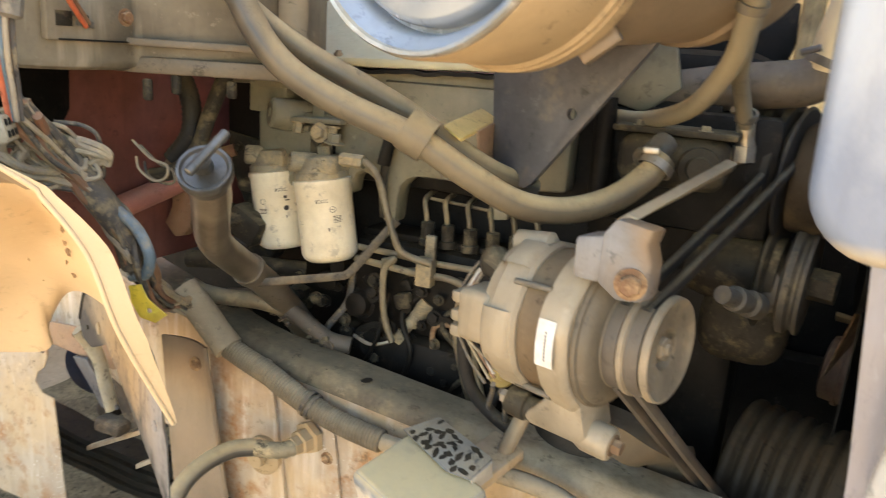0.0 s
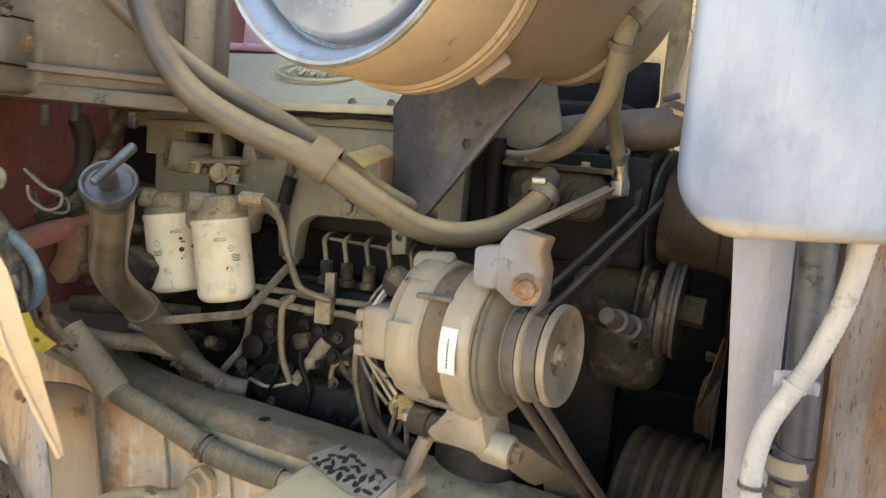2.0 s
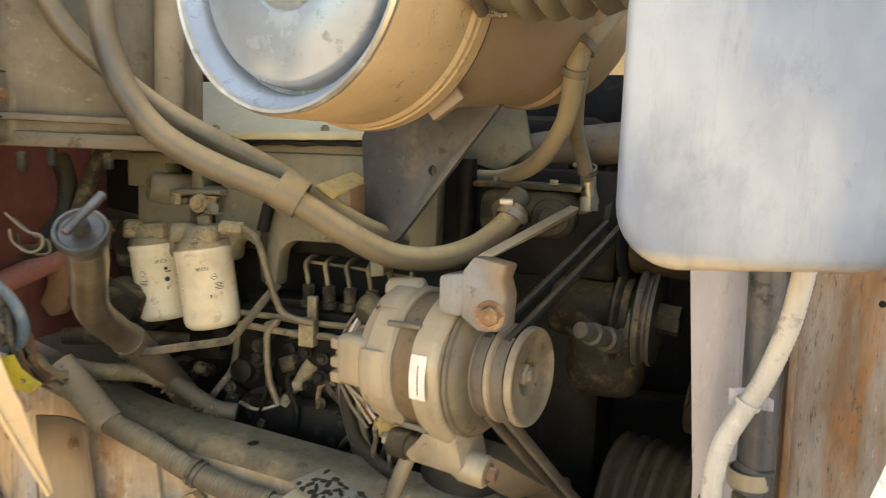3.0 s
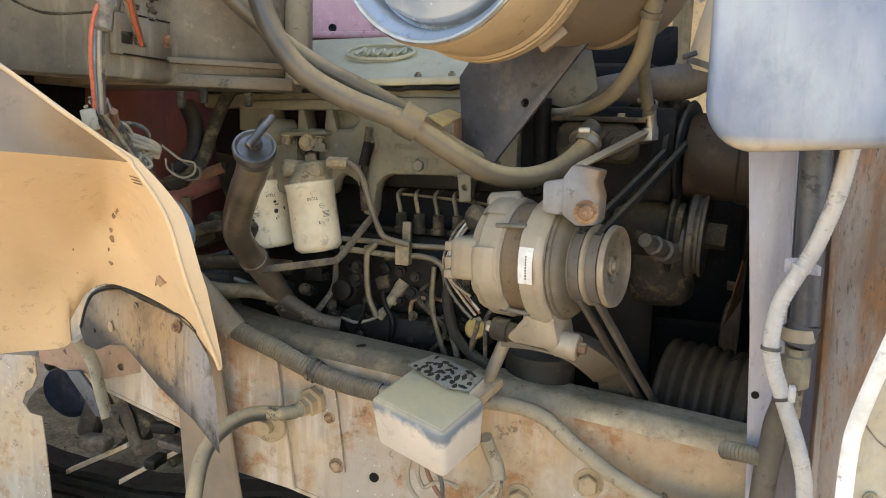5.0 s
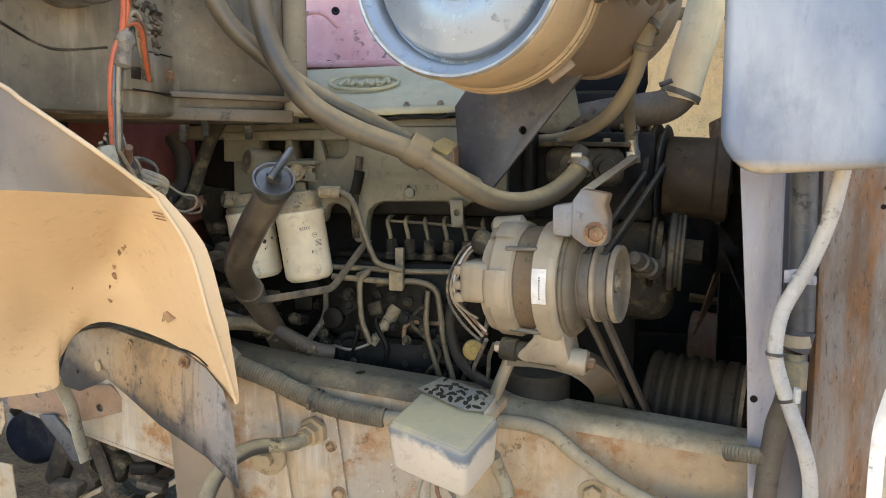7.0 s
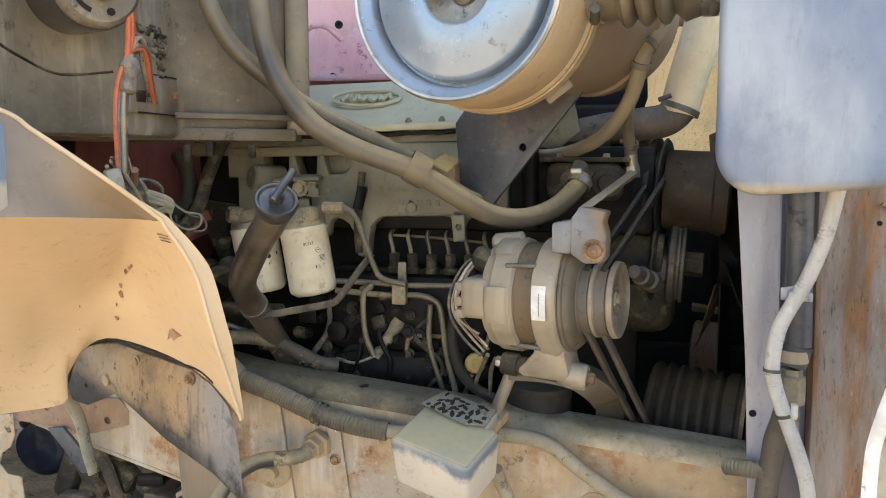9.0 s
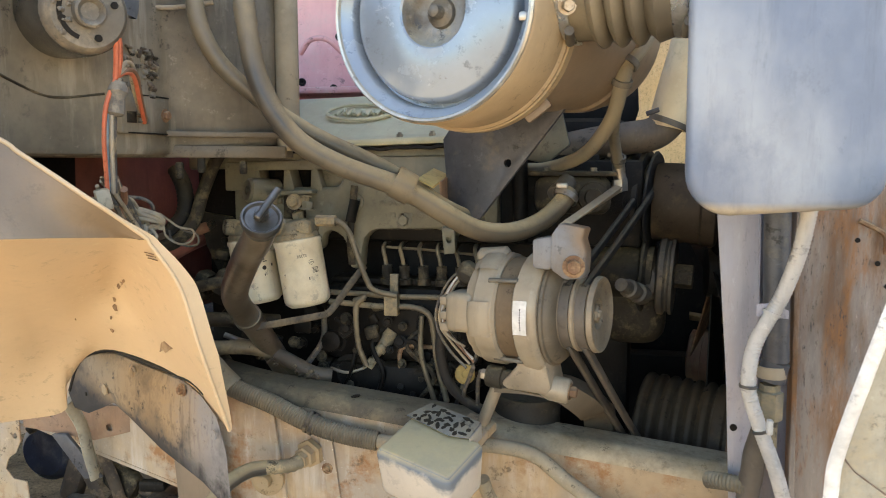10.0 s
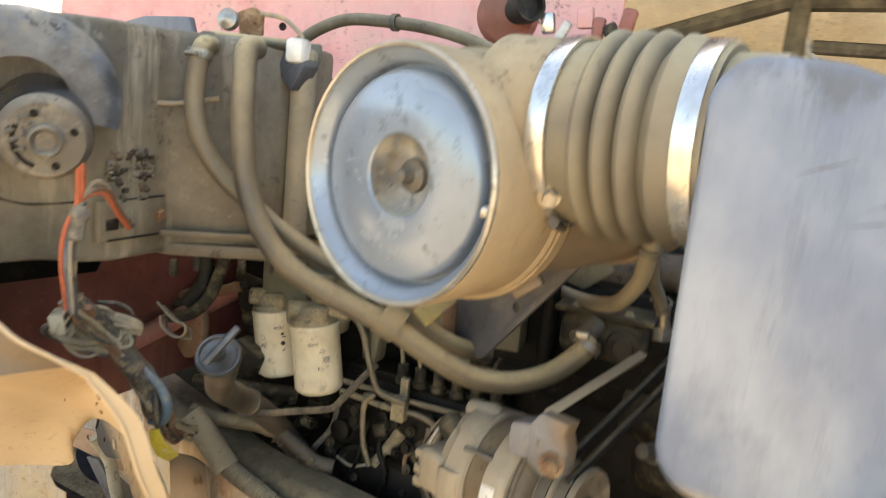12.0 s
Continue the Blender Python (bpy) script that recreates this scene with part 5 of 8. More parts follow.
lathe(bm, P0, AX, [(-0.018, 0.013), (-0.006, 0.013), (-0.004, 0.011), (-0.004, 0.007), (0.000, 0.006), (0.001, 0.004), (0.001, 0)], 6)
part("hub_nut", bm, M_ALTPUL, pul)
ALTM = Matrix((AX, u_, w_)).transposed()
for deg in (52, 142, 232, 322):
    bm = B()
    rod(bm, P0 + AX * -0.17 + round_alt(deg, 0.084), P0 + AX * -0.115 + round_alt(deg, 0.086), 0.0035, 10, bevel=0.001)
    part("through_bolt", bm, M_UNION, front)
# brush holder: stepped boxes with two spade terminals
bm = B()
block(bm, P0 + AX * -0.222 + round_alt(88, 0.052), (0.055, 0.060, 0.056), 0.011, ALTM, 3)
holder = part("brush_holder", bm, M_CAST, rear)
for off in (0.016, -0.006, -0.024):
    bm = B()
    block(bm, P0 + AX * -0.252 + round_alt(88, 0.062) + V(0, 0, off), (0.020, 0.014, 0.026), 0.004, ALTM)
    part("spade_housing", bm, M_CAST, holder)
for k, (deg, rr, d) in enumerate(((150, 0.03, 0.024), (200, 0.05, 0.02), (270, 0.04, 0.02), (330, 0.05, 0.02))):
    bm = B()
    lathe(bm, P0 + AX * -0.215 + round_alt(deg, rr), -AX, [(-0.01, 0.013), (d * 0.6, 0.012), (d * 0.62, 0.007), (d, 0.007), (d, 0)], 10)
    part("terminal", bm, M_STEEL, rear)
bm = B()
lathe(bm, P0 + AX * -0.220 + round_alt(35, 0.066), -AX + V(0, 0, 0.4), [(-0.01, 0.018), (0.010, 0.020), (0.020, 0.014), (0.026, 0)], 9)
part("terminal_boot", bm, M_DARKCAST, rear, "dirty dark terminal boot")
bm = B()
rod(bm, P0 + AX * -0.225 + V(0, -0.01, 0.078), P0 + AX * -0.165 + V(0, -0.005, 0.082), 0.014, 16, bevel=0.006)
part("top_lug", bm, M_CAST, rear)
for deg, d, half in ((92, -0.181, 17), (28, -0.178, 13)):
    bm = B()
    lathe(bm, P0, AX, [(d - 0.024, 0.080), (d - 0.019, 0.0875), (d - 0.014, 0.0900), (d + 0.014, 0.0900), (d + 0.019, 0.0875), (d + 0.024, 0.080)], 8, arc=(deg - half, deg + half), close=False)
    part("cast_pad", bm, M_CAST, rear)
# rating plate with unreadable lines
bm = B()
lathe(bm, P0, AX, [(-0.115, 0.0925), (-0.091, 0.0930)], 10, arc=(72, 102), close=False)
sticker = part("rating_label", bm, M_EDGE, alt, "white paper label with a dark line of print")
for k in range(9):
    bm = B()
    lathe(bm, P0, AX, [(-0.103, 0.0932), (-0.1008, 0.0932)], 3, arc=(79 + 2.2 * k, 80.4 + 2.2 * k), close=False)
    part("printed_mark", bm, M_INK, sticker)
# the whole body is a size larger about its axis
GROW = Matrix.Translation(P0) @ Matrix.Scale(1.16, 4) @ Matrix.Scale(1 / 1.16, 4, AX) @ Matrix.Translation(-P0)
for ob in alt.children_recursive:
    ob.data.transform(GROW)
# foot and pivot
SIDE = V(0.285, 0.955, 0).normalized()


def foot(s, z, y):
    return P0 + AX * s + V(0, 0, z) + SIDE * y


bm = B()
plate(bm, [foot(-0.122, -0.03, -0.062), foot(-0.080, -0.03, -0.062), foot(-0.074, -0.09, -0.054), foot(-0.068, -0.124, -0.048), foot(-0.078, -0.138, -0.044), foot(-0.150, -0.136, -0.044), foot(-0.166, -0.126, -0.044), foot(-0.150, -0.112, -0.048), foot(-0.130, -0.090, -0.054)], SIDE * 0.07, 0.006)
part("mounting_foot", bm, M_CAST, alt)
R1, F1 = V(-0.272, 0.868, 1.010), V(-0.126, 0.836, 1.000)
PV = (F1 - R1).normalized()
bm = B()
lathe(bm, R1, PV, [(0, 0), (0, 0.018), (0.004, 0.020), (0.028, 0.020), (0.030, 0.0165), (0.10, 0.0165)], 20)
part("rear_collar", bm, M_DARKCAST, alt, "dark rusty pivot collar")
bm = B()
lathe(bm, F1, -PV, [(0, 0), (0, 0.019), (0.004, 0.022), (0.035, 0.022), (0.05, 0.016)], 20)
part("front_collar", bm, M_CAST, alt)
bolt(alt, F1, PV, 0.010, M_RUSTY, 0.012, label="rusty pivot bolt")
bolt(alt, R1, -PV, 0.010, M_STEEL, 0.012)
cradle = thing("alternator_cradle", (-0.12, 0.95, 0.85), "dusty curved cast cradle under the alternator", "bracket")
bm = B()
CRADLE = smooth_path([V(-0.265, 0.90, 0.982), V(-0.20, 0.90, 0.984), V(-0.145, 0.90, 0.976), V(-0.108, 0.92, 0.950), V(-0.088, 0.985, 0.91), V(-0.078, 1.07, 0.865), V(-0.072, 1.10, 0.74)], 5)
sheet(bm, lambda u, v: along(CRADLE, u) + V(0.9 * u, 0.1, 0.9 - 0.9 * u).normalized() * (0.026 + 0.036 * u) * (v - 0.5), 30, 4, (0.008, 0.05, 0))
part("casting", bm, M_SHROUD, cradle)

# adjusting arm
arm = thing("adjusting_bracket", (-0.14, 0.79, 1.22), "dusty cast alternator adjusting bracket with a bolt", "bracket")
bm = B()
plate(bm, [(-0.191, 0.785, 1.264), (-0.163, 0.785, 1.269), (-0.150, 0.785, 1.278), (-0.150, 0.785, 1.222), (-0.165, 0.785, 1.214), (-0.190, 0.785, 1.216)], (0.014, 0.04, 0), 0.006)
part("clamp_block", bm, M_ARM, arm)
bm = B()
plate(bm, [(-0.160, 0.780, 1.272), (-0.147, 0.780, 1.291), (-0.106, 0.780, 1.284), (-0.111, 0.780, 1.266), (-0.105, 0.780, 1.247), (-0.106, 0.780, 1.212), (-0.112, 0.780, 1.202), (-0.138, 0.780, 1.200), (-0.160, 0.780, 1.216)], (0.010, 0.026, 0), 0.004)
part("lug_plate", bm, M_ARM, arm)
bolt(arm, (-0.123, 0.779, 1.222), (0.1, -1, 0), 0.0125, M_RUSTY, 0.012, label="rusty hexagon bolt")
bm = B()
plate(bm, [(-0.150, 0.80, 1.286), (-0.140, 0.80, 1.294), (-0.060, 0.985, 1.345), (-0.066, 0.985, 1.333)], (0.014, -0.004, -0.003), 0.001)
part("slotted_link", bm, M_CAST, arm)

# belts to the fan pulley and to the crank pulley
belts = thing("drive_belts", (-0.05, 0.9, 1.1), "pair of black dusty V-belts", "belt")
FANC, CRANKC = V(0.0, 1.26, 1.302), V(0.115, 1.24, 0.785)
FX = V(0.985, -0.16, -0.04).normalized()
CX = V(0.962, -0.270, -0.04).normalized()
for s in (-0.0465, -0.0185):
    for top in (True, False):
        bm = B()
        if top:
            p, q = P0 + AX * s + round_alt(35, 0.057), V(0.045, 1.262, 1.352) + AX * (s + 0.0185)
        else:
            p, q = P0 + AX * s + round_alt(150, 0.057), CRANKC + AX * (s - 0.05) + V(-0.02, -0.10, -0.015)
        tube(bm, [p, p.lerp(q, 0.5) + V(0, 0, -0.003), q], 0.0085, 8, flat=0.75)
        part("belt_run", bm, M_RUBBER if top else M_CRADLE, belts)
    bm = B()
    lathe(bm, P0 + AX * s, AX, [(-0.0085, 0.054), (-0.0085, 0.0615), (0.0085, 0.0615), (0.0085, 0.054)], 24, arc=(28, 158), close=False)
    part("belt_wrap", bm, M_CRADLE, belts)

fan = thing("fan_pulley", (0.03, 1.27, 1.2), "black stacked fan pulley with a dusty drum", "pulley")
bm = B()
prof = [(-0.07, 0.02), (-0.07, 0.10)]
for k in range(4):
    d = -0.07 + 0.025 * k
    prof += [(d + 0.002, 0.108), (d + 0.008, 0.108), (d + 0.013, 0.090), (d + 0.018, 0.090), (d + 0.023, 0.108)]
prof += [(0.032, 0.104), (0.032, 0.02)]
lathe(bm, FANC, CX, prof, 48)
part("grooved_pulley", bm, M_RUBBER, fan)
bm = B()
lathe(bm, FANC, FX, [(0.03, 0.02), (0.03, 0.080), (0.036, 0.084), (0.125, 0.084), (0.13, 0.088), (0.155, 0.088), (0.16, 0.082), (0.162, 0.03), (0.22, 0.028), (0.22, 0)], 44)
part("drum", bm, M_PULLEY, fan)
hub = thing("power_steering_pump", (0.0, 1.2, 1.1), "dusty power steering pump with hose unions and a belt disc", "pump")
HC = V(0.060, 1.235, 1.145)
bm = B()
lathe(bm, HC, FX, [(-0.02, 0.02), (-0.02, 0.075), (-0.015, 0.086), (-0.005, 0.086), (0.0, 0.078), (0.004, 0.078), (0.008, 0.084), (0.014, 0.084), (0.014, 0.03)], 44)
part("belt_disc", bm, M_FLAP, hub)
bm = B()
lathe(bm, HC, FX, [(0.012, 0.026), (0.05, 0.026), (0.052, 0.022), (0.052, 0)], 6)
part("hub_nut", bm, M_DARKCAST, hub)
bm = B()
lathe(bm, HC, FX, [(-0.17, 0.03), (-0.165, 0.055), (-0.10, 0.064), (-0.03, 0.06), (-0.02, 0.03)], 32)
block(bm, HC + V(-0.07, 0.02, -0.09), (0.14, 0.10, 0.13), 0.045, None, 4)
part("pump_body", bm, M_DARKCAST, hub)
for p, q in (((0.004, 1.165, 1.112), (-0.058, 1.03, 1.162)),):
    bm = B()
    p, q = V(*p), V(*q)
    lathe(bm, p, q - p, [(0, 0.021), (0.030, 0.021), (0.032, 0.015), (0.055, 0.015), (0.056, 0.019), (0.078, 0.019), (0.080, 0.014), (0.115, 0.013)], 14)
    part("hose_union", bm, M_UNION, hub)
bm = B()
lathe(bm, V(0.0, 1.20, 1.135), (-0.35, -0.9, 0.1), [(-0.06, 0.045), (-0.01, 0.045), (0.005, 0.038), (0.010, 0.02), (0.010, 0)], 24)
part("valve_boss", bm, M_CRADLE, hub, "rounded dusty valve boss")

bm = B()
lathe(bm, HC, FX, [(-0.055, 0.02), (-0.055, 0.082), (-0.051, 0.088), (-0.046, 0.088), (-0.042, 0.082), (-0.042, 0.02)], 44)
part("rear_disc", bm, M_DARKCAST, hub, "thin rusty brown disc")
idler = thing("idler_drum", (0.19, 1.70, 0.80), "dull rusty brown idler drum with a raised rim", "pulley")
bm = B()
lathe(bm, (0.165, 1.70, 0.855), CX, [(0, 0), (0, 0.062), (0.004, 0.070), (0.085, 0.070), (0.090, 0.064), (0.090, 0)], 40)
part("drum", bm, M_STRUT, idler)
bm = B()
lathe(bm, (0.165, 1.70, 0.855), CX, [(0.03, 0.070), (0.03, 0.076), (0.038, 0.076), (0.038, 0.070)], 40, close=False)
part("rim", bm, M_STRUT, idler)
bm = B()
plate(bm, [(0.165, 1.74, 0.968), (0.255, 1.74, 0.955), (0.262, 1.78, 0.938), (0.170, 1.78, 0.945)], (0, 0.004, -0.012), 0.002)
part("guard_plate", bm, M_AIRBODY, idler, "tan steel guard plate")

crank = thing("crank_pulley", (0.09, 1.24, 0.7), "large dark multi-groove crankshaft pulley", "pulley")
bm = B()
prof = [(-0.10, 0.03), (-0.10, 0.12)]
for k in range(6):
    d = -0.10 + 0.026 * k
    prof += [(d + 0.001, 0.124), (d + 0.003, 0.127), (d + 0.006, 0.129), (d + 0.013, 0.129), (d + 0.016, 0.127), (d + 0.019, 0.122), (d + 0.022, 0.120), (d + 0.025, 0.122)]
prof += [(0.056, 0.127), (0.060, 0.129), (0.078, 0.129), (0.083, 0.125), (0.090, 0.125), (0.090, 0.03), (0.090, 0)]
lathe(bm, CRANKC, CX, prof, 64)
part("grooved_drum", bm, M_PULLEY, crank)
bm = B()
lathe(bm, CRANKC, CX, [(0.091, 0.10), (0.091, 0.135), (0.099, 0.135), (0.099, 0.124), (0.093, 0.122), (0.093, 0.10)], 64, close=False)
part("rust_ring", bm, M_RUSTY, crank, "rusty orange outer ring")
fanb = thing("cooling_fan", (0.22, 1.35, 1.0), "dark blades of the cooling fan behind the radiator post", "fan")
FHUB = V(0.17, 1.33, 1.14)
for k in range(6):
    bm = B()
    an = 2 * math.pi * k / 6 + 0.3
    rad = V(0, math.cos(an), math.sin(an))
    tan = V(0.5, -math.sin(an), math.cos(an)).normalized()
    plate(bm, [FHUB + rad * 0.05 - tan * 0.03, FHUB + rad * 0.30 - tan * 0.06, FHUB + rad * 0.31 + tan * 0.06, FHUB + rad * 0.05 + tan * 0.03], (0.003, 0, 0))
    part("blade", bm, M_RUSTY if k in (1, 5) else M_BLOCK, fanb)
bm = B()
lathe(bm, FHUB, (1, 0, 0), [(-0.02, 0), (-0.02, 0.055), (0.02, 0.055), (0.02, 0)], 24)
part("hub", bm, M_BLOCK, fanb)

# lower cylinder beside the alternator, starter motor
starter = thing("oil_cooler_can", (-0.2, 1.07, 0.75), "dark round canister below the alternator", "canister")
bm = B()
lathe(bm, (-0.225, 1.08, 0.70), (0.02, 0, 1), [(0, 0.0), (0, 0.06), (0.01, 0.068), (0.20, 0.068), (0.212, 0.06), (0.215, 0)], 32)
part("can", bm, M_RUBBER, starter)

# thermostat housing and the rubber elbow pipe
thermo = thing("thermostat_housing", (-0.15, 1.1, 1.3), "dusty cast thermostat housing", "housing")
bm = B()
block(bm, (-0.14, 1.12, 1.320), (0.15, 0.10, 0.075), 0.022, None, 3)
lathe(bm, (-0.10, 1.075, 1.318), (0.1, -1, 0), [(0, 0.030), (0.012, 0.028), (0.014, 0.018), (0.020, 0.016), (0.020, 0)], 20)
part("casting", bm, M_DARKCAST, thermo)
bm = B()
block(bm, (-0.14, 1.13, 1.363), (0.17, 0.12, 0.009), 0.003)
part("cover_plate", bm, M_DARKCAST, thermo)
bm = B()
block(bm, (-0.05, 1.22, 1.30), (0.10, 0.12, 0.12), 0.035, None, 3)
part("pump_neck", bm, M_DARKCAST, thermo)
for x, z in ((-0.19, 1.375), (-0.10, 1.375)):
    bolt(thermo, (x, 1.09, z - 0.008), (0, 0, 1), 0.007, M_FHEAD)
bm = B()
lathe(bm, (-0.16, 1.05, 1.332), (0.25, 0.5, 0.35), [(-0.02, 0.019), (-0.018, 0.021), (-0.01, 0.021), (-0.008, 0.018), (0.03, 0.018)], 20)
part("spigot", bm, M_UNION, thermo)
rad = thing("radiator_hose", (0.0, 1.2, 1.4), "dusty thick radiator top hose with a clamp", "hose")
# The hose's dark brown tone also holds the shade over it.
bm = B()
tube(bm, [(-0.22, 1.21, 1.40), (-0.10, 1.21, 1.425), (-0.03, 1.20, 1.435), (0.02, 1.20, 1.445), (0.05, 1.20, 1.475), (0.058, 1.20, 1.52)], 0.034, 22)
part("hose", bm, M_CRADLE, rad)
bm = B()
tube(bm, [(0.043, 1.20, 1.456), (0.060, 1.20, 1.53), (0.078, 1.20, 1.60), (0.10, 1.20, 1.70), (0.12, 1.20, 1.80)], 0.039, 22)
part("upper_pipe", bm, M_UPIPE, rad, "dusty tan upper pipe with sunlight put into its pale colour")
bm = B()
lathe(bm, (0.046, 1.20, 1.466), (0.38, 0, 1), [(-0.006, 0.038), (-0.006, 0.0405), (0.006, 0.0405), (0.006, 0.038)], 26, close=False)
part("clamp", bm, M_UNION, rad)
bm = B()
rod(bm, (0.000, 1.165, 1.482), (0.024, 1.160, 1.490), 0.005, 10)
part("clamp_screw", bm, M_DARKSTEEL, rad)

# small hoses to the elbow
small = thing("small_coolant_hoses", (-0.06, 1.0, 1.4), "two thin dusty hoses joined with clamps and an elbow", "hose")
bm = B()
tube(bm, [(0.02, 0.95, 1.66), (-0.02, 0.905, 1.585), (-0.047, 0.886, 1.545), (-0.055, 0.89, 1.518), (-0.063, 0.92, 1.480), (-0.076, 0.955, 1.449), (-0.107, 1.00, 1.408), (-0.148, 1.06, 1.385), (-0.198, 1.12, 1.372), (-0.235, 1.15, 1.370)], 0.0130, 14)
part("hose", bm, M_BELLOW, small)
bm = B()
tube(bm, [(-0.049, 0.905, 1.53), (-0.060, 0.974, 1.487), (-0.065, 1.037, 1.447), (-0.060, 1.089, 1.415), (-0.052, 1.126, 1.379)], 0.011, 14)
part("hose", bm, M_BELLOW, small)
for c, d, r in (((-0.044, 0.887, 1.550), (0.55, 0.3, 0.8), 0.0155), ((-0.055, 0.890, 1.519), (0.2, -0.4, 0.8), 0.0155), ((-0.053, 1.12, 1.392), (0, -0.5, 0.8), 0.0135)):
    bm = B()
    lathe(bm, c, d, [(-0.005, r - 0.002), (-0.005, r + 0.002), (0.005, r + 0.002), (0.005, r - 0.002)], 18, close=False)
    part("clamp", bm, M_UNION, small)
    bm = B()
    rod(bm, V(*c) + V(-0.018, -0.012, 0.008), V(*c) + V(-0.018, 0.01, 0.004), 0.004, 8)
    part("clamp_screw", bm, M_UNION, small)
bm = B()
tube(bm, [(-0.053, 1.13, 1.392), (-0.050, 1.13, 1.36), (-0.046, 1.135, 1.340), (-0.065, 1.145, 1.332), (-0.10, 1.15, 1.332)], 0.0125, 14)
lathe(bm, (-0.049, 1.13, 1.35), (0.05, 0, -1), [(0, 0.016), (0.022, 0.016)], 6)
part("elbow", bm, M_STEEL, small)

# ---------------------------------------------------------------- air cleaner
AB = V(0.276, 0.961, 0.0).normalized()
AC = V(-0.322, 0.628, 1.597)
air = thing("air_cleaner", (-0.22, 0.85, 1.44), "tan round air cleaner with a blue-grey dished end cover", "air cleaner")
bm = B()
R = 0.155
lathe(bm, AC, AB, [(0.0, R), (0.004, R + 0.003), (0.12, R + 0.003), (0.124, R + 0.007), (0.145, R + 0.007), (0.148, R + 0.002), (0.165, R - 0.004), (0.180, R - 0.03), (0.181, 0.05), (0.181, 0)], 72, close=False)
body = part("canister", bm, M_AIRBODY, air)
# the rear half leans further towards the radiator
RB, RC = V(-0.278, 0.763, 1.602), V(-0.078, 1.05, 1.620)
RAX = (RC - RB).normalized()
# Shade on the rear half is put into its colour.
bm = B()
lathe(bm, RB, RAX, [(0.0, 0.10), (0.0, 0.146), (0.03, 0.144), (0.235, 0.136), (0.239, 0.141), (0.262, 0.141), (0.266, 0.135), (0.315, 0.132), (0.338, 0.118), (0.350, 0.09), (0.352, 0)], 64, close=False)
part("rear_canister", bm, M_CROWN, air, "rear half, its shade painted in dull brown")
bm = B()
lathe(bm, AC, AB, [(0.004, R), (-0.005, R + 0.001), (-0.0085, R - 0.0015), (-0.0075, R - 0.005), (-0.003, R - 0.0065)], 72, close=False)
part("rolled_rim", bm, M_RIM, air, "pale rolled steel rim")
bm = B()
lathe(bm, AC, AB, [(-0.003, R - 0.006), (0.004, R - 0.011), (0.009, R - 0.017), (0.016, R - 0.0205), (0.030, R - 0.0225), (0.031, R - 0.027), (0.016, R - 0.0285), (0.010, R - 0.031), (0.0065, R - 0.036), (0.0065, 0.060), (0.0065, 0.0525), (0.009, 0.050)], 72, close=False)
cov = part("end_cover", bm, M_AIRFACE, air, "blue-grey enamelled dished cover")
bm = B()
lathe(bm, AC, AB, [(0.009, 0.050), (0.020, 0.047), (0.030, 0.042), (0.036, 0.032), (0.037, 0.0)], 48, close=False)
part("recess", bm, M_DISH, cov, "dirt-filled recess")
bm = B()
lathe(bm, AC + AB * 0.036, -AB, [(0, 0.022), (0.006, 0.020), (0.010, 0.010), (0.026, 0.008), (0.028, 0.004), (0.028, 0)], 18)
part("wing_nut", bm, M_UNION, cov)
rgt = AB.cross(V(0, 0, 1)).normalized()
bm = B()
block(bm, AC + AB * 0.008 + rgt * 0.1365 + V(0, 0, -0.02), (0.012, 0.01, 0.012), 0.003)
part("rim_clip", bm, M_RIM, air)
bm = B()
lathe(bm, AC + AB * 0.13, AB, [(0, R + 0.007), (0, R + 0.010), (0.018, R + 0.010), (0.018, R + 0.007)], 72, close=False)
part("strap", bm, M_AIRBODY, air)
bm = B()
c = AC + AB * 0.139 + V(0.101, 0, -0.131)
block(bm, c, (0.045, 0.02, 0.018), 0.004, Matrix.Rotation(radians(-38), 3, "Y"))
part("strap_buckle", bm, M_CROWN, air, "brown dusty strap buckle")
bm = B()
lathe(bm, AC + AB * 0.150, AB, [(0, R + 0.0005), (0, R + 0.0065), (0.006, R + 0.0065), (0.006, R + 0.0005)], 24, arc=(96, 168), close=False)
part("strap_gap", bm, M_BLOCK, air, "dark gap under the strap")
# side neck, toggle clips
HX = V(0.985, -0.17, 0.02).normalized()
N0 = V(-0.165, 0.735, 1.668)
bm = B()
lathe(bm, N0, HX, [(-0.06, 0.112), (0.0, 0.108), (0.012, 0.104), (0.05, 0.100)], 56, close=False)
part("side_neck", bm, M_AIRBODY, air)
bolt(air, N0 + HX * 0.01 + V(0.02, -0.088, -0.070), (0.3, -0.9, -0.2), 0.009, M_STEEL, 0.012)

bel = thing("intake_bellows", (-0.05, 0.72, 1.5), "dusty black rubber intake bellows with bright clamps", "hose")
bm = B()
prof = [(0.018, 0.098), (0.018, 0.105), (0.062, 0.106)]
for k in range(3):
    d = 0.066 + 0.026 * k
    prof += [(d, 0.106), (d + 0.004, 0.114), (d + 0.010, 0.119), (d + 0.016, 0.117), (d + 0.021, 0.110), (d + 0.024, 0.102)]
prof += [(0.150, 0.110), (0.156, 0.116), (0.175, 0.110), (0.205, 0.106), (0.205, 0.098)]
lathe(bm, N0, HX, prof, 64, close=False)
part("bellows", bm, M_BELLOW, bel)
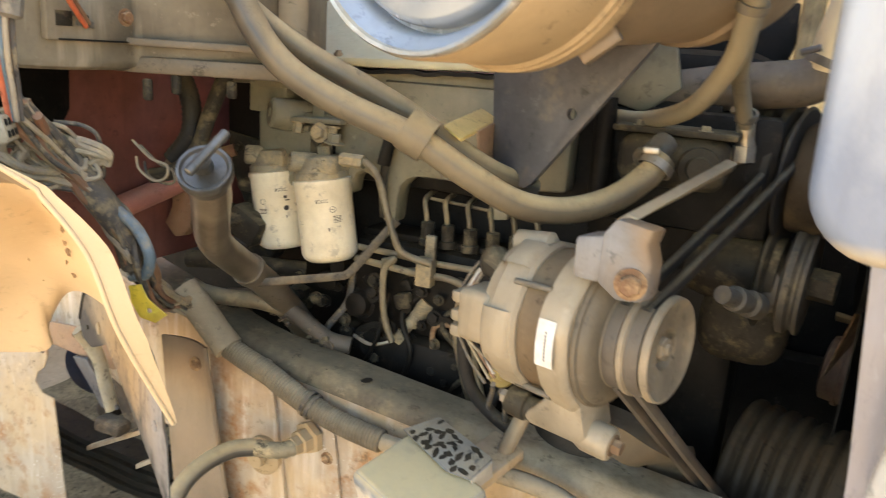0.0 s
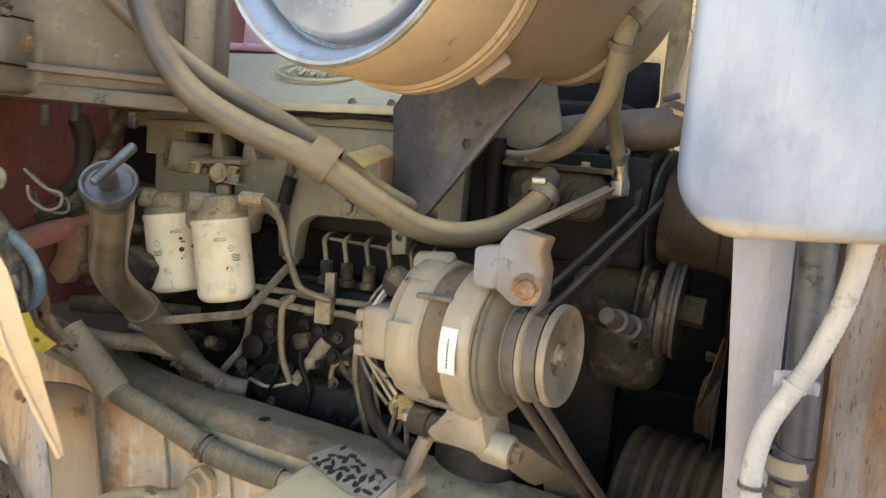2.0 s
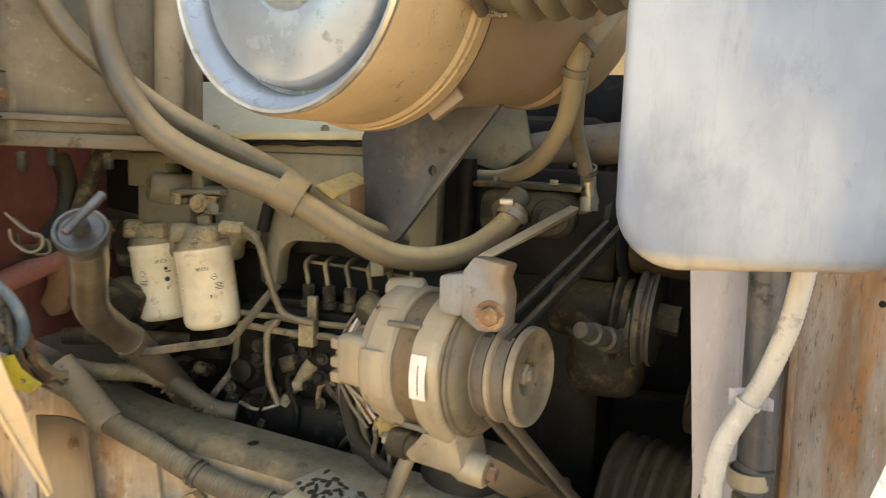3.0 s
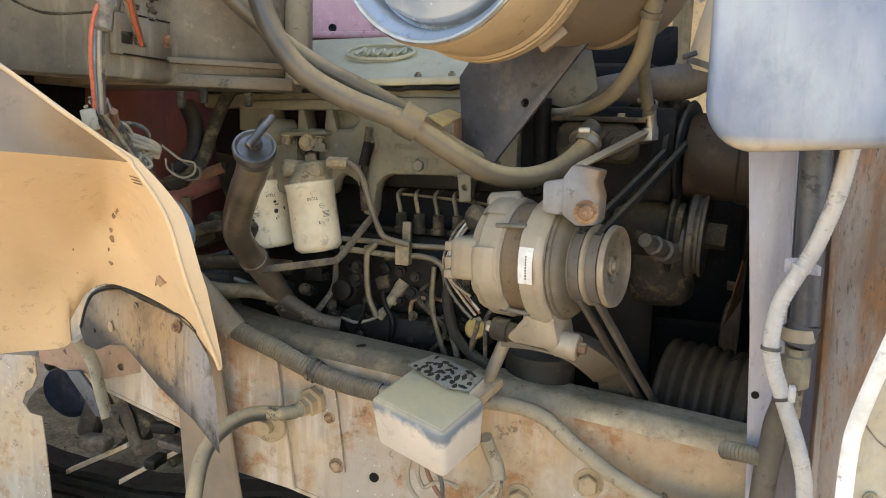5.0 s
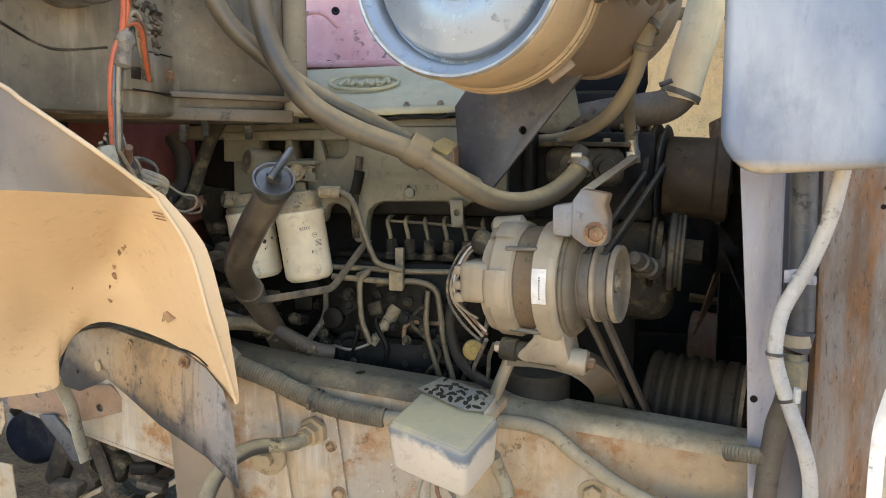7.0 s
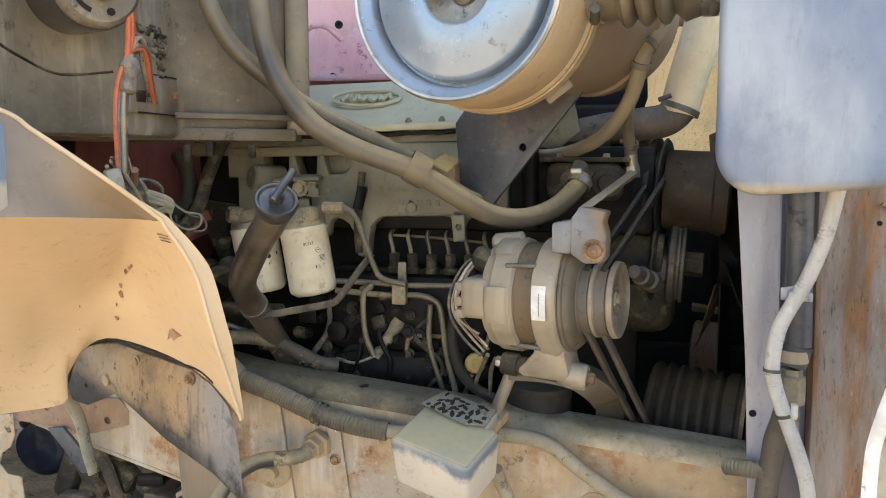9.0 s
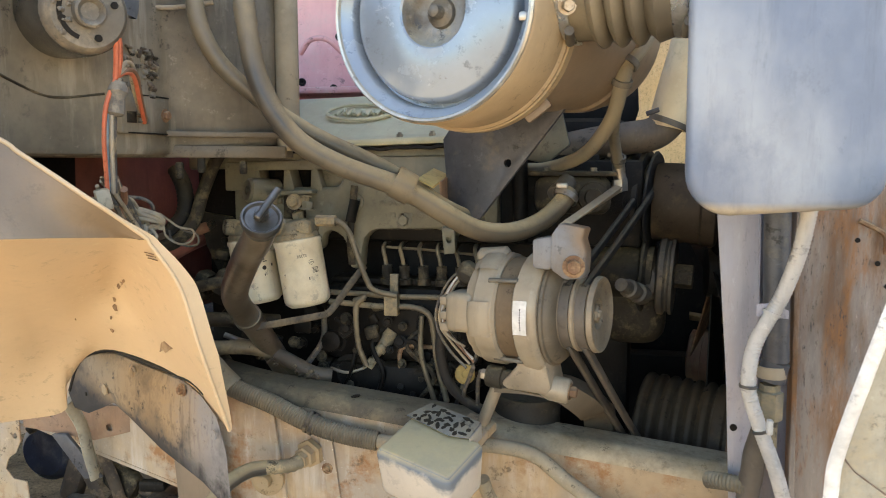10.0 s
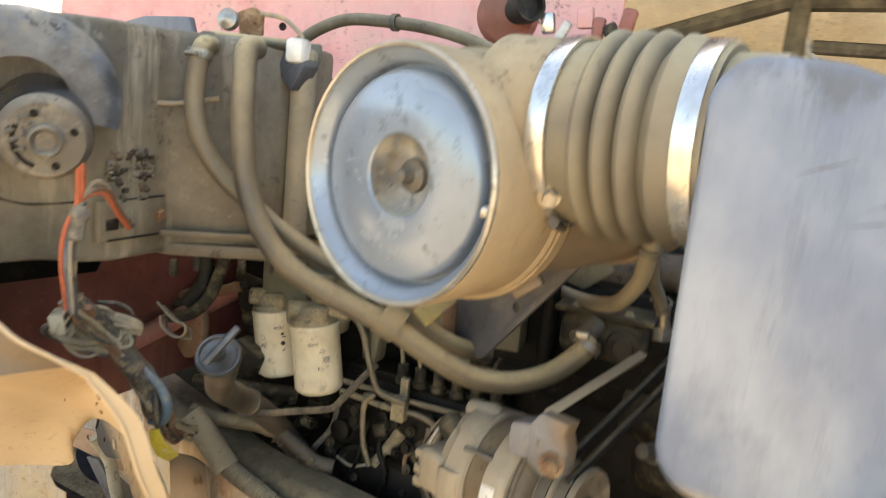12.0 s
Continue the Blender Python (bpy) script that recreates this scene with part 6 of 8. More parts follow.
for d in (0.019, 0.177):
    bm = B()
    lathe(bm, N0, HX, [(d, 0.107), (d, 0.1110), (d + 0.0015, 0.1117), (d + 0.0205, 0.1117), (d + 0.022, 0.1110), (d + 0.022, 0.107)], 64, close=False)
    cl = part("band_clamp", bm, M_BRIGHT, bel, "bright zinc band clamp")
    bm = B()
    c = N0 + HX * (d + 0.014) + V(0, -0.045, -0.105)
    rod(bm, c + V(0, -0.02, 0.004), c + V(0, 0.02, -0.006), 0.007, 10)
    part("clamp_screw", bm, M_UNION, cl)

# triangular carrier plate and its partner
tri = thing("carrier_plate", (-0.26, 0.95, 1.3), "dark grey triangular steel carrier plate with a hole", "bracket")
def tp(x, z):
    return V(x, 0.985 - 0.386 * (x + 0.378), z)
bm = B()
plate(bm, [tp(-0.380, 1.428), tp(-0.355, 1.462), tp(-0.15, 1.50), tp(-0.140, 1.488), tp(-0.302, 1.283), tp(-0.312, 1.276), tp(-0.345, 1.280), tp(-0.368, 1.300)], (0.003, 0.008, 0), 0.001, holes=[(tp(-0.2505, 1.384), 0.0075)])
part("plate_face", bm, M_DARKSTEEL, tri)
bm = B()
plate(bm, [tp(-0.345, 1.462), tp(-0.15, 1.50), tp(-0.15, 1.50) + V(0.04, 0.10, 0.0), tp(-0.345, 1.462) + V(0.04, 0.10, 0.0)], (0, 0, 0.006), 0.001)
part("cradle", bm, M_DARKSTEEL, tri)
strut = thing("carrier_strut", (-0.2, 1.15, 1.3), "dusty grey-green strut behind the carrier plate", "bracket")
bm = B()
plate(bm, [(-0.24, 1.16, 1.50), (-0.17, 1.16, 1.50), (-0.15, 1.16, 1.42), (-0.20, 1.16, 1.38), (-0.28, 1.16, 1.40)], (0, 0.02, 0), 0.004)
part("strut_plate", bm, M_ENGINE, strut)
bm = B()
rod(bm, (-0.25, 1.13, 1.40), (-0.245, 1.13, 1.22), 0.016, 14)
part("strut_pipe", bm, M_BLOCK, strut)

# ---------------------------------------------------------------- air duct
duct = thing("air_intake_duct", (0.15, 0.65, 1.33), "blue-grey moulded plastic air intake duct", "air duct")
bm = B()
# rounded box in front view, swept back
DY = 0.588
outl = []
for cx, cz, r, a0 in ((0.215, 1.375, 0.045, -90), (0.115, 1.625, 0.135, 0), (0.075, 1.71, 0.05, 90), (0.078, 1.375, 0.055, 180)):
    for k in range(9):
        an = radians(a0 + 90 * k / 8)
        outl.append((cx + r * math.cos(an), cz + r * math.sin(an)))
rings = []
for y, inset in ((DY, 0.016), (DY + 0.003, 0.007), (DY + 0.010, 0.0015), (DY + 0.018, 0.0), (DY + 0.028, 0.005), (DY + 0.05, 0.03), (DY + 0.19, 0.055), (DY + 0.20, 0.06)):
    mx = sum(p[0] for p in outl) / len(outl)
    mz = sum(p[1] for p in outl) / len(outl)
    ring = []
    for x, z in outl:
        d = V(x - mx, 0, z - mz)
        d = d - d.normalized() * inset
        lean = -0.02 * (z - 1.33)
        ring.append(bm.verts.new((mx + d.x + lean, y + 0.012 * (z - 1.33), mz + d.z)))
    rings.append(ring)
for a, b in zip(rings, rings[1:]):
    for k in range(len(a)):
        bm.faces.new((a[k], a[(k + 1) % len(a)], b[(k + 1) % len(b)], b[k]))
bm.faces.new(rings[0])
bm.faces.new(rings[-1])
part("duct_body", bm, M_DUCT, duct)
bm = B()
for x0, z0, x1, z1 in ((0.10, 1.655, 0.15, 1.675), (0.16, 1.63, 0.21, 1.655), (0.145, 1.615, 0.20, 1.628)):
    yy = lambda z: DY + 0.012 * (z - 1.33) - 0.0002
    plate(bm, [(x0, yy(z0), z0), (x1, yy(z1), z1), (x1 + 0.002, yy(z1), z1 + 0.001), ((x0 + x1) / 2, yy(z0), (z0 + z1) / 2 + 0.0015)], (0, 0.0006, 0))
    part("scratch", bm, M_DARKSTEEL, duct, "dark scuff")
    bm = B()
lathe(bm, N0 + HX * 0.165, HX, [(0.0, 0.098), (0.09, 0.098)], 40)
part("neck", bm, M_BELLOW, duct)

# ---------------------------------------------------------------- radiator support, post and pipe
post = thing("radiator_post", (0.14, 0.82, 0.75), "lilac-grey painted steel radiator support post", "post")
bm = B()
plate(bm, [(0.085, 0.846, 1.45), (0.1565, 0.846, 1.45), (0.178, 0.846, 0.78), (0.150, 0.846, 0.70), (0.142, 0.846, 0.76), (0.124, 0.846, 1.04)], (0, 0.004, 0), 0.001)
part("front_face", bm, M_POST, post)
bm = B()
plate(bm, [(0.1565, 0.848, 1.45), (0.1615, 0.90, 1.45), (0.182, 0.90, 0.72), (0.178, 0.848, 0.76)], (0.004, 0, 0), 0.001)
part("side_return", bm, M_POST, post)
bm = B()
plate(bm, [(0.1615, 0.90, 1.45), (0.222, 0.90, 1.45), (0.240, 0.90, 0.72), (0.182, 0.90, 0.72)], (0, 0.004, 0), 0.001)
part("back_web", bm, M_POST, post)
bm = B()
lathe(bm, (0.139, 0.845, 0.955), (0, -1, 0), [(0, 0.006), (0.001, 0.006), (0.001, 0)], 12)
part("drilled_hole", bm, M_BLOCK, post)
side = thing("radiator_side_panel", (0.5, 0.83, 0.9), "rusty stained steel radiator side panel", "panel")
bm = B()
sheet(bm, lambda u, v: (0.213 + 0.022 * (1 - v) + 0.55 * u, 0.835 + 0.006 * math.cos(3 * math.pi * u), 0.62 + 0.80 * v), 24, 8, (0, 0.006, 0))
part("panel_face", bm, M_RUST, side)
bm = B()
plate(bm, [(0.205, 0.812, 1.42), (0.213, 0.812, 1.42), (0.236, 0.812, 0.62), (0.228, 0.812, 0.62)], (0, 0.03, 0), 0.001)
part("flange", bm, M_RUST, side)
for x, z in ((0.30, 1.27), (0.33, 1.235), (0.345, 1.20), (0.345, 1.24)):
    bm = B()
    lathe(bm, (x, 0.828, z), (0, -1, 0), [(0, 0.004), (0.001, 0.004), (0.001, 0)], 12)
    part("drilled_hole", bm, M_BLOCK, side)
bm = B()
tube(bm, [(0.30, 0.826, 1.30), (0.335, 0.826, 1.28), (0.34, 0.826, 1.25)], 0.004, 6)
part("rust_scab", bm, M_RUSTY, side)

vpipe = thing("coolant_pipe", (0.17, 0.78, 0.9), "dusty vertical coolant pipe with clamps", "pipe")
bm = B()
rod(bm, (0.175, 0.795, 1.36), (0.185, 0.785, 1.085), 0.019, 20)
rod(bm, (0.185, 0.785, 1.085), (0.178, 0.785, 1.055), 0.021, 20)
part("rubber_sleeve", bm, M_DARKSTEEL, vpipe)
bm = B()
lathe(bm, (0.178, 0.783, 1.08), (0.0, 0, -1), [(0, 0.020), (0, 0.0225), (0.018, 0.0225), (0.018, 0.020)], 24, close=False)
part("clamp", bm, M_CAST, vpipe)
bm = B()
lathe(bm, (0.178, 0.783, 1.05), (0, 0, -1), [(0, 0.015), (0.01, 0.015), (0.012, 0.020), (0.055, 0.020), (0.057, 0.014), (0.10, 0.014)], 6)
part("hexagon_union", bm, M_FHEAD, vpipe, "brass hexagon union")
bm = B()
tube(bm, [(0.177, 0.785, 1.0), (0.171, 0.79, 0.965), (0.165, 0.80, 0.93), (0.163, 0.805, 0.895), (0.160, 0.81, 0.86), (0.158, 0.815, 0.80)], 0.0175, 18)
part("lower_hose", bm, M_CRADLE, vpipe)
bm = B()
tube(bm, [(0.158, 0.805, 0.872), (0.138, 0.815, 0.872), (0.118, 0.83, 0.868), (0.104, 0.845, 0.862)], 0.0125, 16, rib=0.0020, pitch=0.006)
part("corrugated_end", bm, M_COND, vpipe)

cond = thing("white_conduit", (0.16, 0.72, 0.9), "pale grey-white corrugated conduit tied to the post", "conduit")
bm = B()
tube(bm, [(0.20, 0.69, 1.36), (0.195, 0.70, 1.304), (0.189, 0.71, 1.256), (0.174, 0.72, 1.199), (0.159, 0.725, 1.164), (0.142, 0.73, 1.121), (0.136, 0.73, 1.071), (0.143, 0.735, 1.035), (0.159, 0.735, 0.990), (0.185, 0.73, 0.92), (0.198, 0.73, 0.86), (0.20, 0.73, 0.76)], 0.0102, 14, rib=0.0010, pitch=0.0058)
part("corrugated_tube", bm, M_WHITE, cond)
for c, d in (((0.162, 0.724, 1.172), (0.4, 0, 1)), ((0.137, 0.731, 1.06), (0, 0, 1)), ((0.158, 0.735, 0.992), (-0.3, 0, 1)), ((0.2, 0.73, 0.83), (0, 0, 1))):
    bm = B()
    lathe(bm, c, d, [(-0.0022, 0.011), (-0.0022, 0.0132), (0.0022, 0.0132), (0.0022, 0.011)], 16, close=False)
    part("cable_tie", bm, M_WHITE if c[2] > 1.1 else M_DARKWIRE, cond)
bm = B()
plate(bm, [(0.145, 0.745, 1.180), (0.166, 0.74, 1.184), (0.190, 0.745, 1.172), (0.190, 0.745, 1.160), (0.146, 0.745, 1.162)], (0, 0.003, 0), 0.0008)
part("tie_tab", bm, M_POST, cond)
bm = B()
block(bm, (0.166, 0.715, 1.005), (0.008, 0.012, 0.022), 0.002)
part("white_clip", bm, M_EDGE, cond, "bright white clip")

# near panel edge at the front
nearp = thing("front_wing_edge", (0.22, 0.45, 0.8), "bright white edge of the front wing with a grey liner", "body panel")
bm = B()
EDGE = [(0.262, 0.455, 1.36), (0.233, 0.455, 1.269), (0.204, 0.455, 1.165), (0.181, 0.455, 1.075), (0.176, 0.455, 1.03), (0.176, 0.455, 0.93), (0.172, 0.455, 0.82)]
tube(bm, EDGE, 0.008, 10, flat=0.45)
part("rolled_edge", bm, M_EDGE, nearp)
bm = B()
plate(bm, EDGE[:4] + [(0.20, 0.462, 1.05), (0.27, 0.468, 1.0), (0.42, 0.48, 0.98), (0.46, 0.48, 1.36)], (0, 0.003, 0))
part("liner", bm, M_GREYIN, nearp, "grey-tan liner sheet")
bm = B()
plate(bm, [(0.181, 0.458, 1.07), (0.20, 0.458, 1.048), (0.27, 0.464, 0.998), (0.42, 0.476, 0.978), (0.42, 0.476, 0.80), (0.172, 0.458, 0.80), (0.176, 0.458, 1.0)], (0, 0.003, 0))
part("splash_sheet", bm, M_GREYIN, nearp)
bolt(nearp, (0.20, 0.457, 0.99), (0, -1, 0), 0.005, M_FHEAD, 0.004)
bm = B()
rod(bm, (0.36, 0.482, 1.05), (0.40, 0.836, 1.02), 0.012, 10)
part("strut", bm, M_DARKSTEEL, nearp)

# ---------------------------------------------------------------- heater housing
heat = thing("heater_housing", (-1.0, 0.8, 1.4), "dusty grey-green heater and blower housing on the bulkhead", "heater")
bm = B()
plate(bm, [(-0.915, 0.20, 1.412), (-0.905, 0.52, 1.412), (-0.885, 0.585, 1.412), (-0.835, 0.625, 1.412), (-0.816, 0.66, 1.412), (-0.816, 0.762, 1.412), (-0.672, 0.886, 1.412), (-0.70, 1.06, 1.412), (-1.12, 1.06, 1.412), (-1.12, 0.20, 1.412)], (0, 0, 0.345), 0.014)
for v in bm.verts:
    if v.co.z < 1.44 and v.co.y < 0.80:
        v.co.z -= 0.018
part("case", bm, M_HVAC, heat)
bm = B()
plate(bm, [(-0.830, 0.762, 1.392), (-0.806, 0.766, 1.392), (-0.650, 0.874, 1.392), (-0.66, 0.93, 1.392), (-1.10, 0.93, 1.392), (-1.10, 0.762, 1.392)], (0, 0, 0.022), 0.003)
block(bm, (-0.735, 0.812, 1.433), (0.20, 0.014, 0.010), 0.002, Matrix.Rotation(math.atan2(0.119, 0.15), 3, "Z"))
part("base_flange", bm, M_SHROUD, heat, "dark dusty base flange")
# Tan rod added to show the light on the case's rounded corner.
bm = B()
rod(bm, (-0.655, 0.900, 1.405), (-0.655, 0.900, 1.750), 0.021, 20, bevel=0.006)
part("lit_corner_rod", bm, M_CLOTH, heat, "tan rod standing for the lit corner of the case")
# blower scroll, a rounded bulge round the motor
MA = V(0.80, -0.58, -0.12).normalized()
MC = V(-0.832, 0.555, 1.598)
bm = B()
lathe(bm, MC, MA, [(-0.14, 0.100), (-0.072, 0.098), (-0.066, 0.090), (-0.066, 0)], 48)
part("scroll", bm, M_HVAC, heat)
bm = B()
lathe(bm, MC, MA, [(-0.085, 0.066), (-0.030, 0.065), (0.050, 0.060), (0.060, 0.057), (0.062, 0.05), (0.062, 0)], 52)
part("motor_body", bm, M_MOTOR, heat, "round worn metal motor body")
bm = B()
lathe(bm, MC + V(-0.015, -0.020, 0.035) + MA * 0.022, MA, [(-0.052, 0.07), (-0.050, 0.112), (-0.044, 0.122), (-0.024, 0.124), (-0.016, 0.116), (-0.012, 0.100), (-0.010, 0.06)], 44, arc=(-105, 95))
part("motor_flange", bm, M_BLOWER, heat, "blue-grey rounded blower flange")
bm = B()
lathe(bm, MC, MA, [(0.058, 0.0575), (0.066, 0.056), (0.074, 0.052), (0.078, 0.048), (0.079, 0.022), (0.092, 0.021), (0.094, 0.018), (0.090, 0.014), (0.086, 0.012), (0.085, 0)], 44)
motor = part("blower_motor", bm, M_ENDCAP, heat, "round dusty blower motor end")
ma, mu, mw = frame_of(MA)
for deg in (20, 110, 200, 290):
    bm = B()
    c = MC + MA * 0.0775 + (mu * math.cos(radians(deg)) + mw * math.sin(radians(deg))) * 0.036
    lathe(bm, c, MA, [(0, 0.005), (0.004, 0.005), (0.004, 0)], 12)
    part("motor_vent", bm, M_BLOCK, motor)
bm = B()
lathe(bm, MC + MA * 0.078, MA, [(0, 0.040), (0.002, 0.040), (0.002, 0.034), (0, 0.034)], 14, arc=(60, 160), close=False)
part("motor_slot", bm, M_BLOCK, motor)
# connector board with loose wires
for k in range(16):
    a, r = 2.2 + 0.11 * k + random.uniform(-0.3, 0.3), random.uniform(0.024, 0.046)
    part("torn_felt", lumpy(MC + MA * 0.080 + (mu * math.sin(a) - mw * math.cos(a)) * r, (random.uniform(0.003, 0.006), random.uniform(0.004, 0.009), random.uniform(0.003, 0.007)), k, random.uniform(-60, 60)), random.choice((M_ENDCAP, M_CLOTHGREY)), motor, "torn grey felt")
bm = B()
block(bm, (-0.8165, 0.694, 1.461), (0.012, 0.130, 0.062), 0.003)
board = part("connector_board", bm, M_HVAC, heat)
random.seed(17)
for k in range(64):
    y, z = random.uniform(0.648, 0.735), random.uniform(1.488, 1.566)
    part("crumbled_foam", lumpy((-0.8145, y, z), (random.uniform(0.003, 0.005), random.uniform(0.005, 0.013), random.uniform(0.006, 0.014)), k, random.uniform(-60, 60)), random.choice((M_MUD, M_MUD, M_HVAC, M_DARKCAST, M_CLOTHGREY)), heat, "crumbled dark foam")
for y, z in ((0.668, 1.463), (0.672, 1.452), (0.680, 1.458), (0.688, 1.450)):
    bm = B()
    block(bm, (-0.808, y, z), (0.008, 0.007, 0.008), 0.0015)
    part("terminal", bm, random.choice((M_UNION, M_BLOCK)), board)
bm = B()
block(bm, (-0.8095, 0.652, 1.456), (0.003, 0.022, 0.018), 0.0008)
part("dark_slot", bm, M_DARKCAST, board)
bm = B()
block(bm, (-0.809, 0.70, 1.4315), (0.005, 0.112, 0.0022), 0.0006)
part("lower_lip", bm, M_BLOCK, board)
for y0, y1, z in ((0.672, 0.70, 1.4925), (0.722, 0.757, 1.4925), (0.705, 0.718, 1.490)):
    bm = B()
    block(bm, (-0.8105, (y0 + y1) / 2, z), (0.003, y1 - y0, 0.002), 0.0006)
    part("upper_slit", bm, M_BLOCK, board)
for y in (0.719, 0.726, 0.733):
    bm = B()
    block(bm, (-0.8155, y, 1.5365), (0.002, 0.004, 0.010), 0.0005)
    part("moulded_mark", bm, M_GREYIN, heat)
bolt(board, (-0.811, 0.746, 1.463), (1, 0, 0), 0.008, M_RUSTY)
bm = B()
tube(bm, [(-0.908, 0.44, 1.535), (-0.9055, 0.486, 1.511), (-0.903, 0.525, 1.497), (-0.896, 0.550, 1.487), (-0.889, 0.572, 1.482), (-0.872, 0.596, 1.483), (-0.836, 0.625, 1.490)], 0.0022, 8)
part("case_seam", bm, M_DARKCAST, heat)
for y, z, h in ((0.80, 1.41, 0.03), (0.85, 1.405, 0.025), (0.775, 1.40, 0.03)):
    bm = B()
    block(bm, (-0.80 + (y - 0.78) * 1.1, y, z - 0.03), (0.014, 0.010, h), 0.004)
    part("tab", bm, M_DARKCAST, heat)
bm = B()
plate(bm, [(-0.70, 0.88, 1.757), (-0.655, 0.88, 1.752), (-0.635, 0.87, 1.722), (-0.655, 0.865, 1.68), (-0.68, 0.87, 1.70)], (0.01, 0.03, 0), 0.003)
part("corner_bracket", bm, M_DARKSTEEL, heat)
bm = B()
block(bm, (-0.745, 0.90, 1.745), (0.20, 0.05, 0.035), 0.006, Matrix.Rotation(math.atan2(0.119, 0.15), 3, "Z"))
part("pipe_plate", bm, M_HVAC, heat)

valve = thing("heater_valve", (-0.74, 0.88, 1.78), "rusty and zinc heater tap linkage above the hoses", "valve")
bm = B()
rod(bm, (-0.80, 0.84, 1.755), (-0.66, 0.885, 1.752), 0.010, 12)
part("cross_pipe", bm, M_HOSE, valve)
bm = B()
plate(bm, [(-0.77, 0.87, 1.765), (-0.735, 0.88, 1.765), (-0.735, 0.88, 1.80), (-0.75, 0.875, 1.81), (-0.775, 0.87, 1.80)], (0.004, 0.006, 0), 0.001)
part("rusty_plate", bm, M_RUSTY, valve)
bm = B()
lathe(bm, (-0.79, 0.87, 1.785), (0.2, -1, 0.2), [(0, 0.018), (0.012, 0.018), (0.016, 0.008), (0.02, 0)], 16)
part("zinc_cup", bm, M_STEEL, valve)
bm = B()
block(bm, (-0.655, 0.88, 1.745), (0.035, 0.03, 0.04), 0.008)
part("white_fitting", bm, M_EDGE, valve)
bm = B()
tube(bm, [(-0.735, 0.88, 1.80), (-0.69, 0.88, 1.795), (-0.66, 0.885, 1.775), (-0.65, 0.885, 1.76)], 0.004, 8)
part("control_wire", bm, M_WIRE, valve)

# heater hoses
hh = thing("heater_hose", (-0.4, 0.85, 1.3), "long thick dusty heater hose sagging to the thermostat", "hose", "heater hoses")
bm = B()
tube(bm, [(-0.700, 0.832, 1.742), (-0.694, 0.800, 1.735), (-0.678, 0.778, 1.68), (-0.668, 0.768, 1.62), (-0.652, 0.765, 1.535), (-0.622, 0.768, 1.468), (-0.58, 0.782, 1.416), (-0.515, 0.805, 1.378), (-0.42, 0.832, 1.342), (-0.36, 0.86, 1.303), (-0.30, 0.90, 1.266), (-0.245, 0.94, 1.258), (-0.195, 0.98, 1.274), (-0.16, 1.01, 1.305), (-0.143, 1.03, 1.330)], 0.0182, 20)
part("hose", bm, M_HOSE, hh)
bm = B()
lathe(bm, (-0.150, 1.022, 1.320), (0.3, 0.4, 0.7), [(-0.006, 0.021), (-0.006, 0.024), (0.006, 0.024), (0.006, 0.021)], 20, close=False)
part("clamp", bm, M_STEEL, hh)
bm = B()
block(bm, (-0.156, 1.008, 1.342), (0.022, 0.010, 0.011), 0.003)
part("clamp_screw", bm, M_STEEL, hh)
hb = thing("heater_hose", (-0.6, 0.85, 1.45), "second dusty heater hose running behind the first", "hose", "heater hoses")
bm = B()
tube(bm, [(-0.765, 0.800, 1.738), (-0.752, 0.765, 1.730), (-0.754, 0.755, 1.66), (-0.742, 0.755, 1.60), (-0.715, 0.772, 1.545), (-0.668, 0.798, 1.497), (-0.615, 0.82, 1.455), (-0.56, 0.842, 1.422), (-0.506, 0.862, 1.396), (-0.452, 0.884, 1.366), (-0.413, 0.905, 1.338), (-0.36, 0.94, 1.30), (-0.31, 1.0, 1.27)], 0.0150, 18)
part("hose", bm, M_HOSE, hb)
bm = B()
lathe(bm, (-0.753, 0.762, 1.722), (0, 0.2, 1), [(-0.006, 0.017), (-0.006, 0.0195), (0.006, 0.0195), (0.006, 0.017)], 20, close=False)
part("clamp", bm, M_STEEL, hb)
bm = B()
rod(bm, (-0.765, 0.745, 1.722), (-0.740, 0.742, 1.722), 0.004, 8)
part("clamp_screw", bm, M_STEEL, hb)
wrap = thing("hose_strap", (-0.42, 0.83, 1.33), "wide dusty rubber strap round the heater hoses", "strap")
bm = B()
lathe(bm, (-0.418, 0.838, 1.345), (0.62, 0.2, -0.36), [(-0.018, 0.0235), (-0.019, 0.0275), (-0.010, 0.0285), (0.012, 0.0280), (0.017, 0.0275), (0.017, 0.0235)], 28, close=False)
part("band", bm, M_HOSE, wrap)
yel = thing("yellow_bracket", (-0.39, 0.95, 1.36), "folded steel bracket in worn yellow paint above the hose", "bracket")
bm = B()
plate(bm, [(-0.405, 0.885, 1.357), (-0.404, 1.012, 1.374), (-0.374, 1.002, 1.362), (-0.374, 0.872, 1.343)], (0.0012, 0, -0.004), 0.001)
part("top_plate", bm, M_YELLOW, yel)
bm = B()
plate(bm, [(-0.3745, 0.925, 1.350), (-0.3745, 1.000, 1.360), (-0.374, 0.990, 1.285), (-0.374, 0.945, 1.285)], (0.004, 0, 0), 0.001)
part("folded_leg", bm, M_PINKBROWN, yel, "pink-brown primer leg")

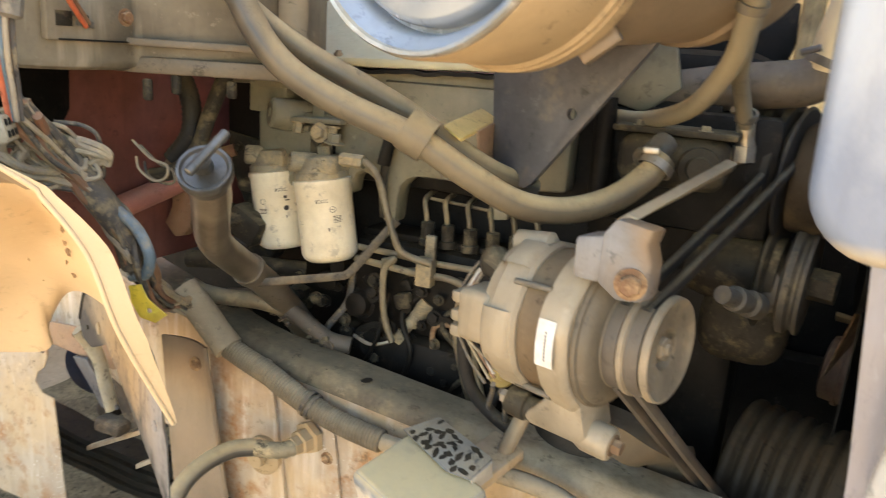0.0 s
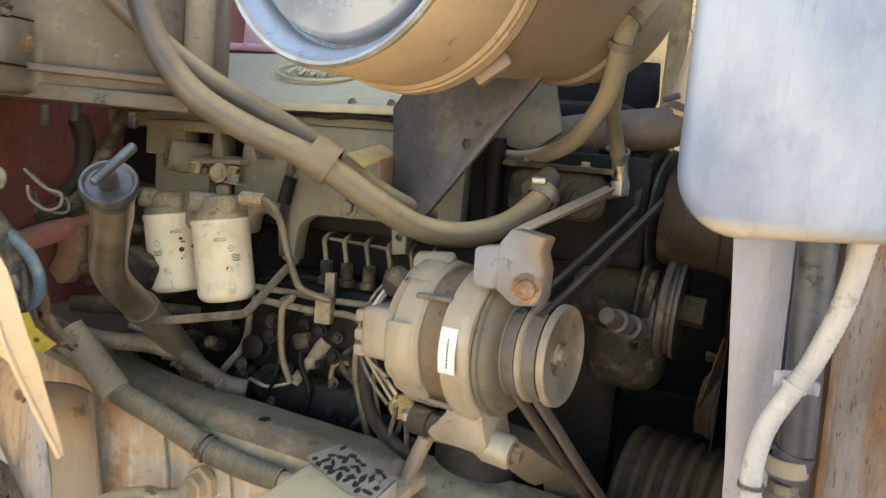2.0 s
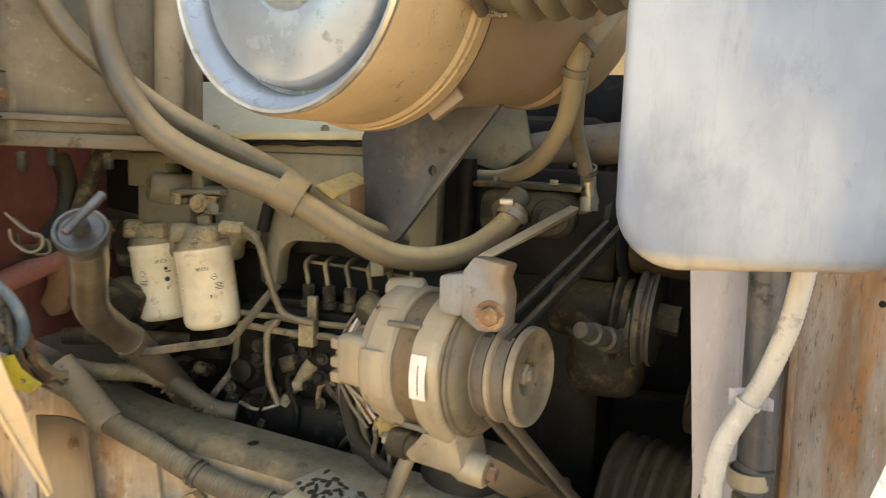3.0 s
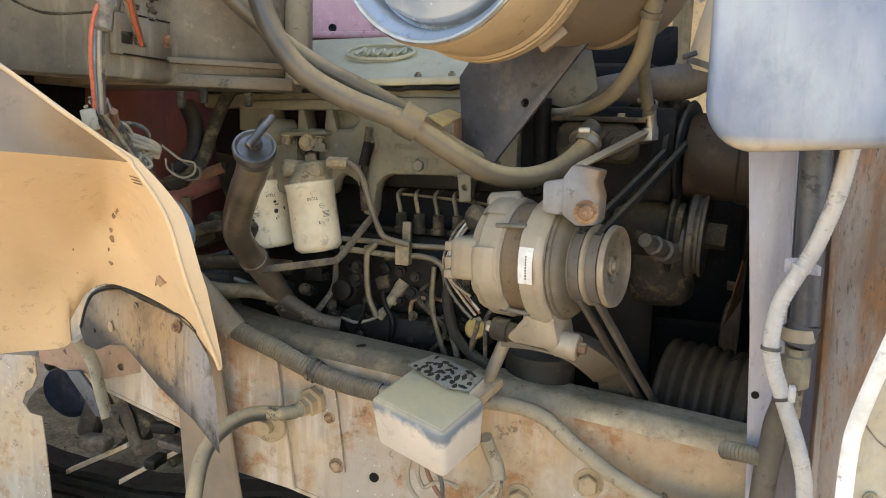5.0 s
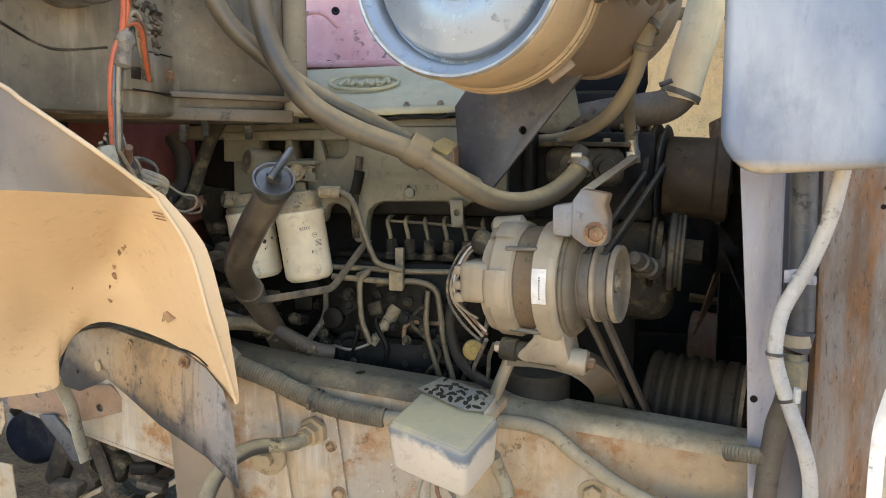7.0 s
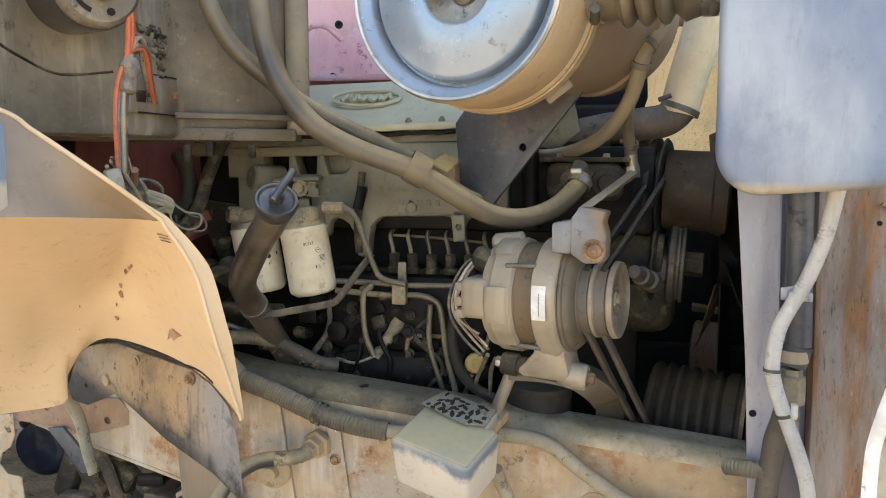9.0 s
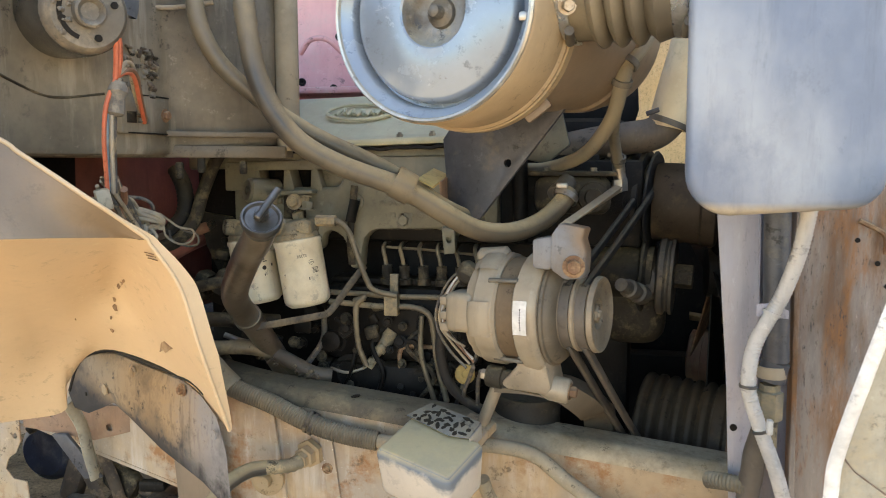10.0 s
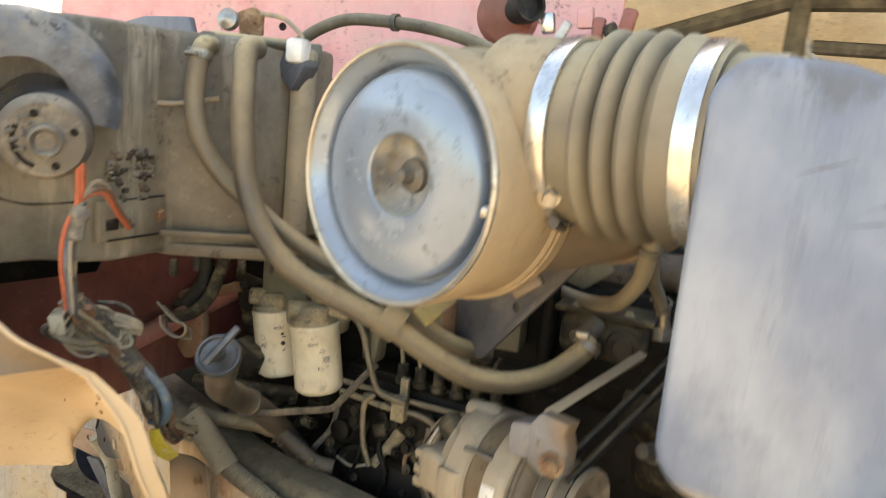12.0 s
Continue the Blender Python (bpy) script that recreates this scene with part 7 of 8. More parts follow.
# ---------------------------------------------------------------- wiring
wl = thing("orange_wire_loom", (-0.77, 0.55, 1.4), "orange-red loose wires hanging from the blower motor", "wires")
K = V(-0.765, 0.555, 1.505)
for k, (pts, m_) in enumerate((
    ([MC + MA * 0.08 + V(0, 0.02, -0.01), (-0.757, 0.545, 1.565), (-0.760, 0.552, 1.535), K], M_ORANGE),
    ([MC + MA * 0.08 + V(0, 0.024, -0.01), (-0.756, 0.550, 1.565), (-0.758, 0.557, 1.535), K + V(0, 0.003, 0)], M_ORANGE),
    ([K, (-0.772, 0.540, 1.465), (-0.778, 0.540, 1.42), (-0.785, 0.55, 1.375), (-0.79, 0.558, 1.34)], M_ORANGE),
    ([K + V(0, 0.005, 0), (-0.772, 0.546, 1.465), (-0.778, 0.546, 1.42), (-0.785, 0.555, 1.375), (-0.79, 0.562, 1.34)], M_BLUEWIRE),
    ([K + V(0, 0.008, 0), (-0.770, 0.551, 1.465), (-0.776, 0.552, 1.42), (-0.783, 0.560, 1.375), (-0.788, 0.566, 1.34)], M_ORANGE),
    ([K + V(0.002, 0.010, 0), (-0.768, 0.556, 1.465), (-0.774, 0.558, 1.42), (-0.781, 0.565, 1.375), (-0.786, 0.570, 1.34)], M_DARKWIRE),
    ([K + V(0.003, 0.004, 0), (-0.767, 0.548, 1.465), (-0.772, 0.549, 1.42), (-0.779, 0.557, 1.375), (-0.784, 0.563, 1.34)], M_WIRE),
    ([K, (-0.765, 0.58, 1.530), (-0.77, 0.605, 1.525), (-0.785, 0.635, 1.495), (-0.806, 0.676, 1.458)], M_WIRE),
    ([K, (-0.765, 0.585, 1.520), (-0.77, 0.612, 1.515), (-0.785, 0.642, 1.485), (-0.806, 0.684, 1.452)], M_STRUT),
    ([K, (-0.765, 0.580, 1.515), (-0.77, 0.606, 1.510), (-0.785, 0.638, 1.480), (-0.806, 0.680, 1.448)], M_ORANGE),
    ([K, (-0.765, 0.572, 1.518), (-0.77, 0.595, 1.518), (-0.785, 0.625, 1.495), (-0.806, 0.670, 1.462)], M_WIRE))):
    bm = B()
    tube(bm, pts, 0.0042 if k < 2 else 0.0033, 8)
    part("wire", bm, m_, wl)
bm = B()
lathe(bm, K + V(0, 0, -0.03), (0.1, 0.15, 1), [(-0.024, 0.008), (-0.020, 0.013), (-0.008, 0.0125), (0.004, 0.011), (0.012, 0.0145), (0.020, 0.012), (0.026, 0.008)], 9)
part("cloth_knot", bm, M_CLOTHGREY, wl, "grey cloth tape knot")
bm = B()
PLUG = Matrix.Rotation(radians(40), 3, "Z") @ Matrix.Rotation(radians(-12), 3, "Y")
block(bm, (-0.79, 0.548, 1.332), (0.020, 0.044, 0.030), 0.003, PLUG)
plug = part("plug", bm, M_PLUG, wl, "beige plastic multi-pin plug")
for i in range(3):
    for j in range(2):
        bm = B()
        block(bm, V(-0.79, 0.548, 1.332) + PLUG @ V(0.0095, -0.0135 + 0.0135 * i, -0.006 + 0.013 * j), (0.003, 0.009, 0.008), 0.0008, PLUG)
        part("pin_socket", bm, M_BLOCK, plug)

tang = thing("wire_tangle", (-0.80, 0.70, 1.2), "tangle of dusty wires in a loose coil behind the fender edge", "wires")
random.seed(21)
spots = [V(-0.80, 0.575, 1.355), V(-0.815, 0.63, 1.30), V(-0.81, 0.675, 1.245), V(-0.795, 0.71, 1.19), V(-0.785, 0.73, 1.13), V(-0.82, 0.80, 1.06), V(-0.865, 0.885, 1.012)]
for k in range(22):
    bm = B()
    jit = lambda s: V(random.uniform(-s, s), random.uniform(-s, s), random.uniform(-s, s))
    tube(bm, [p + jit(0.015) for p in spots], random.choice((0.0025, 0.003, 0.0035, 0.006)), 8)
    part("wire", bm, random.choice((M_WIRE, M_DARKWIRE, M_DARKWIRE, M_DARKWIRE, M_STRUT)), tang)
for k in range(15):
    bm = B()
    c = V(-0.825, 0.642, 1.288) + jit(0.012)
    rr = random.uniform(0.028, 0.056)
    sq = random.uniform(0.45, 0.8)
    tube(bm, [c + V(0.55 * rr * math.cos(a) + 0.008 * math.sin(3 * a + k), rr * math.cos(a) + 0.006 * math.sin(2 * a + 2 * k), sq * rr * math.sin(a) - 0.25 * rr * math.cos(a) + 0.006 * math.cos(2 * a + k)) for a in [k * 0.7 + 0.5 * j for j in range(random.choice((8, 10, 12)))]], random.choice((0.003, 0.0038, 0.005)), 8)
    part("coiled_wire", bm, random.choice((M_WIRE, M_WIRE, M_CLOTH, M_DARKWIRE)), tang)
bm = B()
tube(bm, [(-0.79, 0.70, 1.215), (-0.765, 0.71, 1.19), (-0.751, 0.716, 1.155), (-0.765, 0.722, 1.125), (-0.795, 0.725, 1.115)], 0.008, 12)
part("blue_tube", bm, M_BLUEWIRE, tang, "dull blue tube")
bm = B()
tube(bm, [(-0.84, 0.64, 1.31), (-0.81, 0.68, 1.24), (-0.795, 0.715, 1.18), (-0.79, 0.73, 1.13)], 0.020, 12)
part("taped_loom", bm, M_DARKWIRE, tang, "dark taped loom")
TAGC = V(-0.757, 0.7165, 1.084)
tag = thing("yellow_tag", (-0.76, 0.729, 1.077), "bright yellow plastic tag on the wiring", "tag")
bm = B()
plate(bm, [(-0.798, 0.7017, 1.122), (-0.772, 0.7108, 1.128), (-0.758, 0.7157, 1.096), (-0.74, 0.722, 1.08), (-0.716, 0.7304, 1.062), (-0.742, 0.7213, 1.04), (-0.776, 0.7094, 1.05), (-0.794, 0.7031, 1.084)], (-0.002, 0.005, 0), 0.001, holes=[((-0.755, 0.7167, 1.068), 0.006)])
for v in bm.verts:
    v.co = TAGC + (v.co - TAGC) * 0.62
part("tag_plate", bm, M_TAG, tag)

aw = thing("alternator_wires", (-0.37, 0.95, 1.0), "pale and dark wires hanging from the alternator's rear", "wires")
for k, (pts, r, m_) in enumerate((
    ([(-0.312, 0.905, 1.195), (-0.340, 0.905, 1.172), (-0.362, 0.905, 1.125), (-0.358, 0.90, 1.090), (-0.332, 0.89, 1.060), (-0.300, 0.875, 1.035)], 0.0024, M_WHITE),
    ([(-0.314, 0.910, 1.192), (-0.346, 0.910, 1.165), (-0.368, 0.908, 1.118), (-0.364, 0.90, 1.084), (-0.336, 0.89, 1.052), (-0.306, 0.875, 1.026)], 0.0024, M_WIRE),
    ([(-0.310, 0.900, 1.188), (-0.335, 0.900, 1.168), (-0.355, 0.900, 1.128), (-0.366, 0.90, 1.095), (-0.345, 0.885, 1.072), (-0.315, 0.872, 1.058)], 0.0024, M_WIRE),
    ([(-0.316, 0.912, 1.196), (-0.350, 0.912, 1.172), (-0.374, 0.910, 1.122), (-0.372, 0.905, 1.080), (-0.345, 0.89, 1.044), (-0.312, 0.876, 1.018)], 0.0026, M_DARKWIRE),
    ([(-0.312, 0.902, 1.190), (-0.342, 0.902, 1.160), (-0.358, 0.902, 1.118), (-0.352, 0.895, 1.082), (-0.326, 0.885, 1.054), (-0.298, 0.874, 1.030)], 0.0024, M_STRUT),
    ([(-0.32, 0.92, 1.14), (-0.355, 0.93, 1.11), (-0.372, 0.94, 1.06), (-0.375, 0.95, 1.015), (-0.362, 0.96, 0.962), (-0.33, 0.97, 0.925), (-0.290, 0.97, 0.905)], 0.0105, M_RUBBER),
    ([(-0.30, 0.875, 1.02), (-0.315, 0.92, 0.985), (-0.33, 0.95, 0.95), (-0.335, 0.98, 0.92)], 0.004, M_DARKWIRE),
    ([(-0.285, 0.87, 1.015), (-0.30, 0.93, 0.975), (-0.305, 0.96, 0.93), (-0.31, 0.98, 0.90)], 0.004, M_DARKWIRE))):
    bm = B()
    tube(bm, pts, r, 10)
    part("wire", bm, m_, aw)
bm = B()
rod(bm, (-0.262, 0.93, 0.975), (-0.295, 0.935, 0.885), 0.012, 12)
part("stay_rod", bm, M_CAST, aw)
capb = thing("round_yellow_cap", (-0.346, 1.046, 0.955), "small round dusty yellow-green cap", "cap")
bm = B()
lathe(bm, (-0.346, 1.046, 0.955), (0.3, -0.9, 0.3), [(-0.01, 0.02), (0.0, 0.021), (0.005, 0.018), (0.006, 0.008), (0.010, 0.007), (0.010, 0)], 20)
part("cap_body", bm, M_YELLOW, capb)

bell = thing("bell_housing_plate", (-0.94, 1.15, 1.19), "dark dusty bolted plate on the bell housing", "plate")
bm = B()
plate(bm, [(-0.995, 1.155, 1.27), (-0.908, 1.155, 1.258), (-0.893, 1.155, 1.18), (-0.90, 1.155, 1.115), (-0.95, 1.155, 1.125), (-0.98, 1.155, 1.19)], (0, 0.02, 0), 0.004)
part("plate_face", bm, M_DARKCAST, bell)
for x, z in ((-0.965, 1.24), (-0.93, 1.205), (-0.918, 1.15), (-0.955, 1.165), (-0.922, 1.238)):
    bolt(bell, (x, 1.154, z), (0, -1, 0), 0.0075, M_DARKCAST, 0.008)
curls = thing("loose_wire_ends", (-0.83, 0.80, 1.25), "pale curled wire ends hanging behind the fender", "wires")
for k in range(2):
    bm = B()
    o = V(0.006 * math.sin(2.1 * k), 0.01 * k, 0.007 * math.cos(1.7 * k))
    tube(bm, [V(*p) + o for p in ((-0.865, 0.80, 1.285), (-0.829, 0.80, 1.262), (-0.800 - 0.004 * k, 0.80, 1.256), (-0.802, 0.80, 1.238), (-0.825, 0.80, 1.230 + 0.004 * k), (-0.853, 0.80, 1.243), (-0.858, 0.80, 1.262))], 0.0020, 8)
    part("wire", bm, (M_WIRE, M_DARKWIRE)[k], curls)

caked = thing("caked_pipe", (-0.76, 1.06, 0.96), "dirt-caked pipe with torn wrapping beside the engine", "pipe")
bm = B()
tube(bm, [(-0.900, 1.05, 0.975), (-0.844, 1.06, 0.982), (-0.802, 1.06, 0.981), (-0.761, 1.06, 0.967), (-0.715, 1.06, 0.946), (-0.680, 1.062, 0.931), (-0.645, 1.075, 0.925)], 0.0155, 12)
part("pipe", bm, M_CRADLE, caked)
random.seed(52)
for k in range(22):
    u = random.random()
    c = V(-0.835, 1.05, 0.982).lerp(V(-0.665, 1.055, 0.927), u) + V(random.uniform(-0.006, 0.006), random.uniform(-0.008, 0.002), random.uniform(-0.012, 0.012))
    part("dirt_flake", lumpy(c, (random.uniform(0.008, 0.022), random.uniform(0.006, 0.010), random.uniform(0.004, 0.010)), k, random.uniform(-60, 60)), random.choice((M_MUD, M_PIPE, M_DARKCAST, M_MUD)), caked, "caked dirt and torn wrapping")

# ---------------------------------------------------------------- oily clutter on the side of the engine
random.seed(33)
crud = thing("lift_pump", (-0.62, 1.14, 0.95), "oily dark lift pump and castings on the engine's side", "fuel pump")
for c, ax, prof, seg in (
    ((-0.66, 1.16, 0.985), (0, -1, 0.1), [(0, 0.030), (0.03, 0.030), (0.034, 0.024), (0.05, 0.022), (0.054, 0.012), (0.054, 0)], 12),
    ((-0.625, 1.15, 0.92), (0.1, -1, 0), [(0, 0.038), (0.02, 0.038), (0.024, 0.028), (0.04, 0.026), (0.04, 0)], 18),
    ((-0.48, 1.14, 0.985), (0, -1, 0), [(0, 0.026), (0.012, 0.026), (0.014, 0.018), (0.024, 0.018), (0.024, 0.009), (0.014, 0.008), (0.014, 0)], 18),
    ((-0.455, 1.135, 0.925), (0, -1, 0), [(0, 0.022), (0.012, 0.022), (0.014, 0.016), (0.022, 0.016), (0.022, 0.008), (0.012, 0.007), (0.012, 0)], 18),
    ((-0.40, 1.14, 1.02), (0, -1, 0), [(0, 0.03), (0.014, 0.03), (0.016, 0.02), (0.026, 0.02), (0.026, 0)], 6),
    ((-0.70, 1.17, 1.04), (-0.2, -1, 0.2), [(0, 0.03), (0.02, 0.03), (0.022, 0.02), (0.05, 0.018), (0.05, 0)], 14),
    ((-0.56, 1.14, 1.005), (0, -1, 0), [(0, 0.022), (0.006, 0.022), (0.010, 0.016), (0.024, 0.012), (0.024, 0)], 10)):
    bm = B()
    lathe(bm, c, ax, prof, seg)
    part("cast_boss", bm, M_BLOCK, crud)
for k in range(34):
    bm = B()
    x, z = random.uniform(-0.82, -0.34), random.uniform(0.84, 1.08)
    block(bm, (x, 1.14 + random.uniform(-0.01, 0.03), z), (random.uniform(0.015, 0.06), 0.04, random.uniform(0.01, 0.035)), 0.006, Matrix.Rotation(random.uniform(-0.7, 0.7), 3, "Y"))
    part("cast_rib", bm, random.choice((M_DARKCAST, M_BLOCK)), crud)
for k in range(40):
    x, z = random.uniform(-0.80, -0.34), random.uniform(0.85, 1.09)
    bolt(crud, (x, 1.115, z), (random.uniform(-0.2, 0.2), -1, random.uniform(-0.1, 0.3)), random.uniform(0.006, 0.010), random.choice((M_DARKCAST, M_BLOCK)), 0.009)
for k in range(5):
    bm = B()
    x = -0.74 + 0.09 * k
    tube(bm, [(x, 1.12, 0.86), (x + random.uniform(-0.03, 0.05), 1.10, 0.93), (x + random.uniform(-0.02, 0.06), 1.12, 0.99), (x + 0.05, 1.15, 1.05)], random.uniform(0.004, 0.007), 8)
    part("thin_pipe", bm, random.choice((M_BLOCK, M_DARKCAST, M_DARKWIRE)), crud)
bm = B()
tube(bm, [(-0.66, 1.11, 0.93), (-0.62, 1.10, 0.925), (-0.59, 1.11, 0.932), (-0.575, 1.12, 0.94)], 0.0035, 8)
part("thin_pipe", bm, M_STEEL, crud)
# low pipes behind the loom
lowp = thing("lower_pipes", (-0.85, 1.05, 0.95), "dusty oil pipes beside the filler tube", "pipes")
for pts, r, m_ in (([(-0.95, 0.99, 1.0), (-0.884, 1.0, 0.992), (-0.81, 1.03, 0.987), (-0.765, 1.07, 0.96), (-0.735, 1.12, 0.90), (-0.72, 1.15, 0.85)], 0.015, M_PIPE),
                   ([(-0.98, 1.05, 1.10), (-0.93, 1.05, 1.115), (-0.88, 1.07, 1.125), (-0.82, 1.12, 1.13)], 0.013, M_DARKCAST),
                   ([(-1.0, 1.05, 1.03), (-0.93, 1.07, 1.035), (-0.86, 1.10, 1.03), (-0.80, 1.15, 1.02)], 0.017, M_DARKCAST),
                   ([(-0.90, 1.08, 1.0), (-0.86, 1.09, 0.985), (-0.83, 1.10, 0.98)], 0.006, M_STEEL)):
    bm = B()
    tube(bm, pts, r, 14)
    part("pipe", bm, m_, lowp)
for k in range(10):
    bm = B()
    block(bm, (random.uniform(-0.98, -0.78), random.uniform(1.08, 1.2), random.uniform(0.90, 1.2)), (random.uniform(0.03, 0.08), 0.05, random.uniform(0.02, 0.06)), 0.012, Matrix.Rotation(random.uniform(-0.8, 0.8), 3, "Y"))
    part("dark_casting", bm, M_DARKCAST, lowp)

# hose and struts under the heater housing
under = thing("clutch_pipe", (-0.9, 1.0, 1.2), "thick dusty bent pipe under the heater housing", "pipe")
bm = B()
tube(bm, [(-0.845, 1.02, 1.42), (-0.862, 1.0, 1.385), (-0.885, 0.985, 1.32), (-0.90, 0.97, 1.26), (-0.935, 0.955, 1.22), (-0.985, 0.95, 1.205)], 0.013, 14)
part("pipe", bm, M_DARKCAST, under)
bm = B()
tube(bm, [(-0.955, 1.0, 1.37), (-0.93, 0.99, 1.33), (-0.925, 0.98, 1.28), (-0.955, 0.97, 1.235)], 0.016, 14, rib=0.0015, pitch=0.01)
part("dark_hose", bm, M_RUBBER, under)
bm = B()
rod(bm, (-1.008, 1.2, 1.234), (-0.949, 1.2, 1.125), 0.006, 10)
part("thin_rod", bm, M_DARKCAST, under)
struts = thing("bulkhead_struts", (-0.9, 1.05, 1.15), "red-brown and dark dusty struts under the bulkhead", "struts")
for p, q, r, m_ in (((-1.20, 1.10, 1.138), (-1.03, 1.10, 1.205), 0.012, M_DARKCAST), ((-1.19, 1.12, 1.150), (-1.025, 1.12, 1.222), 0.018, M_PINKBROWN),
                    ((-1.10, 1.12, 1.185), (-0.97, 1.15, 1.235), 0.012, M_STRUT), ((-1.02, 1.13, 1.10), (-0.93, 1.16, 1.06), 0.016, M_DARKCAST)):
    bm = B()
    tube(bm, [p, V(*p).lerp(V(*q), 0.5), q], r, 8, flat=0.45)
    part("strut", bm, m_, struts)
bm = B()
plate(bm, [(-1.087, 1.1, 1.16), (-1.037, 1.1, 1.168), (-1.030, 1.1, 1.13), (-1.037, 1.1, 1.085), (-1.060, 1.1, 1.055), (-1.084, 1.1, 1.049), (-1.11, 1.1, 1.075), (-1.09, 1.1, 1.11)], (0.004, 0.02, 0), 0.004)
part("strut_plate", bm, M_PINKBROWN, struts, "pink-brown rounded plate")
# Near-black block added to fill the dark region right of the valve cover.
timing = thing("dark_front_block", (-0.16, 1.3, 1.2), "near-black block added for the darkness at the front of the engine", "engine part")
bm = B()
block(bm, (-0.16, 1.36, 1.30), (0.26, 0.26, 0.36), 0.03)
part("casting", bm, M_BLOCK, timing)
for x, z in ((-0.26, 1.42), (-0.10, 1.44), (-0.26, 1.28)):
    bolt(timing, (x, 1.229, z), (0, -1, 0), 0.010, M_DARKCAST, 0.010)
# ---------------------------------------------------------------- what shows above, behind the air cleaner
upper = thing("upper_vacuum_hose", (-0.7, 1.25, 1.8), "grey hose running across behind the air cleaner", "hose")
bm = B()
tube(bm, [(-0.96, 1.25, 1.75), (-0.925, 1.25, 1.784), (-0.868, 1.25, 1.818), (-0.797, 1.25, 1.839), (-0.687, 1.25, 1.838), (-0.582, 1.25, 1.827), (-0.492, 1.25, 1.805), (-0.40, 1.27, 1.77)], 0.013, 14)
part("hose", bm, M_COND, upper)
bm = B()
lathe(bm, (-0.687, 1.25, 1.838), (1, 0, 0), [(-0.006, 0.014), (-0.006, 0.018), (0.006, 0.018), (0.006, 0.014)], 16, close=False)
part("clip", bm, M_DARKWIRE, upper)
bm = B()
rod(bm, (-0.96, 1.25, 1.75), (-0.97, 1.26, 1.50), 0.012, 10)
part("riser", bm, M_COND, upper)
lamp = thing("red_lamp_housing", (-0.5, 1.5, 1.8), "red rounded lamp housing with a black cup", "lamp")
bm = B()
lathe(bm, (-0.53, 1.48, 1.89), (0.35, -0.9, -0.2), [(-0.06, 0.03), (-0.04, 0.06), (0.0, 0.07), (0.03, 0.055), (0.045, 0.02), (0.046, 0)], 26)
part("housing", bm, M_RED, lamp)
bm = B()
lathe(bm, (-0.465, 1.42, 1.905), (0.7, -0.7, 0.1), [(-0.05, 0.03), (0.0, 0.036), (0.02, 0.034), (0.02, 0.028), (0.0, 0.026), (0.0, 0)], 22)
part("cup", bm, M_RUBBER, lamp)
bm = B()
tube(bm, [(-0.545, 1.52, 1.86), (-0.55, 1.54, 1.75), (-0.55, 1.50, 1.60), (-0.55, 1.44, 1.52)], 0.014, 10)
part("stalk", bm, M_DARKCAST, lamp)
wipe = thing("linkage_bracket", (-0.35, 1.45, 1.83), "pale metal linkage brackets on a dark bar", "linkage")
bm = B()
block(bm, (-0.36, 1.42, 1.836), (0.20, 0.03, 0.014), 0.004)
part("bar", bm, M_DARKCAST, wipe)
for x, z, w_2, m_ in ((-0.42, 1.875, 0.03, M_BRIGHT), (-0.385, 1.86, 0.02, M_EDGE), (-0.34, 1.89, 0.035, M_PINK), (-0.31, 1.87, 0.025, M_RED), (-0.28, 1.86, 0.03, M_DARKCAST), (-0.25, 1.89, 0.03, M_RED)):
    bm = B()
    block(bm, (x, 1.44, z), (w_2, 0.02, 0.045), 0.006, Matrix.Rotation(random.uniform(-0.5, 0.5), 3, "Y"))
    part("lug", bm, m_, wipe)
shield = thing("grey_cowl_shield", (-1.35, 1.2, 1.7), "pale grey cowl shield beside the heater", "shield")
bm = B()
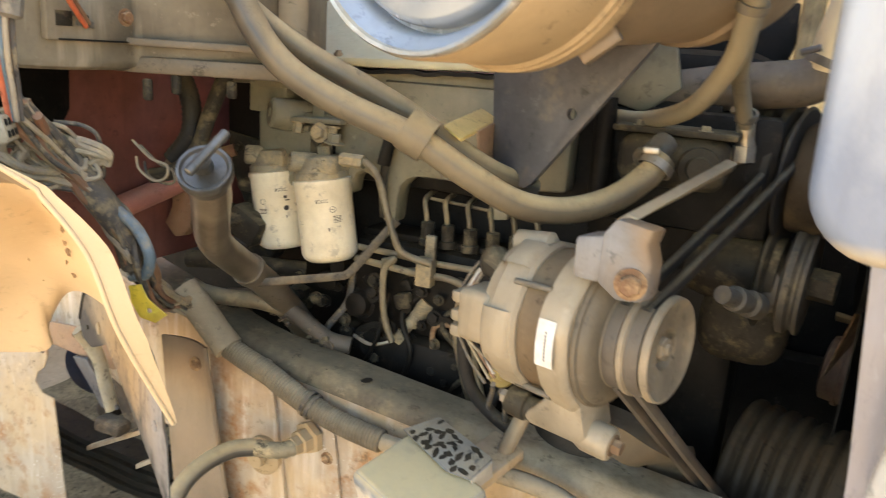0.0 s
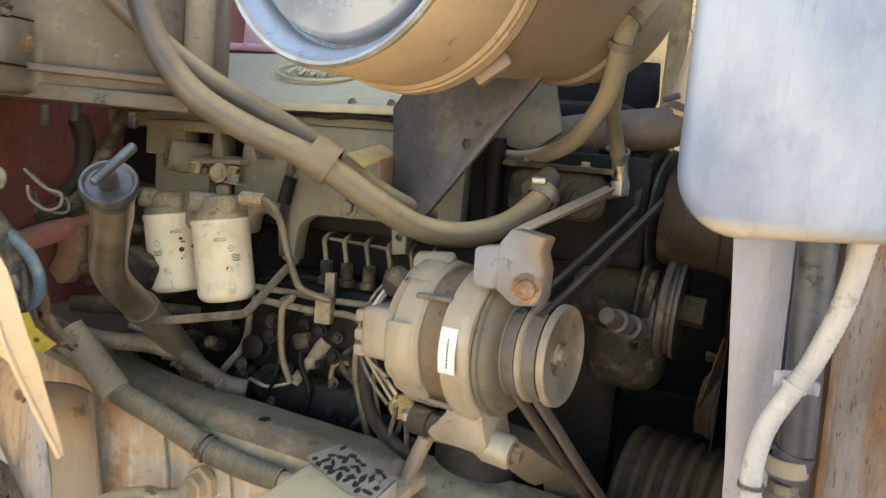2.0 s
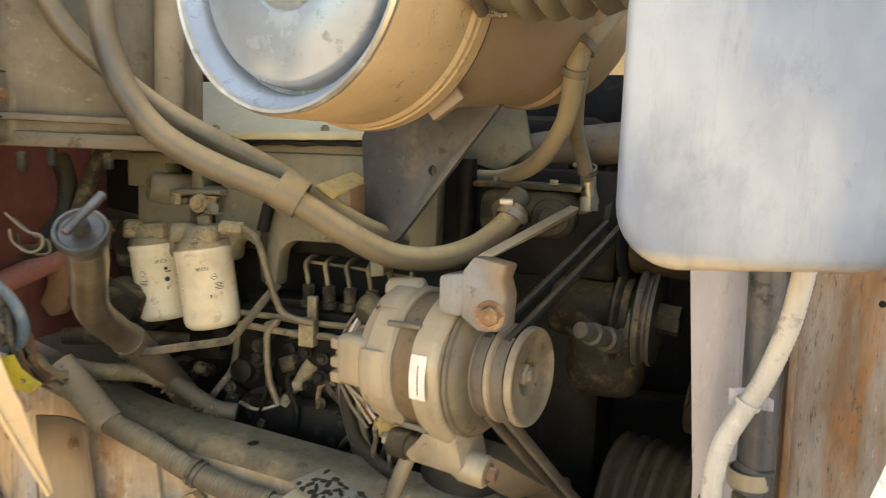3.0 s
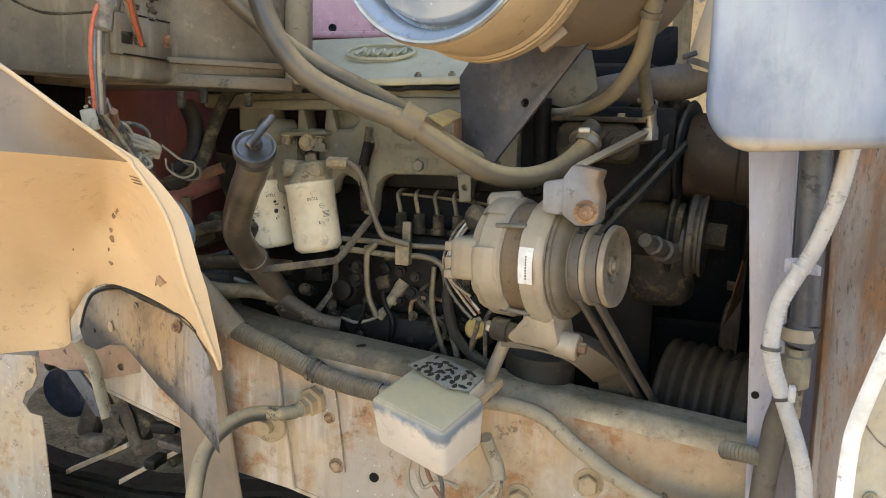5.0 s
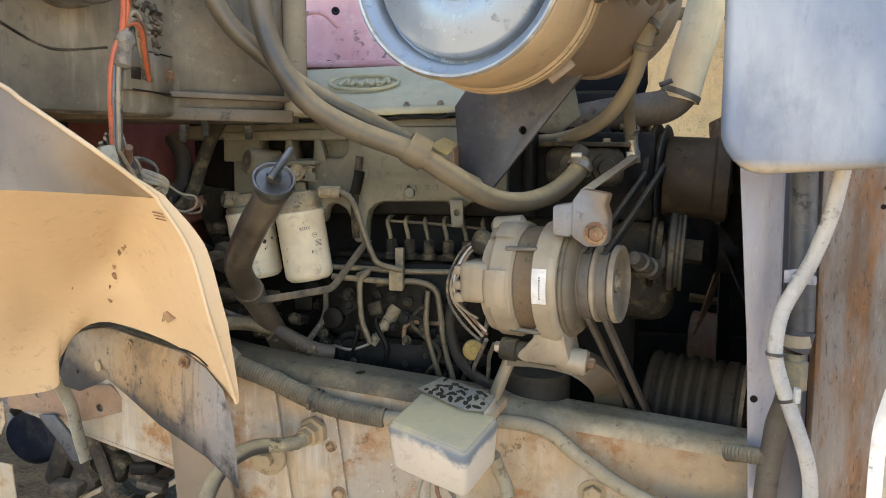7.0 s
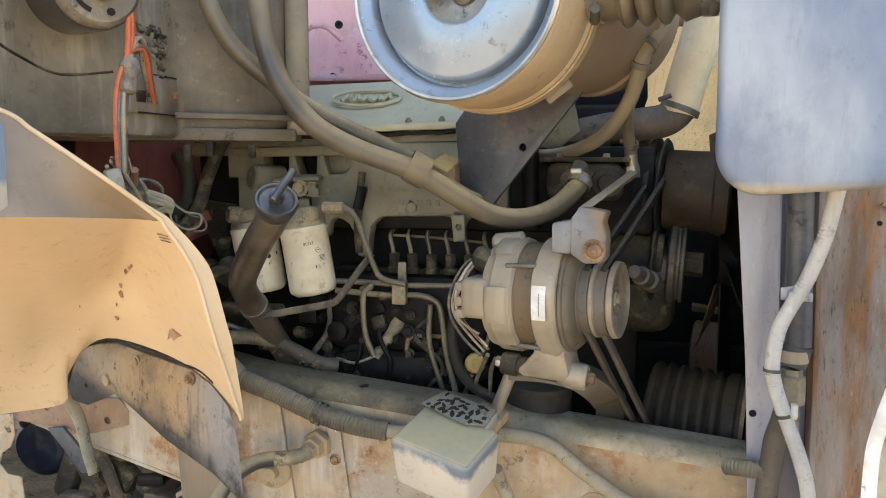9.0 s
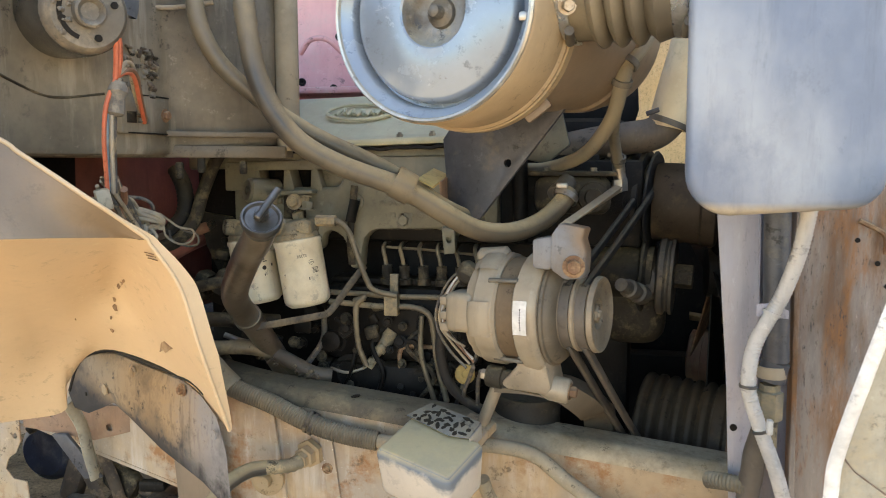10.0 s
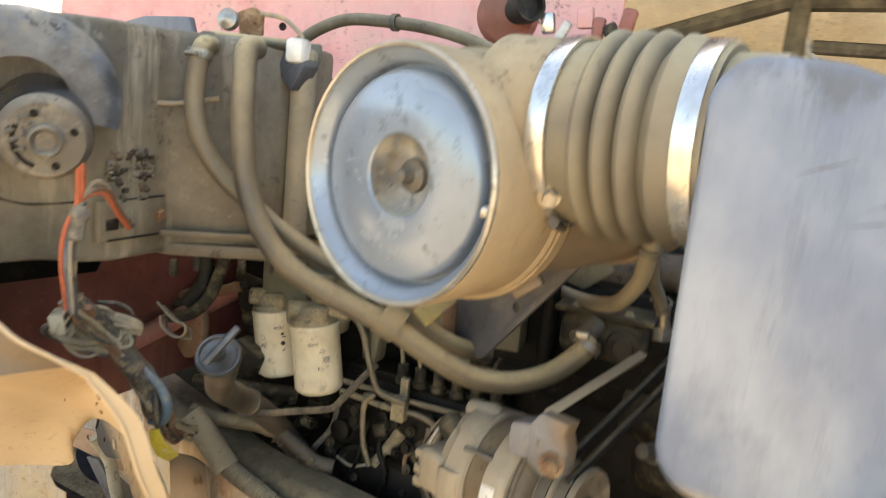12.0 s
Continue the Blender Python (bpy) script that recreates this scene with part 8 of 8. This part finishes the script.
plate(bm, [(-1.52, 1.2, 1.66), (-1.40, 1.2, 1.80), (-1.34, 1.2, 1.815), (-1.20, 1.2, 1.82), (-1.16, 1.2, 1.70), (-1.45, 1.2, 1.60)], (0, 0.02, 0), 0.004)
part("shield_face", bm, M_DUCT, shield)
bm = B()
rod(bm, (-1.30, 1.21, 1.66), (-1.14, 1.22, 1.60), 0.012, 10)
part("stay", bm, M_DARKSTEEL, shield)
thin = thing("thin_control_cable", (-0.85, 0.74, 1.64), "thin pale cable across the heater housing", "cable")
bm = B()
tube(bm, [(-0.93, 0.69, 1.684), (-0.89, 0.71, 1.655), (-0.85, 0.725, 1.645), (-0.80, 0.755, 1.642), (-0.745, 0.80, 1.657)], 0.004, 8)
part("cable", bm, M_WIRE, thin)
bm = B()
rod(bm, (-0.845, 0.72, 1.645), (-0.865, 0.715, 1.668), 0.006, 8)
part("cable_end", bm, M_YELLOW, thin)

# yard beyond: sheds and beams
shed = thing("yard_frame", (0.0, 4.0, 0.0), "weathered grey timber frame in the yard", "frame")
for p, q, r, m_ in (((-0.9, 4.0, 2.05), (-0.05, 4.0, 2.34), 0.05, M_COND), ((-0.05, 4.0, 2.34), (1.6, 4.0, 2.40), 0.05, M_COND), ((-0.02, 4.0, 2.30), (0.12, 4.0, 2.06), 0.02, M_EDGE),
                    ((0.10, 4.0, 2.13), (1.6, 4.0, 2.12), 0.035, M_HVAC), ((0.02, 3.98, 2.4), (0.02, 3.98, 0.0), 0.05, M_COND), ((1.5, 4.0, 2.4), (1.5, 4.0, 0.0), 0.06, M_COND)):
    bm = B()
    rod(bm, p, q, r, 8)
    part("beam", bm, m_, shed)

# Black plate added to make the gap behind the air cleaner dark.
shroud = thing("dark_gap_plate", (-0.1, 1.33, 1.42), "black plate added for the dark gap behind the air cleaner", "shroud")
bm = B()
plate(bm, [(-0.24, 1.32, 1.56), (-0.012, 1.32, 1.56), (-0.008, 1.32, 1.50), (-0.028, 1.32, 1.43), (-0.035, 1.32, 1.38), (-0.24, 1.32, 1.38)], (0, 0.05, 0), 0.004)
part("gap_plate", bm, M_BLOCK, shroud)
